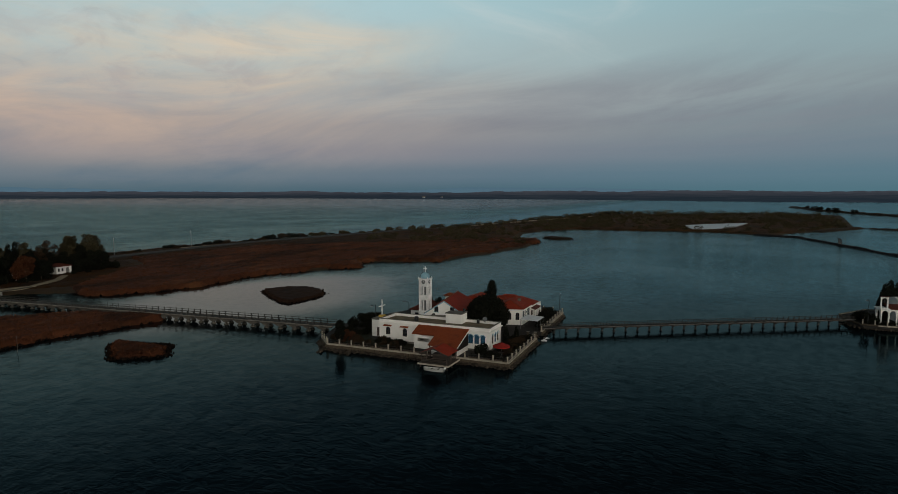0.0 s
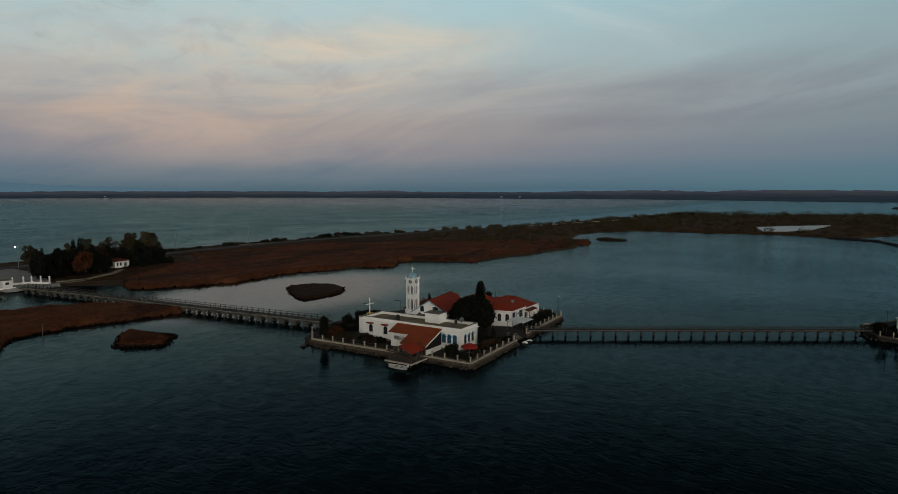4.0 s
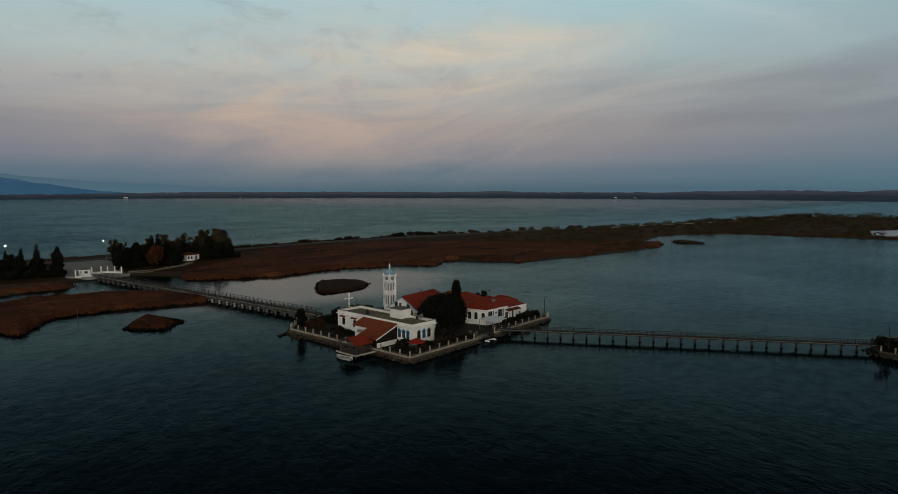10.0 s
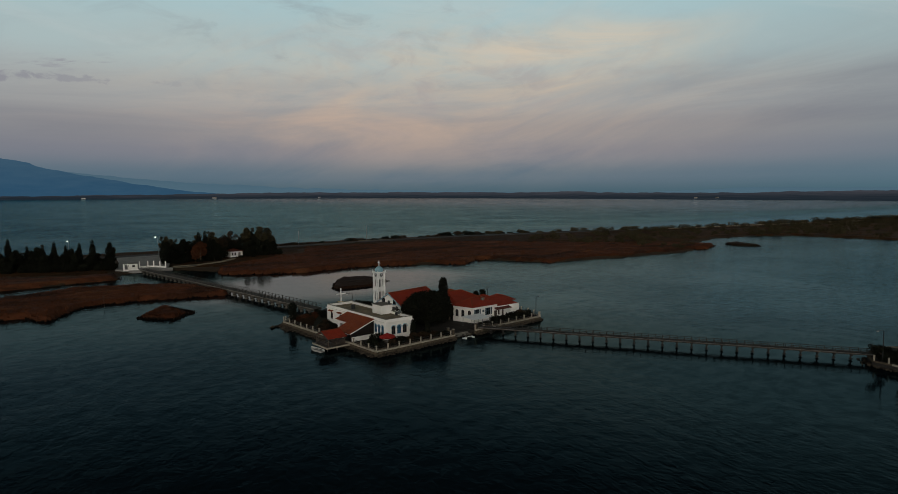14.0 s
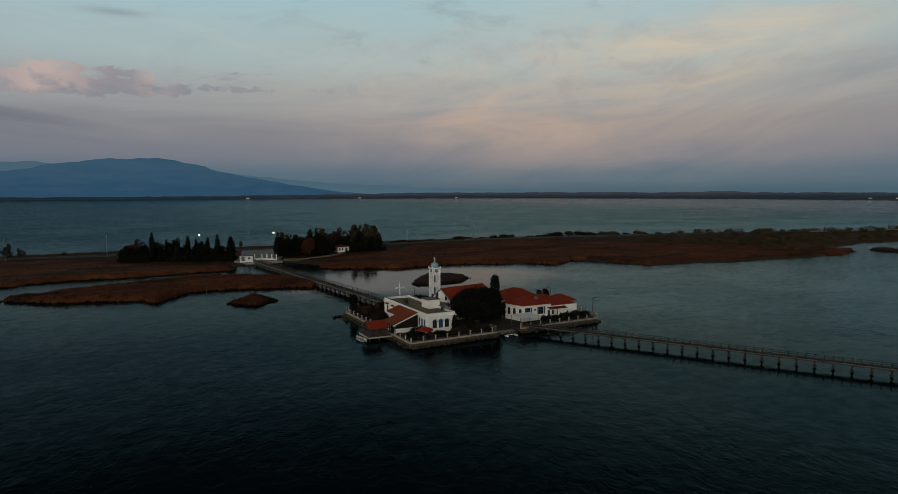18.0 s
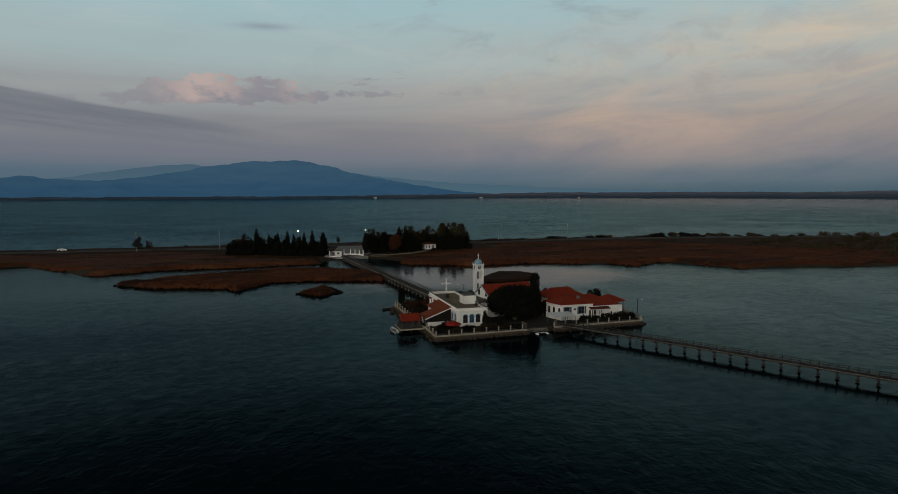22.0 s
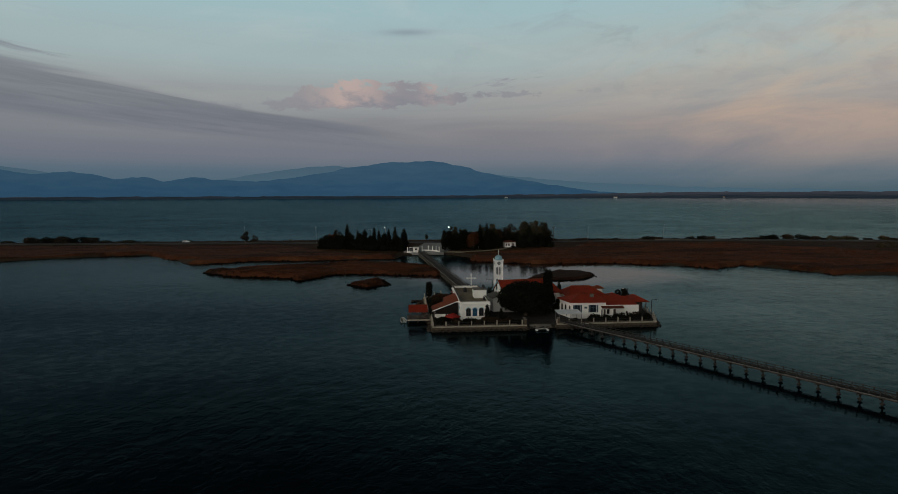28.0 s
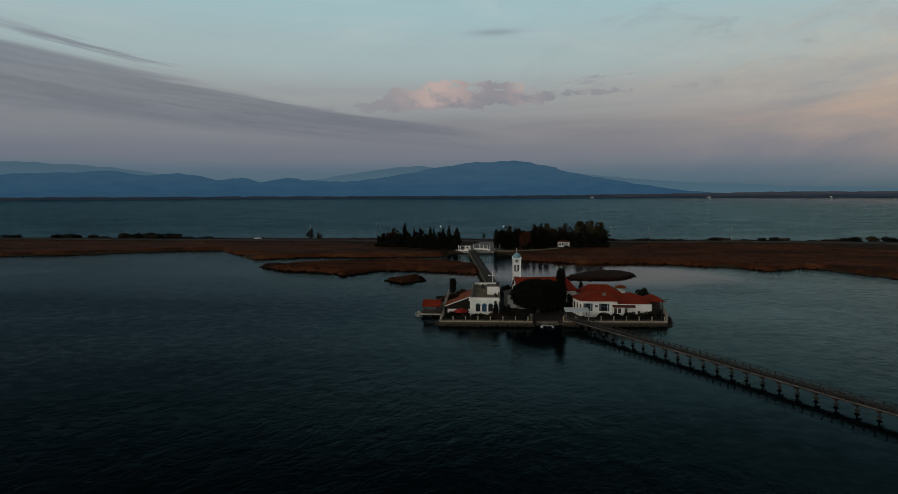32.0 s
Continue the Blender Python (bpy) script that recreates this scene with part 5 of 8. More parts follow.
# added near-black panel: the open veranda's shade put into a flat colour
bm = bmesh.new()
prof = [(1.0, 1.95), (6.3, 1.95), (6.3, lean_z(6.3) - 0.14), (1.0, lean_z(1.0) - 0.14)]
face = bm.faces.new([bm.verts.new((u, 11.45, z)) for u, z in prof])
back = bmesh.ops.extrude_face_region(bm, geom=[face])
bmesh.ops.translate(bm, vec=(0, 0.06, 0), verts=[v for v in back["geom"] if isinstance(v, bmesh.types.BMVert)])
bmesh.ops.recalc_face_normals(bm, faces=bm.faces)
part("blind", bm, VERANDA_SHADE, lean, "dark panel painted as the shade of the veranda opening")

# ---- little kiosk over the landing stage
kiosk = thing("kiosk", (-2.8, 13.2, G), "open waterside kiosk with a red tiled gable roof", "kiosk")
kx0, kx1, ky0, ky1, ke, ka = -5.4, -0.9, 10.7, 16.5, 2.55, 3.7
km = (ky0 + ky1) / 2
bm = bmesh.new()
slope(bm, [(kx0, ky0, ke), (kx1, ky0, ke), (kx1, km, ka), (kx0, km, ka)], 0.10)
slope(bm, [(kx1, ky1, ke), (kx0, ky1, ke), (kx0, km, ka), (kx1, km, ka)], 0.10)
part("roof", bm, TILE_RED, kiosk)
part("ridge_tile", beam(bmesh.new(), (kx0 - 0.02, km, ka + 0.12), (kx1 + 0.02, km, ka + 0.12), 0.22, 0.13), TILE_OLD, kiosk)
for y_ in (ky0, ky1):
    part("bargeboard", beam(bmesh.new(), (kx0 - 0.03, y_, ke), (kx0 - 0.03, km, ka), 0.05, 0.22), DARK_TIMBER, kiosk)
part("tie_beam", beam(bmesh.new(), (kx0 + 0.2, ky0 + 0.3, ke), (kx0 + 0.2, ky1 - 0.3, ke), 0.1, 0.18), DARK_TIMBER, kiosk)
for x in (kx0 + 0.35, (kx0 + kx1) / 2, kx1 - 0.35):
    for y in (ky0 + 0.35, ky1 - 0.35):
        part("post", eased(boxed(x - 0.08, x + 0.08, y - 0.08, y + 0.08, G, ke + 0.08), 0.015), DARK_TIMBER, kiosk)
for a, b in (((kx0 + 0.35, ky0 + 0.35), (kx0 + 0.35, ky1 - 0.35)), ((kx0 + 0.35, ky0 + 0.35), (kx1 - 0.35, ky0 + 0.35)), ((kx0 + 0.35, ky1 - 0.35), (kx1 - 0.35, ky1 - 0.35))):
    for z in (G + 0.35, G + 0.6, G + 0.9):
        part("rail", beam(bmesh.new(), (*a, z), (*b, z), 0.06, 0.09), DARK_TIMBER, kiosk)
part("counter", eased(boxed(-2.0, -0.6, 12.0, 15.4, G, G + 0.95), 0.03), DARK_TIMBER, kiosk)

part("deck", eased(boxed(-5.7, -0.35, 10.5, 16.7, G - 0.18, G - 0.01), 0.02), DARK_TIMBER, kiosk, "dark plank deck over the water")
for x in (-5.4, -3.2, -1.0):
    for y in (10.9, 13.6, 16.3):
        part("pile", lathe(bmesh.new(), x, y, [(-3, 0.14), (G - 0.18, 0.12)], 8), DARK_TIMBER, kiosk)
part("fascia", boxed(-5.78, -5.7, 10.5, 16.7, G - 0.30, G + 0.02), COPING, kiosk, "pale worn edge of the deck")
part("fascia", boxed(-5.7, -0.4, 10.42, 10.5, G - 0.30, G + 0.02), COPING, kiosk, "pale worn edge of the deck")

# ---- the church
CX0, CX1, CY0, CY1, CE, CR = 17.7, 32.6, 17.7, 26.0, 5.55, 8.2
church = thing("church", (CX0, (CY0 + CY1) / 2, G), "white plastered church with a red tiled gable roof", "church", turn=10.0)
cw_open = [(1.2, 2.1, 3.9, 5.4, True), (6.2, 7.1, 3.9, 5.4, True), (3.2, 5.1, G + 0.05, 3.4, True)]
cs_open = [(2 + 3.4 * k, 3.0 + 3.4 * k, 2.6, 4.6, True) for k in range(4)]
bm = bmesh.new()
wall_run(bm, (CX0, CY1), (CX0, CY0), G, CE, 0.45, cw_open)
wall_run(bm, (CX0 + 0.45, CY0), (CX1 - 0.45, CY0), G, CE, 0.45, cs_open)
wall_run(bm, (CX1, CY0), (CX1, CY1), G, CE, 0.45)
wall_run(bm, (CX1 - 0.45, CY1), (CX0 + 0.45, CY1), G, CE, 0.45)
for x in (CX0,):
    f = [bm.verts.new((x, y, z)) for y, z in ((CY0, CE), (CY1, CE), ((CY0 + CY1) / 2, CR - 0.1))]
    g = [bm.verts.new((x + 0.45, v.co.y, v.co.z)) for v in f]
    fs = [bm.faces.new(f), bm.faces.new(g[::-1])] + [bm.faces.new((f[i], f[(i + 1) % 3], g[(i + 1) % 3], g[i])) for i in range(3)]
    bmesh.ops.recalc_face_normals(bm, faces=fs)
part("wall", bm, PLASTER, church)
ym = (CY0 + CY1) / 2
bm = bmesh.new()
drop_ = 0.40 * (CR - CE) / (ym - CY0)
slope(bm, [(CX0 - 0.35, CY0 - 0.4, CE - drop_), (CX1 + 0.35, CY0 - 0.4, CE - drop_), (CX1 - 1.5, ym, CR), (CX0 - 0.35, ym, CR)], 0.16)
slope(bm, [(CX1 + 0.35, CY1 + 0.4, CE - drop_), (CX0 - 0.35, CY1 + 0.4, CE - drop_), (CX0 - 0.35, ym, CR), (CX1 - 1.5, ym, CR)], 0.16)
slope(bm, [(CX1 + 0.35, CY0 - 0.4, CE - drop_), (CX1 + 0.35, CY1 + 0.4, CE - drop_), (CX1 - 1.5, ym, CR)], 0.16)
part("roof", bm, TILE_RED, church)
part("ridge_tile", beam(bmesh.new(), (CX0 - 0.36, ym, CR + 0.18), (CX1 - 1.4, ym, CR + 0.18), 0.3, 0.16), TILE_OLD, church)
for y0 in (CY0 - 0.4, CY1 + 0.4):
    part("verge", beam(bmesh.new(), (CX0 - 0.40, y0, CE - drop_ + 0.02), (CX0 - 0.40, ym, CR + 0.02), 0.10, 0.22), PALE_BLUE, church, "pale blue painted verge of the gable")
for o in cw_open[:2]:
    window_in(church, (CX0, CY1), (CX0, CY0), o, DARK_TIMBER, PANE, inset=0.15, label="dark arched church window")
for o in cs_open:
    window_in(church, (CX0 + 0.45, CY0), (CX1 - 0.45, CY0), o, DARK_TIMBER, PANE, inset=0.15, label="dark arched church window")
# two arched gable lights set high
for y in (20.1, 23.7):
    bm = bmesh.new()
    prof = [(-0.45, 5.75), (0.45, 5.75), (0.45, 6.6)] + [(0.45 * cos(pi * k / 8), 6.6 + 0.45 * sin(pi * k / 8)) for k in range(1, 8)] + [(-0.45, 6.6)]
    f = bm.faces.new([bm.verts.new((CX0 - 0.03, y - u, z)) for u, z in prof])
    g = bmesh.ops.extrude_face_region(bm, geom=[f])
    bmesh.ops.translate(bm, vec=(0.06, 0, 0), verts=[v for v in g["geom"] if isinstance(v, bmesh.types.BMVert)])
    bmesh.ops.recalc_face_normals(bm, faces=bm.faces)
    lightw = part("gable_window", bm, PANE, church, "dark arched gable window")
    part("sill", boxed(CX0 - 0.12, CX0, y - 0.6, y + 0.6, 5.62, 5.74), PALE_BLUE, lightw)
part("door", boxed(CX0 + 0.12, CX0 + 0.2, CY1 - 5.1, CY1 - 3.2, G + 0.05, 3.35), DARK_TIMBER, church)
bm = lathe(bmesh.new(), CX1 + 0.2, ym, [(G, 2.3), (4.4, 2.3), (4.45, 2.5), (4.6, 2.5)], 20)
apse = part("apse", bm, PLASTER, church)
part("apse_roof", lathe(bmesh.new(), CX1 + 0.2, ym, [(4.6, 2.6), (5.7, 0.6), (5.9, 0.1)], 20), TILE_RED, apse)
# narthex in front of the gable
part("narthex", eased(boxed(15.2, CX0 - 0.01, 19.0, 24.6, G, 4.3), 0.04), PLASTER, church, "low white entrance porch of the church")
bm = bmesh.new()
slope(bm, [(14.9, 24.9, 4.28), (14.9, 18.7, 4.28), (CX0, 18.7, 4.95), (CX0, 24.9, 4.95)], 0.12)
part("narthex_roof", bm, CONCRETE, church)

# ---- bell tower
TX, TY, TS = 18.2, 26.8, 0.98
tower = thing("bell_tower", (TX, TY, G), "slender white bell tower with a pale blue dome", "bell tower")


def tower_box(w, z0, z1):
    return eased(boxed(-w, w, -w, w, z0 - G, z1 - G), 0.02)


bm = bmesh.new()
box(bm, -TS, TS, -TS, TS, 0, 5.3 - G)
part("shaft", bm, WHITE, tower, local=True)
for tier, (z0, z1) in enumerate(((5.45, 8.55), (8.95, 11.6))):
    for q in range(4):
        bm = bmesh.new()
        wall_run(bm, (-TS, -TS), (TS, -TS), z0 - G, z1 - G, 0.22, [(0.30, 0.88, z0 - G + 0.35, z1 - G - 0.3, True), (1.08, 1.66, z0 - G + 0.35, z1 - G - 0.3, True)])
        bmesh.ops.rotate(bm, cent=(0, 0, 0), matrix=Matrix.Rotation(pi / 2 * q, 3, "Z"), verts=bm.verts)
        if q % 2:
            bmesh.ops.scale(bm, vec=(1, 0.998, 1), verts=bm.verts)
        part("belfry_wall", bm, WHITE, tower, local=True)
    part("belfry_core", boxed(-0.35, 0.35, -0.35, 0.35, z0 - G, z1 - G), STEEL, tower, "shaded core of the belfry", local=True)
for z0, z1, w in ((5.3, 5.45, TS + 0.14), (8.55, 8.95, TS + 0.10), (11.6, 11.75, TS + 0.08), (12.85, 13.05, TS + 0.28)):
    part("cornice", tower_box(w, z0, z1), WHITE, tower, local=True)
part("clock_stage", tower_box(TS, 11.75, 12.85), WHITE, tower, local=True)
for q in range(4):
    bm = lathe(bmesh.new(), 0, 0, [(0, 0.46), (0.06, 0.46)], 20)
    bmesh.ops.rotate(bm, cent=(0, 0, 0), matrix=Matrix.Rotation(pi / 2, 3, "X"), verts=bm.verts)
    bmesh.ops.translate(bm, vec=(0, -TS - 0.0, 12.3 - G), verts=bm.verts)
    bmesh.ops.rotate(bm, cent=(0, 0, 0), matrix=Matrix.Rotation(pi / 2 * q, 3, "Z"), verts=bm.verts)
    dial = part("clock_face", bm, STEEL, tower, "round grey clock face", local=True)
    bm = bmesh.new()
    box(bm, -0.03, 0.03, -TS - 0.09, -TS - 0.065, 12.28 - G, 12.66 - G)
    box(bm, -0.02, 0.27, -TS - 0.09, -TS - 0.065, 12.27 - G, 12.32 - G)
    bmesh.ops.rotate(bm, cent=(0, 0, 0), matrix=Matrix.Rotation(pi / 2 * q, 3, "Z"), verts=bm.verts)
    part("clock_pointer", bm, WHITE, dial, local=True)
for sx in (-1, 1):
    for sy in (-1, 1):
        part("corner_strip", boxed(sx * TS - 0.12, sx * TS + 0.12, sy * TS - 0.12, sy * TS + 0.12, 5.45 - G, 12.85 - G), WHITE, tower, local=True)
        part("finial", lathe(bmesh.new(), sx * (TS + 0.1), sy * (TS + 0.1), [(13.05 - G, 0.09), (13.25 - G, 0.12), (13.5 - G, 0.02)], 8), WHITE, tower, local=True)
part("drum", lathe(bmesh.new(), 0, 0, [(13.05 - G, 0.95), (13.4 - G, 0.95)], 20), PALE_BLUE, tower, local=True)
part("dome", lathe(bmesh.new(), 0, 0, [(13.4 - G + 1.0 * sin(a) * 0.95, 1.0 * cos(a) + 0.02) for a in (0, 0.25, 0.5, 0.75, 1.0, 1.25, 1.45)] + [(14.42 - G, 0.1)], 20), PALE_BLUE, tower, "pale blue painted dome", local=True, smooth=True)
bm = bmesh.new()
box(bm, -0.07, 0.07, -0.07, 0.07, 14.35 - G, 15.75 - G)
box(bm, -0.07, 0.07, -0.48, 0.48, 15.15 - G, 15.30 - G)
part("cross", bm, WHITE, tower, local=True)
part("lightning_rod", lathe(bmesh.new(), 0.9, 0.9, [(13.0 - G, 0.025), (16.2 - G, 0.015)], 6), STEEL, tower, local=True)


# ---- the monks' house with the red roofs in the east of the island
def hip(bm, x0, x1, y0, y1, eave, ridge, over=0.45, cut=None, gable_w=False, gable_e=False):
    """A hipped roof over a rectangle; the ridge runs along the longer side."""
    x0, x1, y0, y1 = x0 - over, x1 + over, y0 - over, y1 + over
    if x1 - x0 >= y1 - y0:
        r = (y1 - y0) / 2 if cut is None else cut
        ymid = (y0 + y1) / 2
        a, b = (x0 + (0 if gable_w else r), ymid, ridge), (x1 - (0 if gable_e else r), ymid, ridge)
        slope(bm, [(x0, y0, eave), (x1, y0, eave), b, a])
        slope(bm, [(x1, y1, eave), (x0, y1, eave), a, b])
        if not gable_w:
            slope(bm, [(x0, y1, eave), (x0, y0, eave), a])
        if not gable_e:
            slope(bm, [(x1, y0, eave), (x1, y1, eave), b])
    else:
        r = (x1 - x0) / 2 if cut is None else cut
        xmid = (x0 + x1) / 2
        a, b = (xmid, y0 + r, ridge), (xmid, y1 - r, ridge)
        slope(bm, [(x0, y1, eave), (x0, y0, eave), a, b])
        slope(bm, [(x1, y0, eave), (x1, y1, eave), b, a])
        slope(bm, [(x0, y0, eave), (x1, y0, eave), a])
        slope(bm, [(x1, y1, eave), (x0, y1, eave), b])
    return bm


SLATE_BLUE = paint("slate_blue_paint", (0.045, 0.075, 0.095), 0.5)
BX0, BX1, BY0, BY1, BE, BL = 33.0, 49.2, 8.5, 16.0, 4.75, 3.85
BM = 41.2                               # where the tall west part meets the low east part
cells = thing("monks_house", (41, 14, G), "white monks' house with low red tiled roofs", "building")
SW_, NW_ = (BX0, BY0), (31.5, 14.2)
bs_open = [(0.75, 2.05, 2.35, 4.15, False), (4.45, 5.95, 2.35, 4.15, False)]
be_open = [(0.25, 0.95, 1.9, 3.05, False), (1.75, 2.45, G + 0.05, 3.05, False), (4.85, 5.35, 1.9, 2.5, False)]
bw_open = [(0.7, 1.6, 2.1, 3.9, True), (2.4, 3.3, 2.1, 3.9, True), (4.3, 5.2, 2.1, 3.9, True)]
bm = bmesh.new()
wall_run(bm, SW_, (BM, BY0), G, BE, 0.35, bs_open)
wall_run(bm, (BM, BY0 + 0.012), (BX1, BY0 + 0.012), G, BL, 0.35, be_open)
wall_run(bm, NW_, (BX0 - 0.02, BY0 + 0.36), G, BE, 0.35, bw_open)
wall_run(bm, (BX1, BY0 + 0.37), (BX1, BY1), G, BL, 0.35)
wall_run(bm, (BX1 - 0.35, BY1), (BX0 + 0.35, BY1), G, BL, 0.35)
wall_run(bm, (BM - 0.35, BY0 + 0.36), (BM - 0.35, BY1 - 0.4), BL, BE, 0.3, inward=-1)
part("wall", bm, PLASTER, cells)
for o in bs_open:
    window_in(cells, SW_, (BM, BY0), o, SLATE_BLUE, PANE, label="dark slate-blue framed window")
    x = BX0 + (o[0] + o[1]) / 2
    for sgn in (-1, 1):
        u = x + sgn * ((o[1] - o[0]) / 2 + 0.22)
        part("shutter", eased(boxed(u - 0.20, u + 0.20, BY0 - 0.07, BY0 - 0.01, o[2], o[3]), 0.012), SLATE_BLUE, cells, "dark slate-blue window shutter")
for o in (be_open[0], be_open[2]):
    window_in(cells, (BM, BY0 + 0.012), (BX1, BY0 + 0.012), o, DARK_TIMBER, PANE, label="small dark framed window")
x = BM + 2.1
part("door", boxed(x - 0.35, x + 0.35, BY0 + 0.12, BY0 + 0.18, G + 0.05, 3.03), DARK_TIMBER, cells, "dark timber door")
# lean-to porch with a brown tiled roof and a dark arched bay beside the doors
bm = bmesh.new()
slope(bm, [(40.0, BY0 - 1.25, 3.45), (45.3, BY0 - 1.25, 3.45), (45.3, BY0, 3.78), (40.0, BY0, 3.78)], 0.10)
porch = part("porch_roof", bm, TILE_DARK, cells, "dark brown tiled porch roof")
for x in (40.2, 42.55, 45.1):
    part("porch_post", eased(boxed(x - 0.10, x + 0.10, BY0 - 1.2, BY0 - 1.0, G, 3.45), 0.015), PLASTER, porch)
part("side_door", eased(boxed(40.15, 41.15, BY0 - 0.06, BY0 - 0.002, G + 0.05, 3.1), 0.012), DARK_TIMBER, cells, "wide dark timber door under the porch")
part("wall_sign", eased(boxed(36.05, 36.75, BY0 - 0.05, BY0 - 0.002, 3.3, 3.75), 0.01), SLATE_BLUE, cells, "small dark plate on the wall")
for o in bw_open:
    window_in(cells, NW_, (BX0 - 0.02, BY0 + 0.36), o, DARK_TIMBER, PANE, label="dark arched window")
bm = bmesh.new()
e_sw, e_nw, e_se = (BX0 - 0.5, BY0 - 0.45, BE), (NW_[0] - 0.55, NW_[1] + 0.6, BE), (BM + 0.35, BY0 - 0.45, BE)
r_a, r_b = (35.9, 12.5, 6.1), (39.6, 12.9, 6.1)
slope(bm, [e_sw, e_se, r_b, r_a])
slope(bm, [e_nw, e_sw, r_a])
slope(bm, [(BM + 0.35, 16.2, BE), e_nw, r_a, r_b])
slope(bm, [e_se, (BM + 0.35, 16.2, BE), r_b])
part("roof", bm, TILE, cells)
bm = bmesh.new()
slope(bm, [(BM + 0.36, BY0 + 0.5, BL + 0.02), (BX1 - 0.1, BY0 + 0.5, BL + 0.02), (BX1 - 1.6, 13.4, 5.25), (BM + 0.36, 13.4, 5.25)])
slope(bm, [(BX1 - 0.1, BY0 + 0.5, BL + 0.02), (BX1 - 0.1, BY1 + 0.4, BL + 0.02), (BX1 - 1.6, 13.4, 5.25)])
slope(bm, [(BX1 - 0.1, BY1 + 0.4, BL + 0.02), (BM + 0.36, BY1 + 0.4, BL + 0.02), (BM + 0.36, 13.4, 5.25), (BX1 - 1.6, 13.4, 5.25)])
part("low_roof", bm, TILE, cells)
part("parapet", eased(boxed(BM + 0.02, BX1, BY0 + 0.02, BY0 + 0.36, BL - 0.02, BL + 0.16), 0.02), PLASTER, cells, "white parapet before the low roof")
bm = boxed(38.1, 38.9, 10.7, 11.3, 5.0, 6.35)
chim = part("chimney", eased(bm, 0.03), CONCRETE, cells)
part("cowl", eased(boxed(38.0, 39.0, 10.6, 11.4, 6.35, 6.47), 0.03), TILE_OLD, chim)
# north range
RX0, RX1, RY0, RY1, RE, RR = 34.8, 44.6, 16.5, 27.6, 4.4, 6.55
bm = bmesh.new()
box(bm, RX0, RX1, RY0, RY1, G, RE)
part("range_wall", bm, PLASTER, cells)
bm = bmesh.new()
ry = (RY0 + RY1) / 2
ra, rb = (RX0 + 1.5, ry, RR), (RX1 - 3.4, ry, RR)
slope(bm, [(RX0 - 0.35, RY0 - 0.4, RE), (RX1 + 0.4, RY0 - 0.4, RE), rb, ra])
slope(bm, [(RX1 + 0.4, RY1 + 0.4, RE), (RX0 - 0.35, RY1 + 0.4, RE), ra, rb])
slope(bm, [(RX1 + 0.4, RY0 - 0.4, RE), (RX1 + 0.4, RY1 + 0.4, RE), rb])
slope(bm, [(RX0 - 0.35, RY1 + 0.4, RE), (RX0 - 0.35, RY0 - 0.4, RE), ra])
part("range_roof", bm, TILE, cells)
bm = beam(bmesh.new(), (ra[0], ry, RR + 0.17), (rb[0], ry, RR + 0.17), 0.28, 0.14)
for q in ((RX1 + 0.4, RY0 - 0.4), (RX1 + 0.4, RY1 + 0.4)):
    beam(bm, (*q, RE + 0.14), (rb[0], ry, RR + 0.15), 0.22, 0.12)
part("ridge_tile", bm, TILE_OLD, cells)
for y in (19.4, 25.6):
    w = part("window", boxed(RX0 - 0.06, RX0, y - 0.55, y + 0.55, 2.0, 3.6), DARK_TIMBER, cells, "dark window in the white west wall")
    part("pane", boxed(RX0 - 0.08, RX0 - 0.06, y - 0.45, y + 0.45, 2.1, 3.5), PANE, w)
# rear roofs stepping down to the east
part("rear_wall", boxed(43.8, 48.6, 15.6, 21.4, G, 4.1), PLASTER, cells)
part("rear_roof", hip(bmesh.new(), 43.8, 48.6, 15.6, 21.4, 4.1, 5.2, 0.35), TILE, cells)
lantern = part("lantern_wall", boxed(45.9, 47.9, 32.2, 34.4, G, 4.3), PLASTER, cells, "low square lantern block behind the roofs")
part("lantern_roof", hip(bmesh.new(), 45.9, 47.9, 32.2, 34.4, 4.3, 4.95, 0.45), TILE_OLD, lantern)
# hip tiles of the front wing
bm = bmesh.new()
for q, r_ in ((e_sw, r_a), (e_nw, r_a), (e_se, r_b)):
    beam(bm, (q[0], q[1], q[2] + 0.14), (r_[0], r_[1], r_[2] + 0.15), 0.22, 0.12)
beam(bm, (r_a[0], r_a[1], r_a[2] + 0.16), (r_b[0], r_b[1], r_b[2] + 0.16), 0.26, 0.13)
part("hip_tile", bm, TILE_OLD, cells)
# east shed
shed = thing("east_shed", (51.8, 14.0, G), "open shed with a red tiled roof", "shed")
part("roof", hip(bmesh.new(), 49.8, 53.6, 14.6, 21.0, 3.6, 4.75, 0.4), TILE, shed)
for x in (50.0, 51.8, 53.4):
    for y in (14.8, 20.8):
        part("post", boxed(x - 0.08, x + 0.08, y - 0.08, y + 0.08, G, 3.62), DARK_TIMBER, shed)
part("back_wall", boxed(50.1, 53.3, 17.0, 17.2, G, 3.7), DARK_TIMBER, shed)
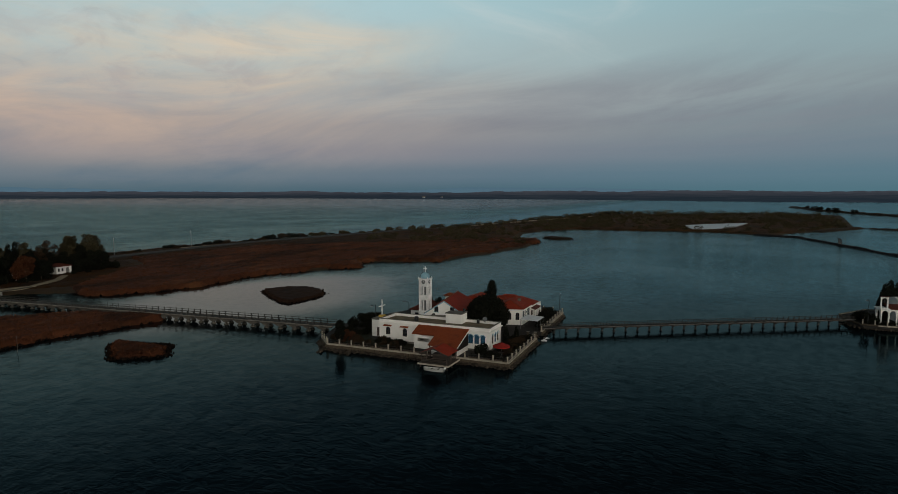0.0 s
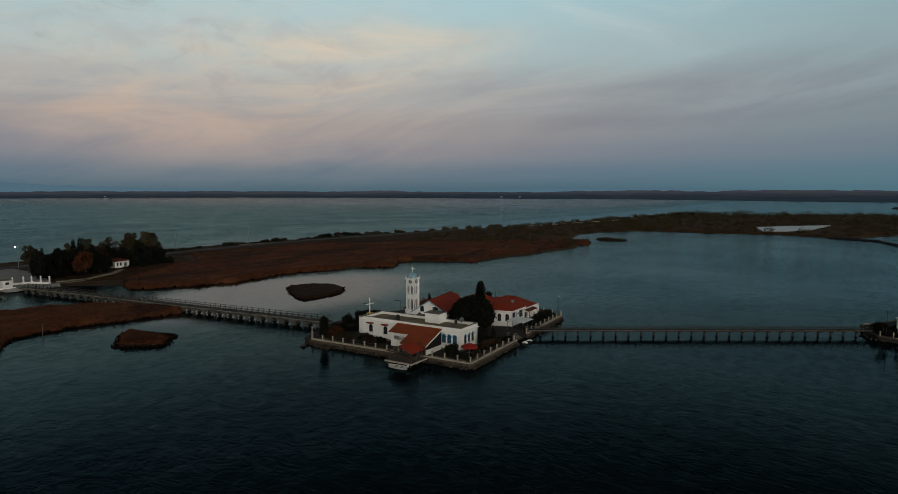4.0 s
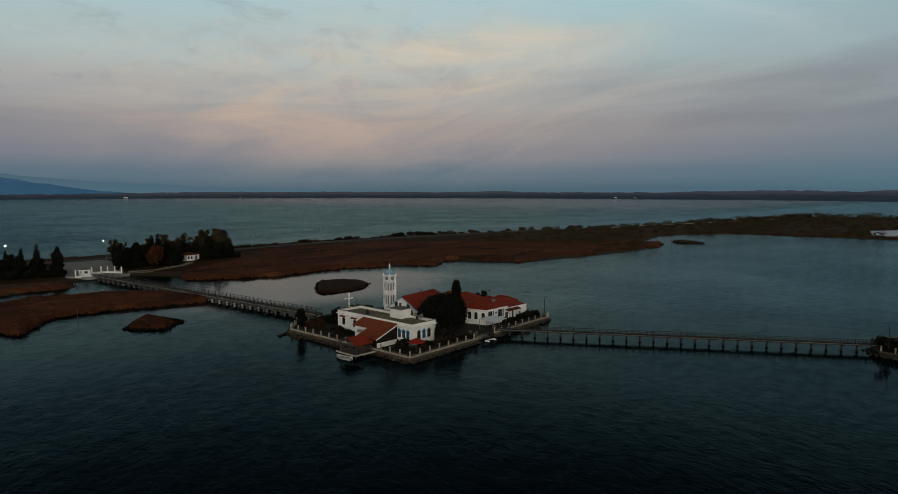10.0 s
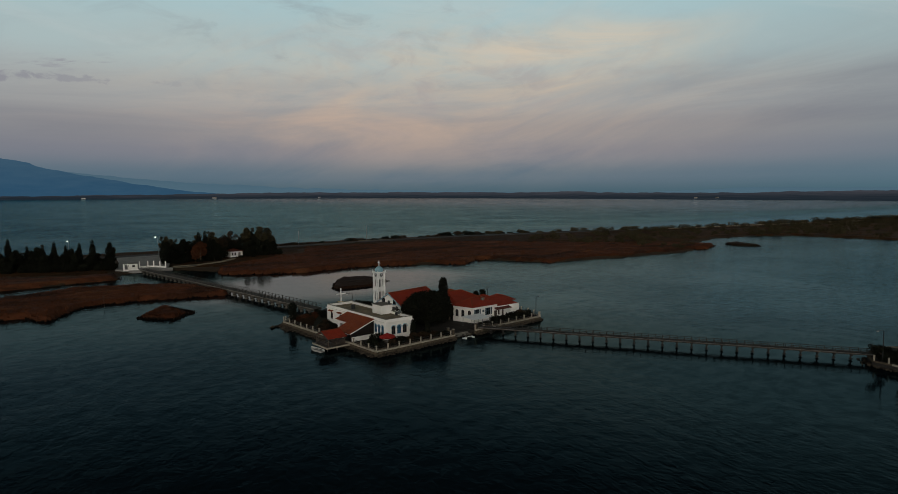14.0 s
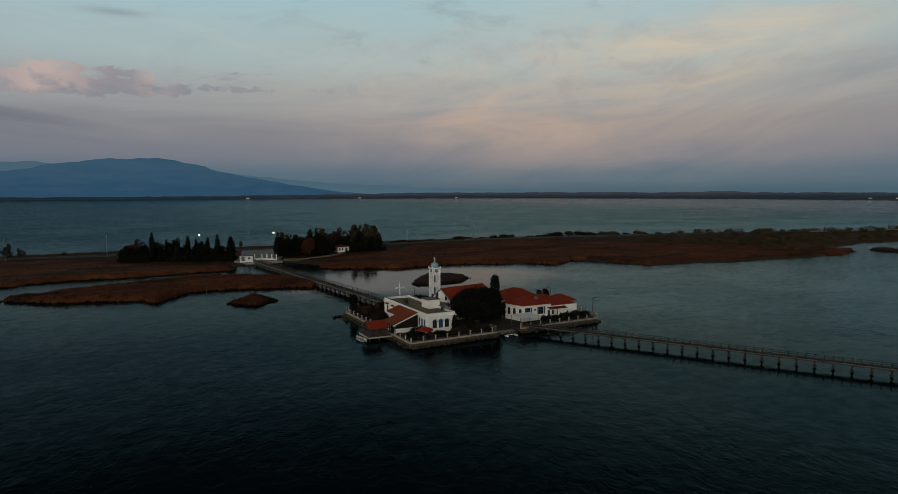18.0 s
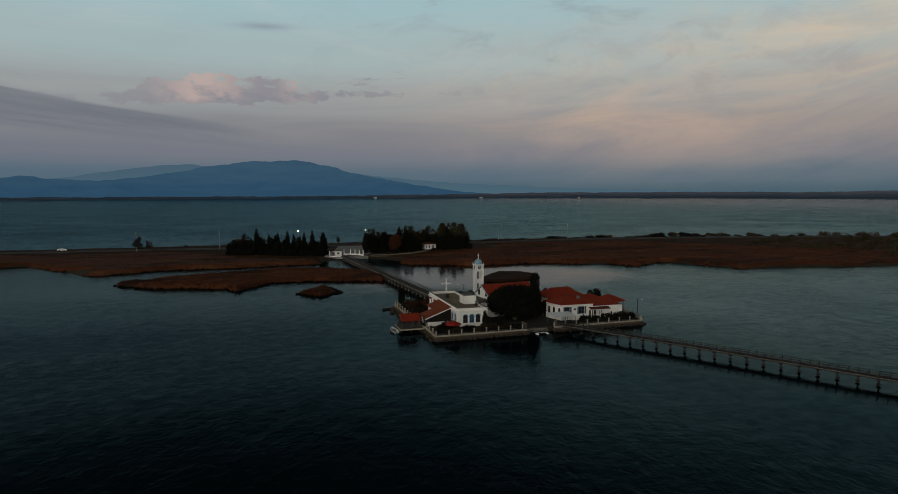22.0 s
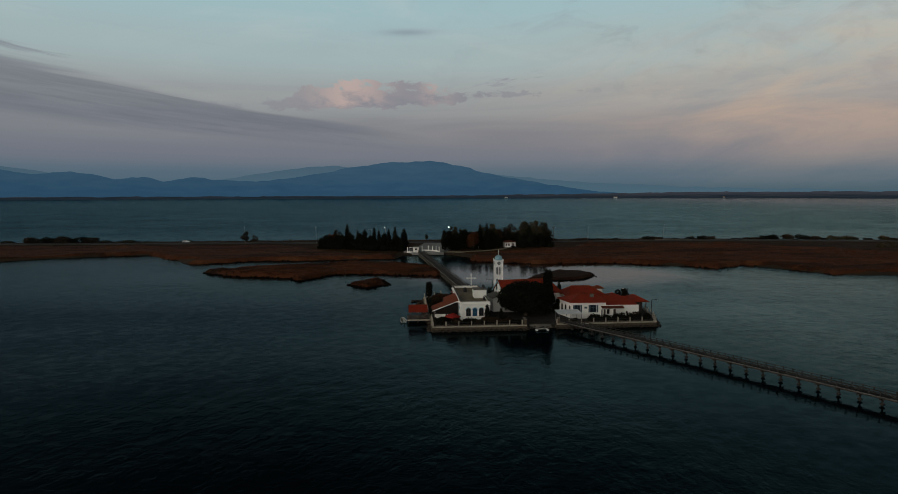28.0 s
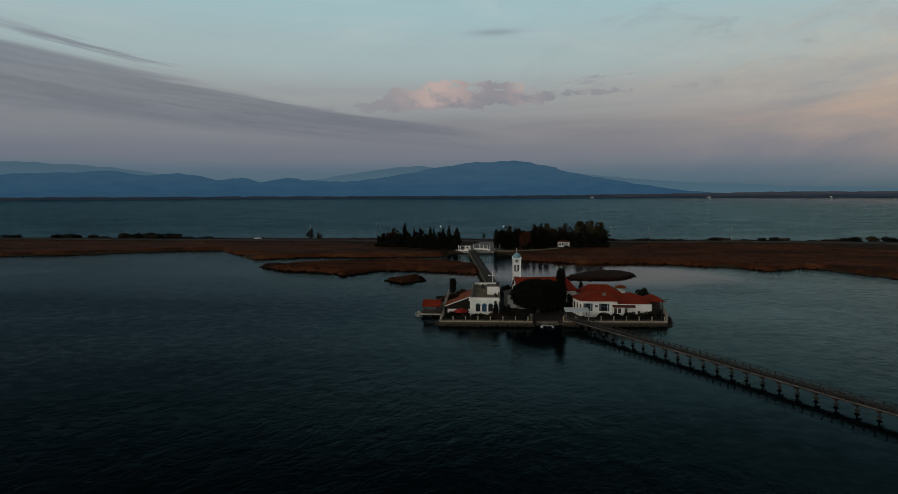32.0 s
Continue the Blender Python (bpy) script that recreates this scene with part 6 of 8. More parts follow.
# pale awning in front
awn = thing("awning", (34.0, 6.6, G), "pale grey-blue canvas awning on thin steel posts", "awning")
bm = bmesh.new()
slope(bm, [(28.6, 3.5, 3.05), (34.2, 3.5, 3.05), (34.2, 7.7, 3.25), (28.6, 7.7, 3.25)], 0.06)
part("canvas", bm, surface("awning_canvas", (0.72, 0.76, 0.77), (0.60, 0.64, 0.65), 0.8, 0.8, 20.0, 0.1, 0.01), awn)
for x in (28.9, 31.5, 34.0):
    for y, z in ((3.7, 3.05), (7.6, 3.23)):
        part("post", lathe(bmesh.new(), x, y, [(G, 0.05), (z, 0.05)], 8), STEEL, awn)

# ---- house north of the church
north = thing("north_house", (30, 32, G), "small white house with a blackened tiled roof", "house")
NX0, NX1, NY0, NY1 = 26.0, 34.4, 29.0, 34.6
part("wall", boxed(NX0, NX1, NY0, NY1, G, 3.9), PLASTER, north)
part("roof", hip(bmesh.new(), NX0, NX1, NY0, NY1, 3.9, 5.5), TILE_DARK, north)
part("chimney", eased(boxed(30.2, 30.8, 31.9, 32.5, 5.0, 6.2), 0.02), CONCRETE, north)
for y in (30.6, 33.0):
    w = part("window", boxed(NX0 - 0.06, NX0, y - 0.5, y + 0.5, 2.0, 3.3), DARK_TIMBER, north)
    part("pane", boxed(NX0 - 0.08, NX0 - 0.06, y - 0.4, y + 0.4, 2.1, 3.2), PANE, w)

# ---------------------------------------------------------------- trees and shrubs: kinds
def ragged_lobes(seed, n, low, top, wide, small):
    """A crown of many small lobes: broad in the middle, uneven at the top, with gaps."""
    g = np.random.default_rng(seed)
    out = [(0, 0, low + (top - low) * 0.40, wide * 0.55, wide * 0.55, (top - low) * 0.34)]
    for k in range(n):
        h_ = g.uniform(0.05, 1.0)
        reach_ = wide * (1.0 - 0.55 * abs(h_ - 0.45) * 1.6) * g.uniform(0.45, 1.0)
        a_, r_ = g.uniform(0, 2 * pi), small * g.uniform(0.6, 1.2)
        out.append((reach_ * cos(a_), reach_ * sin(a_), low + (top - low) * h_ * 0.92, r_, r_, r_ * g.uniform(0.75, 1.15)))
    return out


def cypress_lobes(h, r):
    return [(0, 0, h * 0.22, r * 0.75, r * 0.75, h * 0.2), (0, 0, h * 0.42, r, r, h * 0.27), (0.05, 0, h * 0.62, r * 0.9, r * 0.85, h * 0.25), (0, 0.05, h * 0.83, r * 0.5, r * 0.5, h * 0.18)]


cyp_a = Planter(tree_kind("cypress", "slim dark green cypress tree", "tree", cypress_lobes(10, 1.1), 2200, 0.26, LEAF_CYP, 8.0, 0.16, group="cypresses on the shore"))
cyp_b = Planter(tree_kind("cypress", "broad dark green cypress with a ragged outline", "tree", cypress_lobes(9, 1.6) + [(0.6, 0.3, 3.0, 0.9, 0.9, 1.6), (-0.6, -0.3, 4.2, 0.8, 0.8, 1.5)], 2600, 0.30, LEAF_CYP, 7.0, 0.2, group="cypresses on the shore"))
ever_a = Planter(tree_kind("pine_tree", "dark evergreen tree with a ragged rounded crown", "tree", ragged_lobes(3, 16, 1.0, 7.6, 2.9, 1.15),
                           3800, 0.34, LEAF_DARK, 4.5, 0.25, ((1.2, 0.4, 2.2, 4.4), (-1.1, 0.5, 2.4, 4.2), (0.2, -1.2, 2.0, 3.8)), "evergreens on the shore"))
olive_a = Planter(tree_kind("poplar_tree", "tall olive-brown tree with a thinning autumn crown", "tree", ragged_lobes(8, 22, 4.0, 14.2, 3.7, 1.25),
                            4600, 0.33, LEAF_OLIVE, 10.0, 0.28, ((1.8, 0.5, 4.5, 9.5), (-1.7, 0.8, 4.2, 9.2), (0.4, -1.5, 4.0, 8.0), (0.2, 1.2, 6.0, 10.5)), "autumn trees on the shore"))
olive_b = Planter(tree_kind("poplar_tree", "half-bare grey-brown tree with spreading limbs", "tree", ragged_lobes(21, 16, 3.4, 10.8, 3.4, 1.0),
                            2300, 0.28, LEAF_BROWN, 7.5, 0.24, ((2.2, 0.4, 3.2, 7.4), (-2.2, 0.6, 3.4, 8.0), (0.1, -1.7, 3.0, 6.2), (0.4, 1.4, 4.0, 8.0)), "autumn trees on the shore"))
rust_a = Planter(tree_kind("rust_tree", "round tree with rust-orange autumn leaves", "tree", ragged_lobes(5, 16, 1.8, 8.2, 3.0, 1.2), 4200, 0.30, LEAF_RUST, 5.0, 0.22,
                           ((1.3, 0.4, 2.4, 5.2), (-1.2, -0.4, 2.6, 5.0))))
bush_a = Planter(tree_kind("shrub", "low dark shrub of uneven outline", "shrub", [(0, 0, 0.9, 1.5, 1.3, 1.0), (1.0, 0.3, 0.8, 0.9, 0.9, 0.8), (-0.9, 0.2, 1.2, 0.8, 0.8, 0.9)], 650, 0.24, LEAF_DARK, 0.8, 0.07, group="shrubs along the shore road"))
bush_b = Planter(tree_kind("shrub", "low olive-brown scrub bush", "shrub", [(0, 0, 0.8, 1.7, 1.4, 0.9), (1.1, -0.4, 0.6, 1.0, 0.9, 0.6), (-1.2, 0.3, 0.7, 1.0, 1.0, 0.7)], 600, 0.24, LEAF_OLIVE, 0.7, 0.06, group="shrubs along the shore road"))
bush_c = Planter(tree_kind("shrub", "rounded brown thicket bush", "shrub", [(0, 0, 1.2, 1.6, 1.6, 1.3), (0.9, 0.8, 1.5, 0.9, 0.9, 1.0), (-0.8, -0.6, 1.0, 1.1, 1.0, 1.0)], 750, 0.25, LEAF_BROWN, 1.0, 0.08, group="shrubs along the shore road"))

# ---- planting on the island
big = tree_kind("plane_tree", "huge dense dark evergreen tree before the church", "tree",
                [(0, 0, 4.4, 5.6, 3.9, 3.2), (-3.4, 0.5, 4.2, 2.7, 2.6, 2.5), (3.3, 0.2, 4.6, 2.8, 2.7, 2.6), (0.8, -1.6, 3.4, 4.4, 2.6, 2.3), (-1.4, 0.8, 5.8, 2.9, 2.4, 1.8), (2.0, 0.8, 5.7, 2.7, 2.4, 1.9), (0, -0.5, 2.4, 5.4, 3.4, 1.5)],
                16000, 0.30, LEAF_DARK, 3.2, 0.45, ((2.8, 0.3, 1.6, 4.6), (-2.8, 0.5, 1.7, 4.4), (0.5, -1.8, 1.6, 3.8), (0.4, 1.6, 1.8, 5.0)))
big.location, big.scale = (23.0, 13.7, G), (1.12, 1.1, 1.06)
tall = tree_kind("cypress", "tall dense dark cypress beside the great evergreen tree", "tree",
                 [(0, 0, 2.2, 1.5, 1.5, 2.2), (0.1, 0, 4.4, 1.55, 1.5, 2.4), (0, 0.1, 6.4, 1.45, 1.4, 2.2), (0.05, 0, 8.2, 1.25, 1.25, 1.8), (0.3, 0.1, 9.4, 0.85, 0.85, 1.2), (-0.3, -0.1, 9.2, 0.85, 0.8, 1.2)], 4600, 0.24, LEAF_CYP, 9.0, 0.2)
tall.location, tall.scale = (28.6, 14.6, G), (0.92, 0.92, 1.05)
for x, y, s, sz, turn in ((15.6, 4.4, 0.52, 0.36, 10), (12.6, 5.7, 0.62, 0.42, 80), (31.8, 30.5, 0.6, 0.5, 140), (36.2, 34.0, 0.6, 0.55, 30)):
    cyp_a.at(x, y, G, s, turn, sz, label="small dark cypress in the monastery court")
clip = tree_kind("clipped_cypress", "dark clipped column of evergreen at the garden corner", "tree", [(0, 0, 3.4, 1.0, 1.0, 1.5), (0, 0, 2.2, 1.0, 1.0, 1.5), (0, 0, 4.2, 0.9, 0.9, 0.9)], 1800, 0.2, LEAF_CYP, 3.0, 0.14)
clip.location = (0.3, 37.8, G)
for x, y, s, p in ((4.6, 8.2, 1.0, bush_a), (2.4, 6.0, 0.8, bush_a), (9.5, 5.4, 0.6, bush_a), (5.5, 3.2, 0.7, bush_c), (16.5, 6.2, 0.7, bush_a), (18.8, 3.6, 0.6, bush_a), (1.6, 26.0, 0.7, bush_a), (4.8, 36.4, 0.5, bush_c),
                   (3.2, 41.0, 0.55, bush_c), (6.8, 43.0, 0.5, bush_a), (10.0, 40.5, 0.6, bush_a), (15.6, 44.5, 1.1, bush_a), (19.4, 42.6, 1.3, bush_a), (22.0, 44.0, 1.2, bush_a),
                   (37.2, 5.2, 0.7, bush_a), (40.6, 5.6, 0.8, bush_a), (43.6, 6.4, 0.9, bush_a), (46.0, 6.0, 0.8, bush_a), (47.9, 7.4, 0.7, bush_c), (32.6, 4.3, 0.6, bush_a), (50.6, 6.6, 0.8, bush_a)):
    p.at(x, y, G - 0.05, s, x * 37 % 360, label="dark garden shrub in the monastery court")
ever_a.at(31.4, 15.4, G, 0.55, 40, 0.5, label="low dark evergreen beside the tall cypress")
for x, y, s, p in ((40.4, 33.0, 0.5, ever_a), (50.6, 24.7, 0.60, ever_a)):
    p.at(x, y, G, s, x * 23 % 360, label="dark evergreen tree behind the monastery roofs")


def hedge(pts, w, h, label):
    ob = thing("hedge", (*pts[0], G), label, "hedge", "clipped hedges on the island")
    q = []
    for x, y, hd in along(pts, 0.11):
        for _ in range(3):
            q.append((x + rng.normal(0, w * 0.33), y + rng.normal(0, w * 0.33), G + rng.uniform(0.05, h) ** 1.0))
    v, f = leaves(np.array(q), 0.16)
    v = v - np.array([*pts[0], G])
    c_ = new("foliage", mesh_from("foliage", v.tolist(), f.tolist(), LEAF_DARK))
    c_.parent = ob
    part("stem_row", beam(bmesh.new(), (*pts[0], G + 0.2), (*pts[-1], G + 0.2), w * 0.5, 0.4), TRUNK, ob)


hedge([(0.9, 1.9), (20.0, 2.5)], 0.8, 1.0, "low dark hedge along the front quay")
hedge([(0.8, 2.4), (0.8, 9.2)], 0.7, 0.9, "low dark hedge along the west quay")
hedge([(31.0, 3.4), (49.6, 3.9)], 0.9, 1.1, "low dark hedge before the monks' house")
hedge([(0.3, 17.6), (0.0, 39.0)], 0.6, 0.6, "low dark hedge along the garden quay")
tagged(part("lawn", prism(bmesh.new(), [(0.7, 22.8), (6.2, 22.8), (6.2, 33), (9.0, 36.2), (13.0, 37.0), (13.4, 45), (4.6, 43.6), (0.2, 39.6)], 0.3, G + 0.03), surface("dark_lawn", (0.014, 0.017, 0.009), (0.026, 0.025, 0.013), 0.5, 0.95, 6.0, 0.6, 0.05)), "dark mown lawn beside the guest house", "lawn", kind="structure")
tagged(part("flower_bed", prism(bmesh.new(), [(0.5, 1.6), (20, 2.1), (20, 4.4), (0.5, 5.6)], 0.3, G + 0.035), surface("dark_soil", (0.03, 0.024, 0.018), (0.05, 0.038, 0.026), 0.6, 0.95, 5.0, 0.6, 0.05)), "dark planted bed along the front quay", "flower bed", kind="structure")

# thick low planting in the front garden and before the monks' house
for k in range(26):
    x, y = rng.uniform(1.5, 19.5), rng.uniform(2.6, 5.8)
    if hypot(x - 4.6, y - 3.9) > 1.9:
        (bush_a, bush_c)[k % 2].at(x, y, G - 0.1, rng.uniform(0.42, 0.75), rng.uniform(0, 360), label="dark garden shrub in the front bed")
for k in range(22):
    bush_a.at(rng.uniform(36.2, 49.5), rng.uniform(4.6, 6.8), G - 0.1, rng.uniform(0.5, 0.85), rng.uniform(0, 360), label="dark shrub before the monks' house")
for k in range(16):
    bush_a.at(rng.uniform(14.5, 26), rng.uniform(37, 46), G - 0.1, rng.uniform(0.6, 1.0), rng.uniform(0, 360), label="dark shrub in the rear garden")
bush_d = Planter(tree_kind("shrub", "rust-brown garden shrub beside the lawn", "shrub", [(0, 0, 0.8, 1.3, 1.2, 0.9), (0.8, 0.4, 0.9, 0.9, 0.8, 0.7)], 620, 0.2, LEAF_RUST, 0.7, 0.06, group="rust shrubs in the garden"))
for x, y, s_ in ((2.2, 38.6, 0.7), (3.8, 39.4, 0.8), (5.2, 40.4, 0.75), (6.8, 39.2, 0.7), (3.2, 36.8, 0.6), (8.2, 41.6, 0.7)):
    bush_d.at(x, y, G - 0.05, s_, x * 51 % 360)
for k in range(20):
    bush_a.at(rng.uniform(6.5, 14.5), rng.uniform(37, 45), G - 0.1, rng.uniform(0.35, 0.62), rng.uniform(0, 360), label="dark shrub beside the bridge end")
for k in range(14):
    bush_a.at(rng.uniform(4.4, 5.9), rng.uniform(23.5, 33), G - 0.1, rng.uniform(0.35, 0.6), rng.uniform(0, 360), label="dark shrub at the foot of the guest house")
for k in range(12):
    bush_c.at(rng.uniform(1.2, 5.6), rng.uniform(24, 39), G - 0.1, rng.uniform(0.35, 0.6), rng.uniform(0, 360), label="low brown shrub on the garden lawn")

# red parasol with table
par = thing("parasol", (4.6, 3.9, G), "faded red octagonal parasol over a table", "parasol")
bm = bmesh.new()
n8 = 8
tip = bm.verts.new((0, 0, 2.75))
rim = [bm.verts.new((1.75 * cos(2 * pi * k / n8), 1.75 * sin(2 * pi * k / n8), 2.05)) for k in range(n8)]
val = [bm.verts.new((v.co.x, v.co.y, 1.85)) for v in rim]
for k in range(n8):
    bm.faces.new((tip, rim[k], rim[(k + 1) % n8]))
    bm.faces.new((rim[k], val[k], val[(k + 1) % n8], rim[(k + 1) % n8]))
part("canopy", bm, RED_CLOTH, par, local=True)
part("pole", lathe(bmesh.new(), 0, 0, [(0.05, 0.03), (2.85, 0.03)], 8), STEEL, par, local=True)
part("base", lathe(bmesh.new(), 0, 0, [(0, 0.35), (0.08, 0.3)], 12), CONCRETE, par, local=True)
for k in range(n8):
    part("rib", beam(bmesh.new(), (0, 0, 2.7), (1.7 * cos(2 * pi * k / n8), 1.7 * sin(2 * pi * k / n8), 2.03), 0.03, 0.03), DARK_METAL, par, local=True)
tb = thing("table", (4.6, 4.0, G + 0.035), "dark round table under the parasol", "table")
part("tabletop", lathe(bmesh.new(), 0, 0.0, [(0.70, 0.55), (0.74, 0.55)], 16), DARK_TIMBER, tb, local=True)
for k in range(4):
    part("leg", boxed(0.35 * cos(k * 1.57) - 0.03, 0.35 * cos(k * 1.57) + 0.03, 0.35 * sin(k * 1.57) - 0.03, 0.35 * sin(k * 1.57) + 0.03, 0, 0.70), DARK_METAL, tb, local=True)


# ---- lamp posts
def street_lamp(x, y, z, h, arm, turn, label, lit=False, mat=None):
    ob = thing("street_lamp", (x, y, z), label, "lamp", turn=turn)
    part("pole", lathe(bmesh.new(), 0, 0, [(0, 0.13), (0.4, 0.10), (h - 0.3, 0.075), (h, 0.06)], 8), mat or STEEL, ob, local=True)
    bm = bmesh.new()
    pts = [(0, 0, h - 0.1), (arm * 0.35, 0, h + 0.12), (arm, 0, h + 0.05)]
    for a, b in zip(pts, pts[1:]):
        beam(bm, a, b, 0.07, 0.07)
    part("arm", bm, mat or STEEL, ob, local=True)
    head = part("lamp_head", eased(boxed(arm - 0.12, arm + 0.5, -0.14, 0.14, h - 0.02, h + 0.12), 0.03), mat or STEEL, ob, local=True)
    part("lamp_glass", boxed(arm, arm + 0.45, -0.11, 0.11, h - 0.07, h - 0.021) if not lit else lathe(bmesh.new(), arm + 0.25, 0, [(h - 0.42, 0.12), (h - 0.28, 0.28), (h - 0.12, 0.28), (h - 0.03, 0.14)], 12), LIT if lit else WHITE, head, "glowing lamp glass" if lit else "", local=True)
    return ob


street_lamp(50.3, 3.7, G, 5.1, 1.1, 10, "dark steel lamp post at the corner of the quay", mat=DARK_METAL)
street_lamp(51.4, 22.4, G, 5.0, 1.2, 200, "dark steel lamp post behind the monks' house", mat=DARK_METAL)
street_lamp(18.5, 40.0, G, 5.0, 1.2, 170, "dark steel lamp post at the bridge end of the island", mat=DARK_METAL)
street_lamp(22.0, 33.0, G, 5.6, 1.0, 100, "dark steel lamp post behind the church", mat=DARK_METAL)
street_lamp(-18.5, 216.4, 1.2, 10.6, 1.0, 250, "tall street lamp by the road, already lit", True)
street_lamp(18.5, 215.6, 1.2, 10.6, 1.0, 200, "tall street lamp by the forecourt, already lit", True)


# ---- bridges
def bridge(name, a, b, z, width, bay, start, mats, label, style):
    a, b = Vector((*a, 0)), Vector((*b, 0))
    d = (b - a).normalized()
    nrm = Vector((-d.y, d.x, 0))
    length = (b - a).length
    turn = math.degrees(atan2(d.y, d.x))
    ob = thing(name, tuple(a), label, "bridge")
    deck_mat, pier_mat, rail_mat = mats
    inv = pose(0, 0, 0, 0, 0, turn)

    def put(nm, bm, mat, lab=""):
        bmesh.ops.transform(bm, matrix=inv, verts=bm.verts)
        return part(nm, bm, mat, ob, lab, local=True)

    w = width / 2
    n = int((length - start) / bay)
    bm = bmesh.new()
    box(bm, 0, length, -w, w, z - 0.16, z)
    put("deck", bm, deck_mat)
    for s in (-1, 1):
        bm = bmesh.new()
        box(bm, 0, length, s * (w - 0.3) - 0.12, s * (w - 0.3) + 0.12, z - (0.5 if style == "stone" else 0.30), z - 0.165)
        put("girder", bm, pier_mat)
        bm = bmesh.new()
        box(bm, 0, length, s * (w + 0.02) - 0.05, s * (w + 0.02) + 0.05, z - (0.18 if style == "stone" else 0.02), z + 0.06)
        put("kerb", bm, CONCRETE if style == "stone" else PALE_EDGE, "pale edge board")
        top = 1.1 if style == "stone" else 0.72
        for zz in ((0.55, top - 0.06) if style == "stone" else (0.36, top)):
            bm = bmesh.new()
            box(bm, 0, length, s * (w - 0.1) - 0.04, s * (w - 0.1) + 0.04, z + zz - 0.04, z + zz + 0.04)
            put("rail", bm, rail_mat)
    # piers: built once and shared
    bm = bmesh.new()
    if style == "stone":
        for s in (-1, 1):
            lathe(bm, 0, s * (w - 0.45), [(-3, 0.62), (0.05, 0.62), (0.28, 0.55), (0.40, 0.36), (z - 0.90, 0.34)], 10)
        box(bm, -0.52, 0.52, -w + 0.05, w - 0.05, z - 1.0, z - 0.50)
        # haunches rounded towards the spans
        for s in (-1, 1):
            prof = [(0.52, z - 1.0), (0.85, z - 0.82), (1.2, z - 0.62), (1.42, z - 0.5), (0.52, z - 0.5)]
            a_ = [bm.verts.new((s * u, -w + 0.1, q)) for u, q in prof]
            b_ = [bm.verts.new((s * u, w - 0.1, q)) for u, q in prof]
            fs = [bm.faces.new(a_), bm.faces.new(b_[::-1])] + [bm.faces.new((a_[k], b_[k], b_[k + 1], a_[k + 1])) for k in range(3)]
            bmesh.ops.recalc_face_normals(bm, faces=fs)
    else:
        lathe(bm, 0, 0, [(-3, 0.18), (z - 0.75, 0.14), (z - 0.5, 0.28), (z - 0.38, 0.32)], 10)
        lathe(bm, 0, 0, [(0.08, 0.18), (0.22, 0.36), (0.34, 0.37), (0.44, 0.15)], 10)
        box(bm, -0.20, 0.20, -w + 0.1, w - 0.1, z - 0.56, z - 0.37)
    bmesh.ops.transform(bm, matrix=inv, verts=bm.verts)
    pier_me = bpy.data.meshes.new("pier")
    bm.to_mesh(pier_me)
    bm.free()
    pier_me.materials.append(pier_mat)
    bm = bmesh.new()
    box(bm, -0.07, 0.07, -0.07, 0.07, 0, 1.16 if style == "stone" else 0.82)
    bmesh.ops.transform(bm, matrix=inv, verts=bm.verts)
    rp_me = bpy.data.meshes.new("rail_post")
    bm.to_mesh(rp_me)
    bm.free()
    rp_me.materials.append(rail_mat)
    for k in range(n + 1):
        q = d * (start + k * bay)
        if k < n or length - start - k * bay > 1.0:
            share("pier", pier_me, ob, (q.x, q.y, 0))
        for s in (-1, 1):
            for half in (0, 0.5):
                if k == n and half:
                    continue
                p = q + d * bay * half + nrm * s * (w - 0.1)
                share("rail_post", rp_me, ob, (p.x, p.y, z))
    if style == "timber":
        pl = eased(boxed(-0.09, 0.09, -w, w, 0, 0.05), 0.012)
        bmesh.ops.transform(pl, matrix=inv, verts=pl.verts)
        pl_me = bpy.data.meshes.new("plank")
        pl.to_mesh(pl_me)
        pl.free()
        pl_me.materials.append(PLANK)
        for k in range(int(length / 0.25)):
            q = d * (k * 0.25 + 0.12)
            share("plank", pl_me, ob, (q.x, q.y, z + 0.002))
    return ob


PALE_EDGE = surface("bleached_edge_board", (0.16, 0.163, 0.16), (0.10, 0.102, 0.10), 0.8, 0.85, 14.0, 0.3, 0.01)
PIER = surface("stained_pier_concrete", (0.085, 0.078, 0.066), (0.045, 0.041, 0.035), 0.5, 0.9, 10.0, 0.35, 0.02, stain=0.5)
WET_TIMBER = surface("wet_timber", (0.042, 0.040, 0.036), (0.022, 0.021, 0.019), 0.8, 0.82, 14.0, 0.4, 0.02)
PLANK = surface("walkway_plank", (0.042, 0.040, 0.035), (0.024, 0.023, 0.020), 0.8, 0.85, 14.0, 0.4, 0.01, per_object=0.35)
bridge("long_footbridge", (12.3, 47.4), (0.4, 171.6), 1.65, 2.7, 3.83, 2.62, (DECK, PIER, WET_TIMBER), "long concrete footbridge on piers from island to shore", "stone")
bridge("timber_footbridge", (29.55, 2.75), (69.8, -64.1), 1.54, 1.8, 2.868, 2.83, (DARK_TIMBER, WET_TIMBER, WET_TIMBER), "weathered timber footbridge on posts between the islands", "timber")
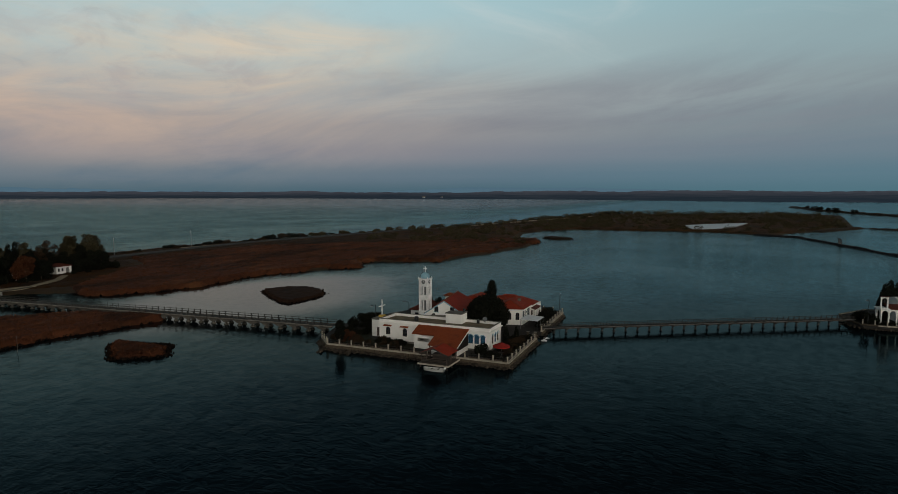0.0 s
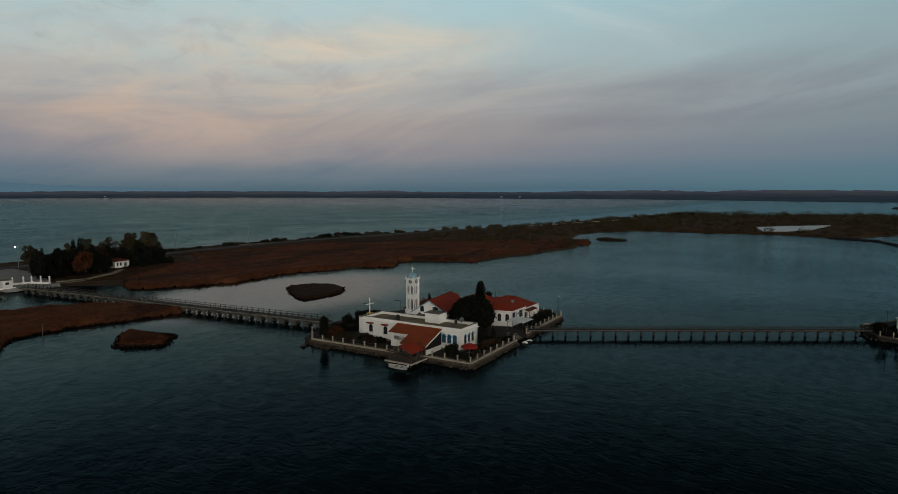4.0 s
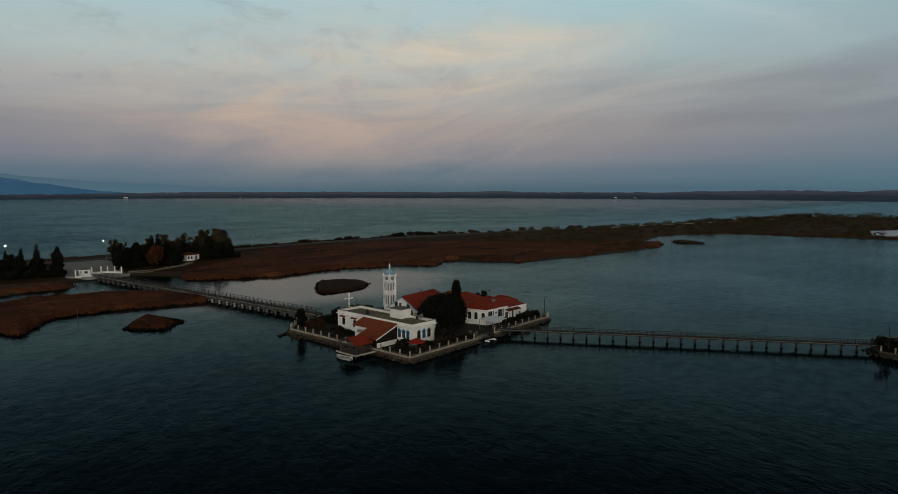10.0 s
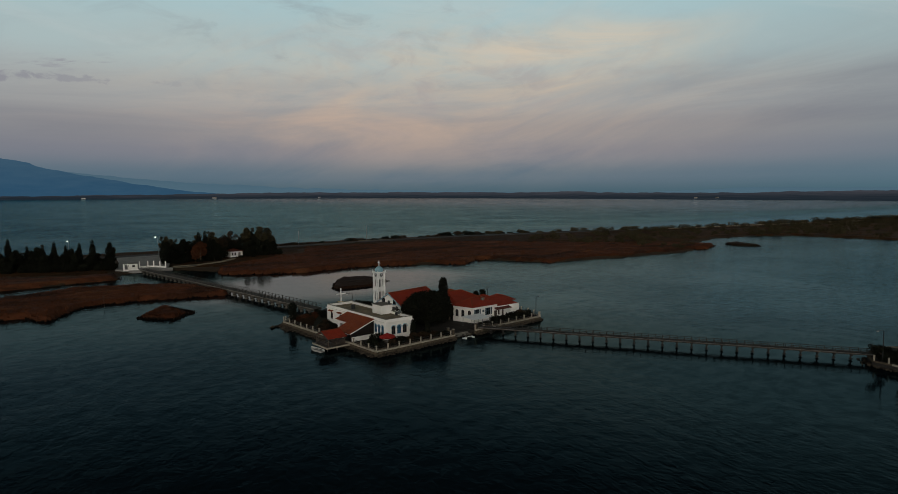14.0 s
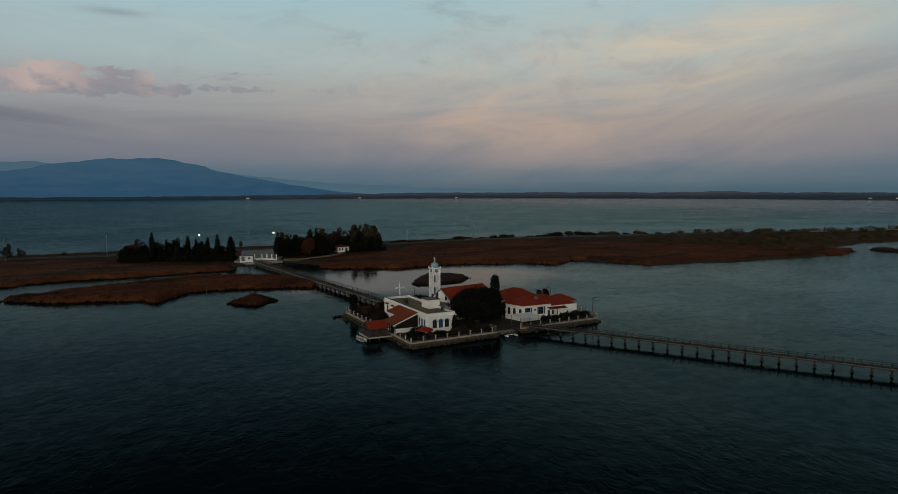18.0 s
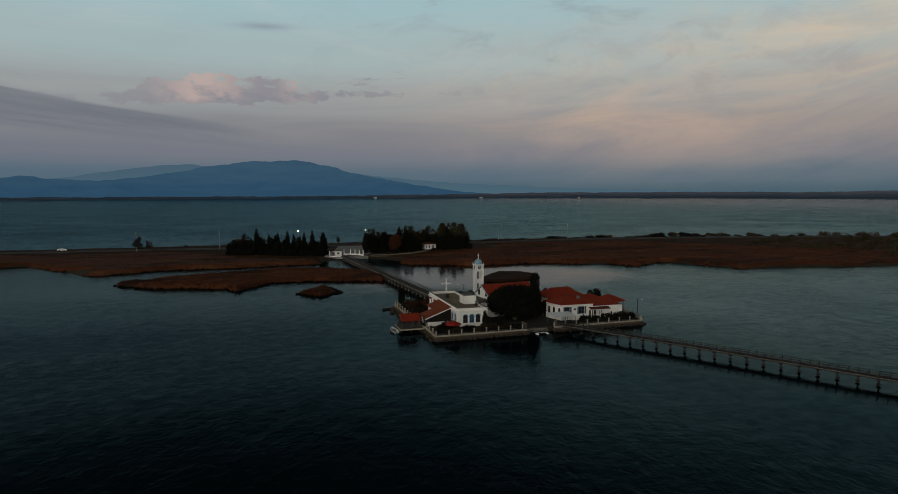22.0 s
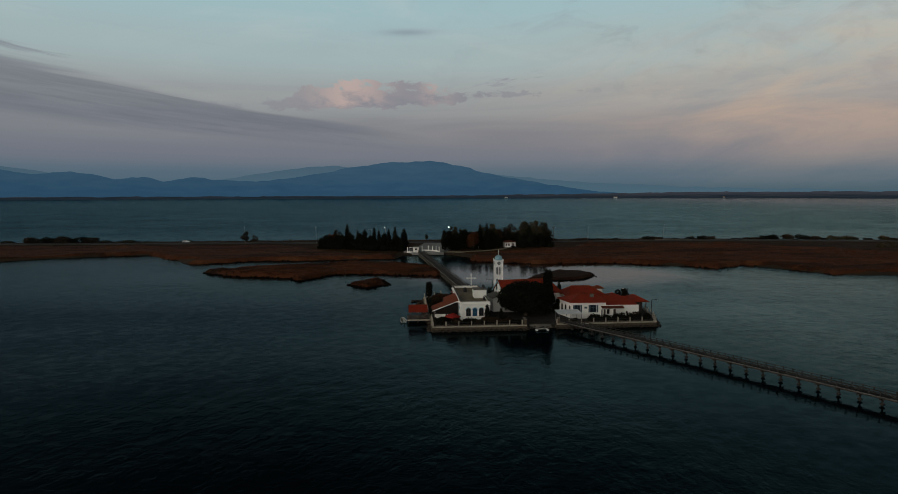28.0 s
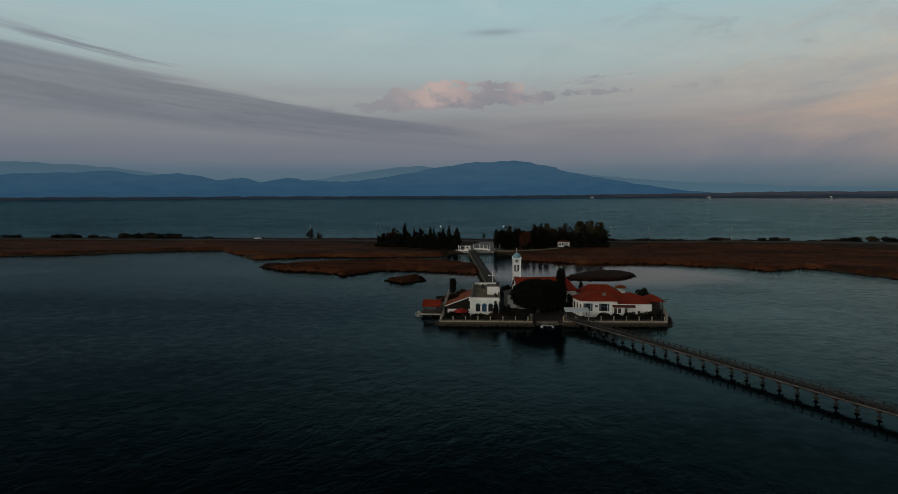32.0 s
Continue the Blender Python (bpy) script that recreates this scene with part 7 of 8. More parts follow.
# landing steps at the bridge foot
st = thing("landing_steps", (24.5, 3.6, 0), "stone landing steps between the gate piers", "steps")
for k in range(3):
    part("step", eased(boxed(22.0, 27.0, 3.0 + 0.35 * k, 3.35 + 0.35 * k, -0.8, 0.3 + 0.18 * k), 0.02), CONCRETE, st)


# ---- boats
HULL = paint("worn_hull_paint", (0.42, 0.42, 0.40), 0.5, 0.0, 0.5)
def boat(x, y, turn, length, label, hull, motor):
    ob = thing("boat", (x, y, 0.0), label, "boat", turn=turn)
    bm = bmesh.new()
    w = length * 0.19
    secs = [(-0.5, 0.85, 0.0), (-0.25, 1.0, 0.0), (0.05, 1.0, 0.02), (0.3, 0.75, 0.08), (0.45, 0.35, 0.18), (0.5, 0.04, 0.24)]
    rows = []
    for u, k, lift in secs:
        xx = u * length
        rows.append([bm.verts.new(p) for p in ((xx, -w * k, 0.48 + lift), (xx, -w * k * 0.85, 0.05 + lift), (xx, 0, -0.14 + lift * 0.7), (xx, w * k * 0.85, 0.05 + lift), (xx, w * k, 0.48 + lift),
                                               (xx, w * k * 0.86, 0.46 + lift), (xx, w * k * 0.7, 0.14 + lift), (xx, -w * k * 0.7, 0.14 + lift), (xx, -w * k * 0.86, 0.46 + lift))])
    for a, b in zip(rows, rows[1:]):
        for k in range(9):
            bm.faces.new((a[k], a[(k + 1) % 9], b[(k + 1) % 9], b[k]))
    bm.faces.new(rows[0][::-1])
    bm.faces.new(rows[-1])
    bmesh.ops.recalc_face_normals(bm, faces=bm.faces)
    part("hull", bm, hull, ob, local=True)
    for u in (-0.22, 0.1):
        part("thwart", eased(boxed(u * length - 0.12, u * length + 0.12, -w * 0.85, w * 0.85, 0.36, 0.41), 0.01), OLD_TIMBER, ob, local=True)
    if motor:
        mo = part("outboard_motor", eased(boxed(-0.5 * length - 0.34, -0.5 * length - 0.04, -0.13, 0.13, 0.45, 0.85), 0.05), WHITE, ob, "white outboard motor", local=True)
        part("motor_leg", boxed(-0.5 * length - 0.24, -0.5 * length - 0.14, -0.05, 0.05, -0.3, 0.45), DARK_METAL, mo, local=True)
    return ob


boat(-6.75, 12.9, 97, 3.9, "small white open boat moored below the kiosk", HULL, True)
raft = thing("pontoon_boat", (24.2, 0.5, 0.0), "small white pontoon boat moored at the landing", "boat", turn=2.0)
raft.scale = (0.95, 0.62, 0.62)
for s in (-1.3, 1.3):
    b = lathe(bmesh.new(), 0, 0, [(-1.1, 0.05), (-0.95, 0.22), (-0.7, 0.29), (0.7, 0.29), (0.95, 0.22), (1.1, 0.05)], 12)
    bmesh.ops.rotate(b, cent=(0, 0, 0), matrix=Matrix.Rotation(pi / 2, 3, "X"), verts=b.verts)
    bmesh.ops.translate(b, vec=(s, 0, 0.30), verts=b.verts)
    part("float", b, CAR_WHITE, raft, "white rounded float", local=True, smooth=True)
part("deck", eased(boxed(-1.25, 1.25, -0.4, 0.4, 0.60, 0.70), 0.02), WHITE, raft, "pale deck between the floats", local=True)
for s in (-0.6, 0.6):
    part("seat", eased(boxed(s - 0.3, s + 0.3, 0.0, 0.5, 0.70, 0.95), 0.04), OLD_TIMBER, raft, "weathered grey seat", local=True)

# ---------------------------------------------------------------- the north shore: gate, grove, road
hut = thing("gate_hut", (-2.0, 179.0, 1.3), "small white flat-roofed gate hut", "hut")
bm = bmesh.new()
h_open = [(0.9, 2.0, 2.15, 3.0, False)]
wall_run(bm, (-3.2, 177.2), (-0.2, 177.2), 1.3, 3.55, 0.2, h_open)
wall_run(bm, (-3.2, 180.8), (-3.2, 177.4), 1.3, 3.55, 0.2, [(1.2, 2.2, 2.2, 3.0, False)])
wall_run(bm, (-0.2, 177.4), (-0.2, 180.8), 1.3, 3.55, 0.2)
wall_run(bm, (-0.4, 180.8), (-3.0, 180.8), 1.3, 3.55, 0.2)
part("wall", bm, PLASTER, hut)
window_in(hut, (-3.2, 177.2), (-0.2, 177.2), h_open[0], DARK_TIMBER, PANE, label="dark hut window")
window_in(hut, (-3.2, 180.8), (-3.2, 177.4), (1.2, 2.2, 2.2, 3.0, False), DARK_TIMBER, PANE, label="dark hut window")
part("roof", eased(boxed(-3.4, 0.0, 177.0, 181.0, 3.55, 3.70), 0.03), CONCRETE, hut)
part("frame_beam", eased(boxed(-5.3, -3.4, 177.2, 177.4, 3.30, 3.52), 0.02), PLASTER, hut, "white beam of the open side frame")
part("frame_post", eased(boxed(-5.3, -5.1, 177.2, 177.4, 0.9, 3.30), 0.02), PLASTER, hut)
fence = thing("gate_wall", (5, 178, 1.3), "low white forecourt wall with tall white posts", "wall")
line = [(1.4, 181.0), (4.6, 180.6), (6.6, 179.4), (8.4, 177.0), (9.8, 174.0)]
for k, (a, b) in enumerate(zip(line, line[1:])):
    part("wall_panel", beam(bmesh.new(), (*a, 1.65), (*b, 1.65), 0.22, 0.7), PLASTER, fence)
for x, y in line:
    part("post", eased(boxed(x - 0.2, x + 0.2, y - 0.2, y + 0.2, 1.3, 4.0), 0.02), PLASTER, fence)
part("post", eased(boxed(-6.2, -5.8, 174.8, 175.2, 1.0, 3.9), 0.02), PLASTER, fence)
part("wall_panel", beam(bmesh.new(), (-6.0, 175.0, 1.4), (-0.9, 173.2, 1.4), 0.22, 0.6), PLASTER, fence)
part("wall_panel", beam(bmesh.new(), (10.0, 173.6, 1.25), (23.0, 174.5, 1.25), 0.3, 0.4), PIER, fence, "low grey kerb wall along the path")

lodge = thing("white_house", (49.5, 201, 1.2), "small white house with arched openings among the trees", "house")
l_open = [(0.6, 1.4, 2.2, 3.5, True), (2.0, 2.8, 2.2, 3.5, True), (3.7, 5.2, 1.3, 3.6, True)]
bm = bmesh.new()
wall_run(bm, (46.6, 197.6), (52.6, 197.6), 1.2, 4.1, 0.3, l_open)
wall_run(bm, (46.6, 204.4), (46.6, 197.9), 1.2, 4.1, 0.3, [(2.4, 3.3, 2.2, 3.5, True)])
wall_run(bm, (52.6, 197.9), (52.6, 204.4), 1.2, 4.1, 0.3)
wall_run(bm, (52.3, 204.4), (46.9, 204.4), 1.2, 4.1, 0.3)
part("wall", bm, PLASTER, lodge)
for o in l_open[:2]:
    window_in(lodge, (46.6, 197.6), (52.6, 197.6), o, DARK_TIMBER, PANE, label="dark arched window")
part("roof", hip(bmesh.new(), 46.6, 52.6, 197.6, 204.4, 4.1, 5.1), TILE_DARK, lodge)
tank = thing("white_shed", (30.5, 196.0, 1.2), "little white shed under the trees", "shed")
part("wall", eased(boxed(-1.6, 1.6, -1.2, 1.2, 0, 2.2), 0.03), WHITE, tank, local=True)
part("roof", eased(boxed(-1.8, 1.8, -1.4, 1.4, 2.2, 2.35), 0.03), CONCRETE, tank, local=True)

for x, y, h_, p in ((-7.8, 189.0, 1.28, cyp_b), (-12.8, 197.0, 1.22, cyp_a), (-40.2, 218.5, 1.26, cyp_a), (-29.5, 206.0, 1.05, cyp_a), (-21.6, 203.0, 1.0, cyp_a), (-16.4, 204.0, 1.05, cyp_a),
                    (-24.6, 212.0, 1.1, cyp_a), (-34.0, 214.0, 0.95, cyp_a), (13.2, 187.5, 1.20, cyp_b), (15.8, 198.0, 1.0, cyp_a), (22.2, 192.0, 0.95, cyp_a), (34.0, 205.0, 1.3, cyp_a), (36.6, 196.0, 1.15, cyp_a), (38.2, 208.0, 1.35, cyp_a)):
    p.at(x, y, 1.1, h_, x * 31 % 360, h_ * 0.96)
for x, y, s in ((-44.0, 214.0, 0.85), (-37.5, 210.0, 1.05), (-31.0, 215.0, 1.1), (-26.0, 205.0, 0.9), (-33.5, 204.0, 0.8), (-19.5, 198.0, 0.85), (-14.6, 191.0, 0.75), (-47.0, 221.0, 0.9), (-18.0, 209.0, 1.0), (-24.0, 197.0, 0.7), (-38.0, 202.0, 0.7), (-11.0, 203.0, 0.85),
                (-29.0, 198.0, 0.65), (-43.0, 206.0, 0.65), (26.0, 203.0, 1.1), (32.0, 200.5, 1.15), (39.5, 202.0, 1.2), (42.4, 197.5, 0.85), (36.0, 190.0, 0.75), (57.0, 200.0, 1.0), (61.5, 199.0, 1.1), (67.0, 200.0, 1.0), (30.0, 190.0, 0.75), (22.0, 199.0, 0.9), (18.0, 191.0, 0.7), (72.0, 206.0, 0.85)):
    ever_a.at(x, y, 1.0, s, x * 41 % 360)
for x, y, s, p in ((19.8, 210.5, 0.82, olive_a), (24.6, 213.0, 0.7, olive_a), (41.5, 209.0, 0.92, olive_a), (47.5, 211.0, 0.96, olive_b), (52.5, 209.5, 1.12, olive_b), (58.5, 207.5, 1.02, olive_a), (65.5, 205.5, 1.05, olive_a), (70.0, 208.5, 0.98, olive_a), (62.0, 211.5, 1.0, olive_a),
                   (74.5, 212.0, 0.62, olive_a), (45.2, 206.5, 0.9, olive_b), (-45.5, 217.5, 0.85, olive_b), (-99.5, 228.0, 0.75, olive_b), (-94.5, 230.0, 0.55, olive_b), (36.0, 212.0, 0.8, olive_a), (5.5, 246.0, 0.34, olive_a)):
    p.at(x, y, 1.0, s, x * 29 % 360)
rust_a.at(28.6, 186.5, 1.0, 1.2, 0, 1.12)
for k in range(26):
    x = rng.uniform(17, 70)
    y = np.interp(x, [16, 34, 74], [194, 200, 208]) + rng.uniform(-2, 8)
    s = rng.uniform(0.8, 1.35)
    if not 44 < x < 55 or y > 206:
        ever_a.at(x, y, 0.8, s, rng.uniform(0, 360), s * rng.uniform(0.9, 1.2))
for k in range(34):
    x = -53 + 45.5 * (k + rng.uniform(0, 1)) / 34
    y = np.interp(x, [-53, -30, -8], [206, 194, 186]) + (k % 4) * 5.5 + rng.uniform(-1.5, 1.5)
    s = rng.uniform(0.55, 0.95)
    ever_a.at(x, y, 0.8, s, rng.uniform(0, 360), s * rng.uniform(0.8, 1.1))
for k in range(40):
    x = rng.uniform(-54, -7)
    bush_a.at(x, np.interp(x, [-54, -30, -7], [202, 190, 183]) + rng.uniform(-1, 4), 0.9, rng.uniform(0.9, 1.7), rng.uniform(0, 360))
for k in range(34):
    x = rng.uniform(16, 74)
    y = np.interp(x, [16, 34, 74], [186, 187, 198]) + rng.uniform(0, 10)
    if 42 < x < 50:
        continue
    bush_a.at(x, y, 0.9, rng.uniform(0.8, 1.5), rng.uniform(0, 360))
rust_a.at(-48.5, 213.0, 1.0, 0.75, 120, 0.85, label="small rust-brown tree at the edge of the grove")

# scrub along the road and the far side of the tongue
for x, y, s, p in ((126, 251, 1.0, bush_a), (147, 252, 1.6, bush_a), (152, 254, 1.1, bush_c), (176, 252, 1.4, bush_a), (182, 250, 1.8, bush_a), (188, 249, 1.3, bush_c), (222, 246, 1.8, bush_a), (228, 247, 2.2, bush_a), (236, 244, 2.0, bush_c), (244, 242, 2.4, bush_a),
                   (252, 240, 1.5, bush_c), (100, 250, 0.8, bush_b), (112, 231, 0.7, bush_b), (140, 231, 0.8, bush_b), (-282, 254, 2.2, bush_a), (-275, 256, 2.0, bush_c), (-268, 255, 2.2, bush_a), (-310, 254, 2.0, bush_a), (-318, 256, 1.6, bush_c),
                   (-232, 252, 2.4, bush_c), (-224, 254, 2.8, bush_a), (-214, 252, 2.6, bush_c), (-206, 255, 2.8, bush_a), (-198, 253, 2.2, bush_c), (-190, 254, 1.6, bush_b), (-176, 252, 1.8, bush_b), (-164, 251, 1.2, bush_b), (-255, 253, 1.8, bush_c), (-248, 255, 1.6, bush_b)):
    p.at(x, y, 0.9, s * 1.15, x * 13 % 360, s * 0.68)
clumps = []
for k in range(90):
    x = rng.uniform(250, 860)
    y = np.interp(x, [250, 330, 400, 460, 570, 620, 832, 870], [240, 224, 200, 176, 172, 155, 118, 30]) - abs(rng.normal(0, 9))
    clumps.append((x, y, rng.uniform(0.8, 2.0) * (1 + (x - 250) / 900)))
for k in range(900):
    x, y = rng.uniform(240, 860), rng.uniform(-150, 190)
    if inside_by(TONGUE + EAST + NORTH, np.array([x]), np.array([y]))[0] > 6 and inside_by(POOL, np.array([x]), np.array([y]))[0] < -5:
        clumps.append((x, y, rng.uniform(0.5, 1.9) ** 1.3 * (1 + max(0, x - 350) / 420)))
pts, sizes = [], []
for x, y, s in clumps:
    u = rng.normal(size=(110, 3))
    u /= np.linalg.norm(u, axis=1)[:, None]
    u *= rng.uniform(0.55, 1.0, (110, 1))
    bulge = 1 + 0.35 * np.sin(u[:, :1] * 4 + x)
    pts.append(u * bulge * np.array([2.0, 1.7, 0.95]) * s + np.array([x, y, 0.9 + 0.75 * s]))
v, f = leaves(np.concatenate(pts), 0.62)
stuff("scrub", mesh_from("scrub", v.tolist(), f.tolist(), LEAF_OLIVE), "low olive-brown scrub scattered over the salt marsh", "scrub")
for k in range(30):
    x = rng.uniform(60, 300)
    y = np.interp(x, [60, 140, 250, 300], [247, 249, 243, 232]) + rng.normal(0, 1.5)
    s = rng.uniform(0.9, 1.8)
    (bush_a, bush_c)[k % 2].at(x, y, 0.6, s * 1.2, rng.uniform(0, 360), s * 0.5)
for k in range(16):
    x = rng.uniform(-330, 240)
    y = np.interp(x, [-330, 0, 240], [259, 256, 247]) + rng.normal(0, 3)
    bush_b.at(x, y, 0.7, rng.uniform(0.4, 0.9), rng.uniform(0, 360))
for x, y, s in ((697, 100, 3.4), (712, 102, 3.0), (684, 104, 2.4), (640, 120, 2.2), (780, 100, 2.6), (1120, -188, 3.6), (1080, -195, 3.2), (1040, -200, 3.8), (980, -215, 3.0), (1180, -186, 3.4), (1240, -182, 3.0)):
    bush_a.at(x, y, 1.0, s, x % 360, s * 0.9)


# poles
def pole(x, y, h, label, cross_arm, mat):
    ob = thing("utility_pole", (x, y, 1.2), label, "pole")
    part("pole", lathe(bmesh.new(), 0, 0, [(-0.3, 0.15), (h, 0.09)], 8), mat, ob, local=True)
    if cross_arm:
        part("crossarm", boxed(-1.0, 1.0, -0.06, 0.06, h - 0.5, h - 0.35), mat, ob, local=True)
        for s in (-0.9, 0, 0.9):
            part("insulator", lathe(bmesh.new(), s, 0, [(h - 0.35, 0.05), (h - 0.15, 0.06), (h - 0.1, 0.02)], 6), WHITE, ob, local=True)


pole(81.0, 229.5, 9.5, "dark timber utility pole beside the shore road", True, DARK_TIMBER)
pole(-27.5, 222.0, 9.0, "dark timber utility pole in the grove", True, DARK_TIMBER)
pole(-59.8, 232.5, 10.6, "tall thin pale pole beside the shore road", False, STEEL)
pole(106.0, 243.0, 8.5, "thin grey pole beside the shore road", False, STEEL)
pole(154.0, 242.0, 10.0, "tall thin grey pole beside the shore road", False, STEEL)
pole(-101.0, 233.0, 10.5, "thin pale pole near the bare trees", False, STEEL)
stake = thing("stake", (-29.0, 96.0, 0), "thin pale stake standing in the reeds", "stake")
part("shaft", lathe(bmesh.new(), 0, 0, [(-1.5, 0.06), (3.4, 0.05)], 6), OLD_TIMBER, stake, local=True)


# parked car
def car(x, y, z, turn, label):
    ob = thing("car", (x, y, z), label, "car", turn=turn)
    bm = bmesh.new()
    prof = [(-2.1, 0.35), (2.1, 0.35), (2.15, 0.7), (1.9, 0.88), (1.0, 0.98), (0.35, 1.45), (-1.2, 1.48), (-1.95, 1.0), (-2.15, 0.9)]
    a = [bm.verts.new((u, -0.85, v)) for u, v in prof]
    b = [bm.verts.new((u, 0.85, v)) for u, v in prof]
    bm.faces.new(a)
    bm.faces.new(b[::-1])
    for i in range(len(prof)):
        j = (i + 1) % len(prof)
        bm.faces.new((a[j], a[i], b[i], b[j]))
    bmesh.ops.recalc_face_normals(bm, faces=bm.faces)
    part("body", eased(bm, 0.06), CAR_WHITE, ob, local=True)
    for s in (-0.875, 0.862):
        bm = bmesh.new()
        f = bm.faces.new([bm.verts.new((u, s, v)) for u, v in ((-1.55, 1.0), (0.75, 1.0), (0.28, 1.38), (-1.15, 1.40))])
        g = bmesh.ops.extrude_face_region(bm, geom=[f])
        bmesh.ops.translate(bm, vec=(0, 0.013, 0), verts=[v for v in g["geom"] if isinstance(v, bmesh.types.BMVert)])
        part("side_window", bm, PANE, ob, local=True)
    for u in (-1.3, 1.3):
        for s in (-0.78, 0.78):
            bm = lathe(bmesh.new(), 0, 0, [(-0.1, 0.33), (0.1, 0.33)], 14)
            bmesh.ops.rotate(bm, cent=(0, 0, 0), matrix=Matrix.Rotation(pi / 2, 3, "X"), verts=bm.verts)
            bmesh.ops.translate(bm, vec=(u, s, 0.33), verts=bm.verts)
            part("wheel", bm, RUBBER, ob, local=True)


car(-139.0, 245.2, 1.54, 4, "white parked car on the shore road")

# ---------------------------------------------------------------- the second islet in the east
E_ISLE = [(66.0, -65.2), (71.0, -63.0), (78, -62.5), (88, -70), (88, -86), (76, -90), (67.5, -82), (65.2, -70)]
tagged(part("pavement", prism(bmesh.new(), E_ISLE, -3.5, 0.95), PAVING), "dark paved court of the small eastern islet", "pavement", kind="structure")
edge = thing("quay_wall", (66.0, -65.2, 0), "pale stone edge of the eastern islet", "quay wall", "quay walls of the islets")
bm = bmesh.new()
for a, b in zip(E_ISLE[2:], E_ISLE[3:]):
    beam(bm, (*a, 1.02), (*b, 1.02), 0.5, 0.26)
beam(bm, (*E_ISLE[-1], 1.02), (65.45, -68.5, 1.02), 0.5, 0.26)
part("coping", bm, COPING, edge, "pale worn coping slab")
bm = bmesh.new()
for a, b in (((65.45, -68.5), E_ISLE[0]), (E_ISLE[0], E_ISLE[1]), (E_ISLE[1], E_ISLE[2])):
    beam(bm, (*a, 1.0), (*b, 1.0), 0.45, 0.22)
part("dark_coping", bm, QUAY, edge, "dark weathered edge at the bridge end")
for x, y, hd in along(E_ISLE[-2:] + E_ISLE[:1], 2.4):
    share("post", post_me, edge, (x - 66.0, y + 65.2, 1.15), hd)
chapel = thing("chapel", (70, -75, 0.95), "white chapel with an arcaded porch and open belfry", "chapel")
A0, A1 = (67.2, -69.2), (69.6, -82.0)
dv = (Vector(A1) - Vector(A0)).normalized()
nv = Vector((-dv.y, dv.x))
arc = [(0.22 + 1.62 * k, 1.56 + 1.62 * k, 0.96, 4.35, True) for k in range(7)]
part("arcade", wall_run(bmesh.new(), A0, A1, 0.95, 4.72, 0.26, arc), PLASTER, chapel, "white arcade of slender arches")
ln = (Vector(A1) - Vector(A0)).length


def chap(u, w):
    q = Vector(A0) + dv * u + nv * w
    return (q.x, q.y)


part("side_arch", wall_run(bmesh.new(), chap(0.0, 3.0), chap(0.0, 0.31), 0.95, 4.72, 0.28, [(0.5, 2.2, 0.96, 4.3, True)]), PLASTER, chapel, "white side arch of the porch")
bm = bmesh.new()
slope(bm, [(*chap(1.75, -0.4), 4.72), (*chap(ln + 0.3, -0.4), 4.72), (*chap(ln + 0.3, 3.3), 5.4), (*chap(1.75, 3.3), 5.4)], 0.12)
part("porch_roof", bm, TILE_DARK, chapel)
part("porch_slab", beam(bmesh.new(), (*chap(-0.35, 1.35), 4.80), (*chap(1.74, 1.35), 4.80), 3.6, 0.14), WHITE, chapel, "white flat slab under the belfry")
bm = bmesh.new()
wall_run(bm, chap(5.2, 3.32), chap(ln, 3.32), 0.95, 5.3, 0.35, [(3.5, 4.9, 1.0, 3.4, True)])
wall_run(bm, chap(5.2, 9.0), chap(5.2, 3.32), 0.95, 5.3, 0.35)
wall_run(bm, chap(ln, 3.32), chap(ln, 9.0), 0.95, 5.3, 0.35)
wall_run(bm, chap(ln, 9.0), chap(5.2, 9.0), 0.95, 5.3, 0.35)
part("wall", bm, PLASTER, chapel)
bm = bmesh.new()
rows = []
for k in range(11):
    t = pi * k / 10
    w, z = 6.2 - 2.95 * cos(t), 5.3 + 1.5 * sin(t)
    rows.append([bm.verts.new((*chap(5.1, w), z)), bm.verts.new((*chap(ln + 0.1, w), z))])
for a, b in zip(rows, rows[1:]):
    bm.faces.new((a[0], a[1], b[1], b[0]))
bm.faces.new([r[0] for r in rows])
bm.faces.new([r[1] for r in rows][::-1])
bmesh.ops.recalc_face_normals(bm, faces=bm.faces)
part("vault_roof", bm, PLASTER, chapel, "pale rounded vault roof")
bm = bmesh.new()
wall_run(bm, chap(-0.1, 0.1), chap(1.5, 0.1), 4.88, 7.62, 0.4, [(0.24, 1.36, 4.95, 7.38, True)])
part("belfry", bm, PLASTER, chapel, "open white belfry arch")
part("belfry_cap", beam(bmesh.new(), (*chap(-0.2, 0.3), 7.70), (*chap(1.65, 0.3), 7.70), 0.62, 0.12), TILE_DARK, chapel, "small tiled belfry cap")
bell = lathe(bmesh.new(), *chap(0.72, 0.3), [(6.35, 0.24), (6.45, 0.19), (6.75, 0.13), (7.2, 0.03)], 10)
part("bell", bell, DARK_METAL, chapel)
street_lamp(66.6, -66.6, 0.95, 5.9, 1.2, 150, "curved dark lamp post at the end of the timber bridge", mat=DARK_METAL)
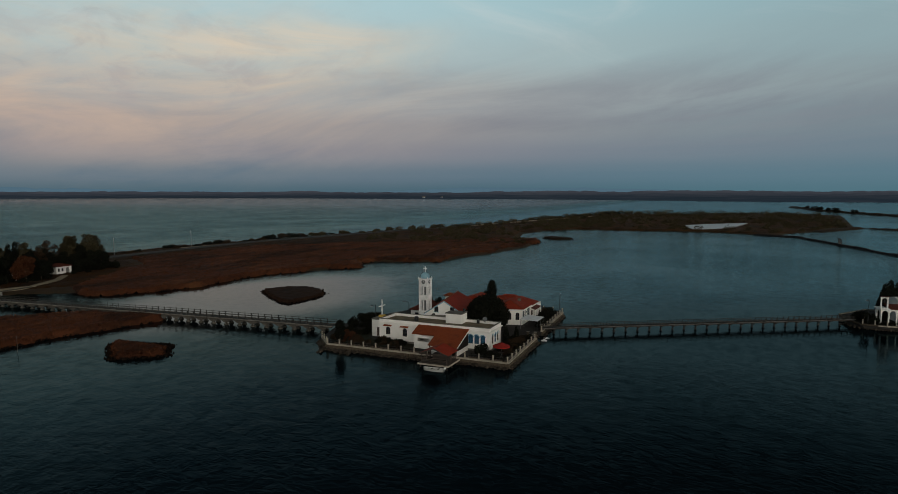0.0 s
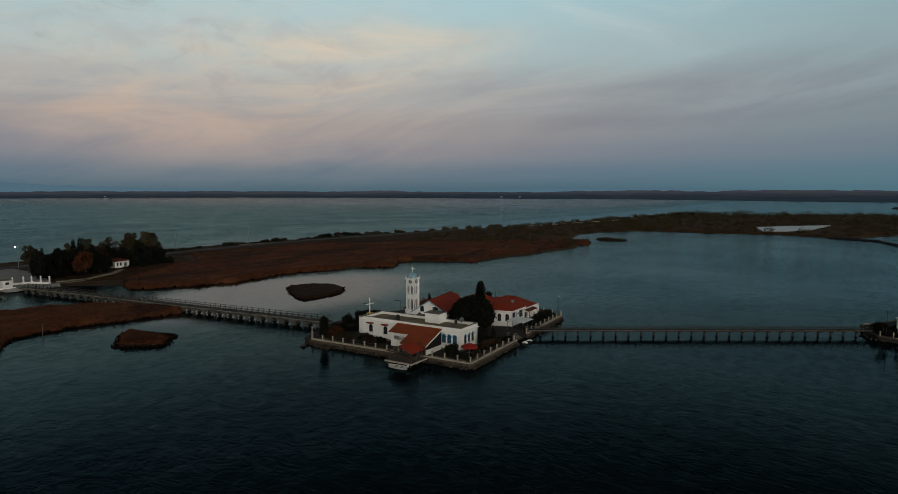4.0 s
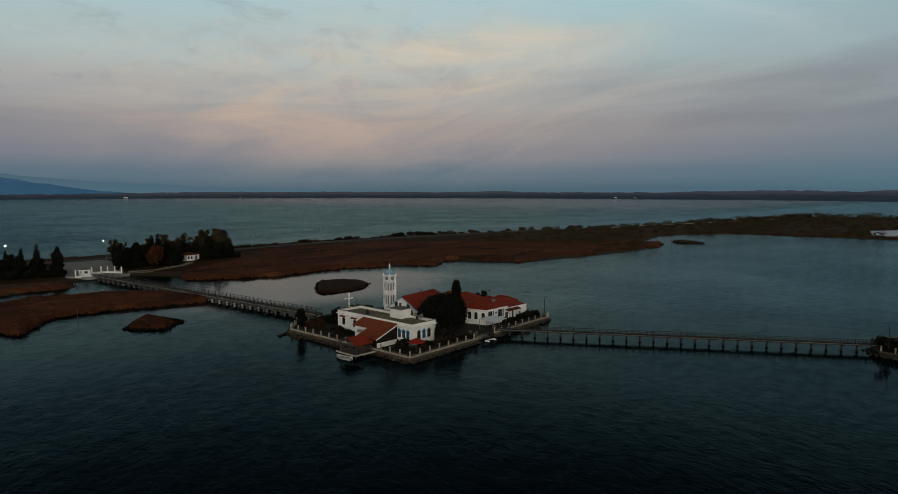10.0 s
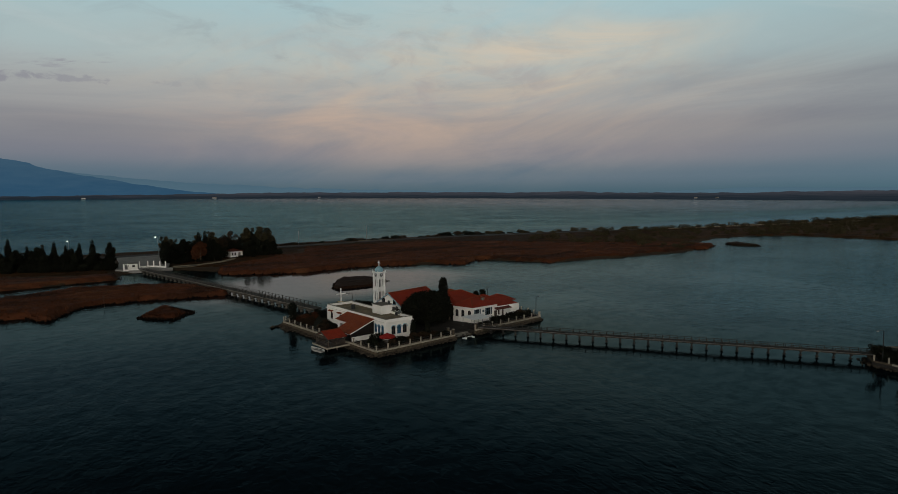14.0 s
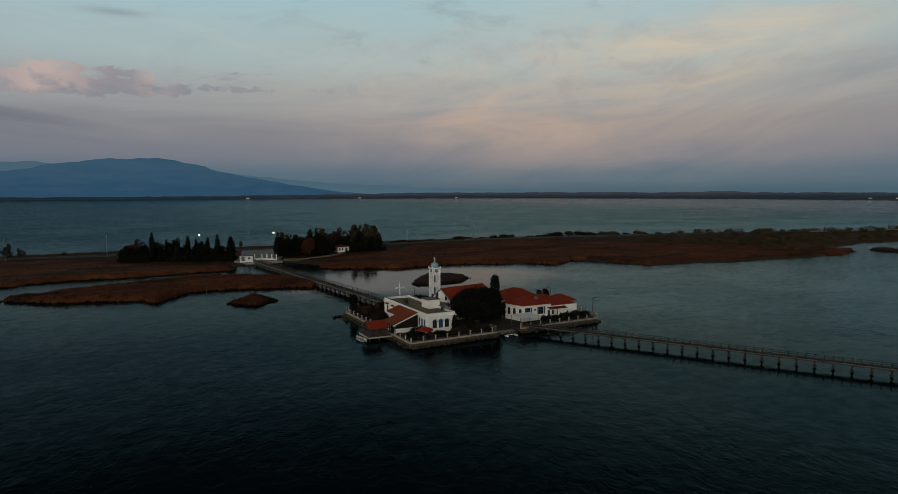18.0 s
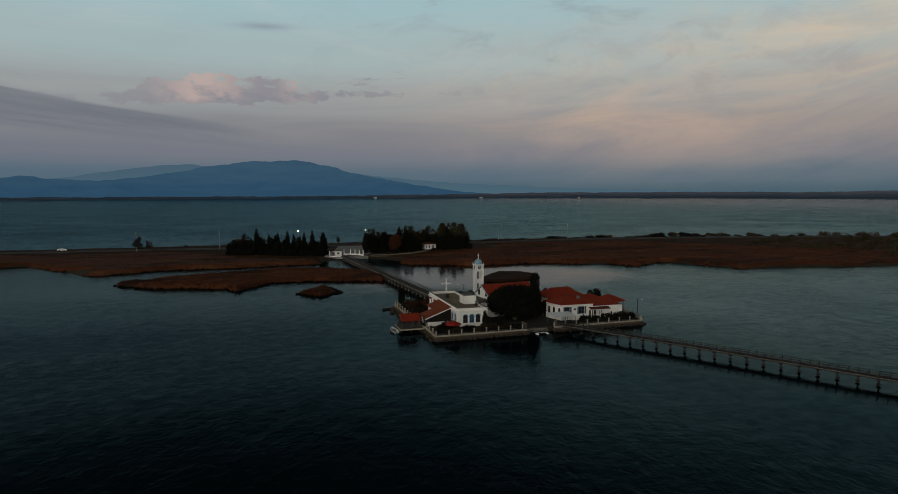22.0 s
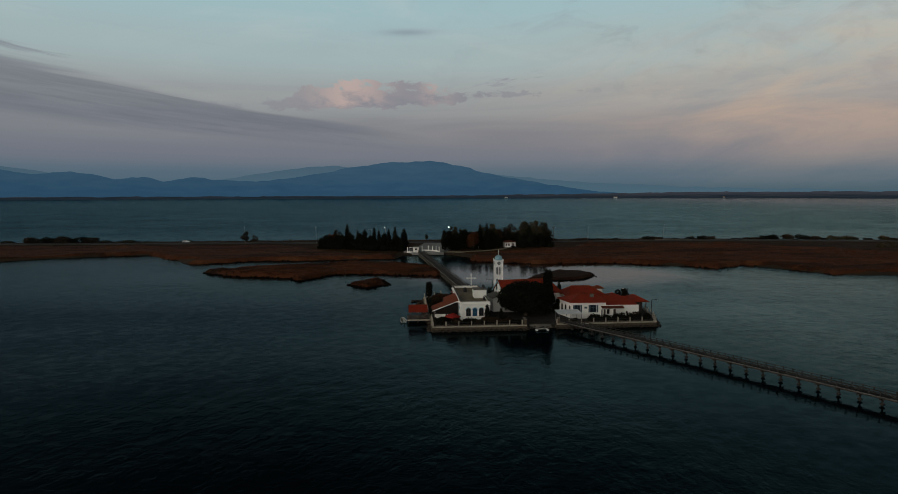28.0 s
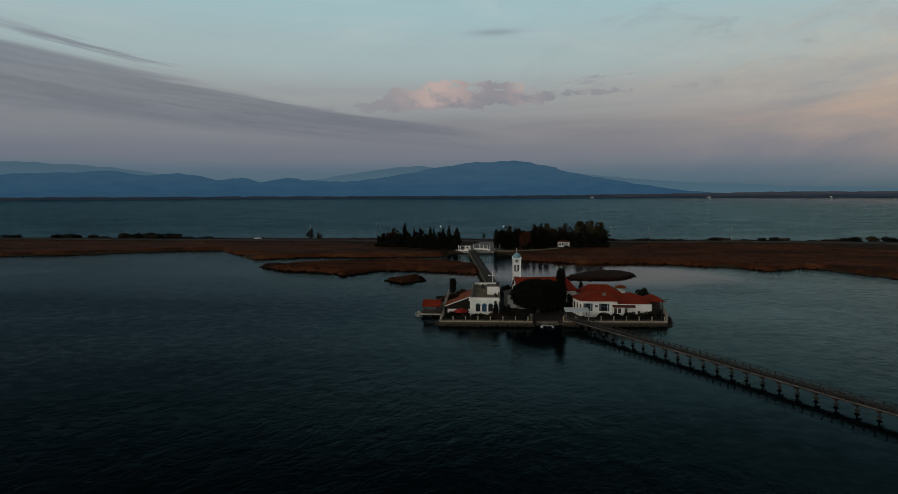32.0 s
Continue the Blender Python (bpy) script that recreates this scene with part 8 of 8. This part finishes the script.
for x, y, s, sz in ((77.0, -71.2, 0.8, 0.70), (79.6, -72.4, 0.9, 0.92), (82.0, -74.0, 0.9, 1.0), (84.4, -76.0, 0.9, 0.9), (86.0, -79, 1.0, 1.0)):
    cyp_b.at(x, y, 0.9, s, x * 17 % 360, sz, label="dark ragged cypress on the eastern islet")
for x, y, s in ((67.6, -67.2, 0.8), (68.6, -66.2, 0.9), (70.2, -65.2, 0.9), (68.9, -68.2, 1.0), (71.6, -65.6, 1.1), (69.6, -66.6, 0.6), (70.6, -67.6, 0.7), (72.2, -67.6, 0.7), (66.5, -69.6, 0.45), (66.7, -71.4, 0.5), (67.0, -73.4, 0.5), (67.3, -75.4, 0.55), (71.6, -69.2, 0.9), (73.2, -70.4, 1.0)):
    bush_a.at(x, y, 0.9, s, x * 50 % 360, label="dark shrub at the edge of the eastern islet")
bare = tree_kind("bare_tree", "leaning half-bare tree at the water's edge", "tree", [(-2.2, 0.4, 2.6, 1.5, 1.2, 0.5), (-0.8, 0, 2.2, 1.1, 1.0, 0.6), (-3.2, 0.8, 3.2, 0.9, 0.8, 0.35)], 420, 0.2, LEAF_DARK, 1.6, 0.10, ((-2.2, 0.4, 0.8, 2.6), (-3.2, 0.8, 1.0, 3.2), (-0.8, 0.1, 0.7, 2.4)))
bare.location = (68.0, -66.2, 0.95)
rock_v, rock_f = [], []
for x, y, hd in along(E_ISLE[-3:] + E_ISLE[:2], 0.32):
    nx, ny = -sin(radians(hd)), cos(radians(hd))
    for sgn in (1,):
        off = -(0.2 + abs(rng.normal(0, 0.5)))
        c0 = np.array([x + nx * -off, y + ny * -off, 0.0])
        u = rng.normal(size=(9, 3))
        u /= np.linalg.norm(u, axis=1)[:, None]
        b = bmesh.new()
        r = rng.uniform(0.2, 0.45)
        for q in u:
            b.verts.new(c0 + np.array([0, 0, 0.15]) + q * r)
        bmesh.ops.convex_hull(b, input=b.verts)
        b.verts.index_update()
        base = len(rock_v)
        rock_v += [tuple(v.co) for v in b.verts]
        rock_f += [tuple(base + v.index for v in f.verts) for f in b.faces]
        b.free()
tagged(new("rocks", mesh_from("rocks", rock_v, rock_f, ROCK)), "dark rocks round the eastern islet", "rocks", kind="stuff")
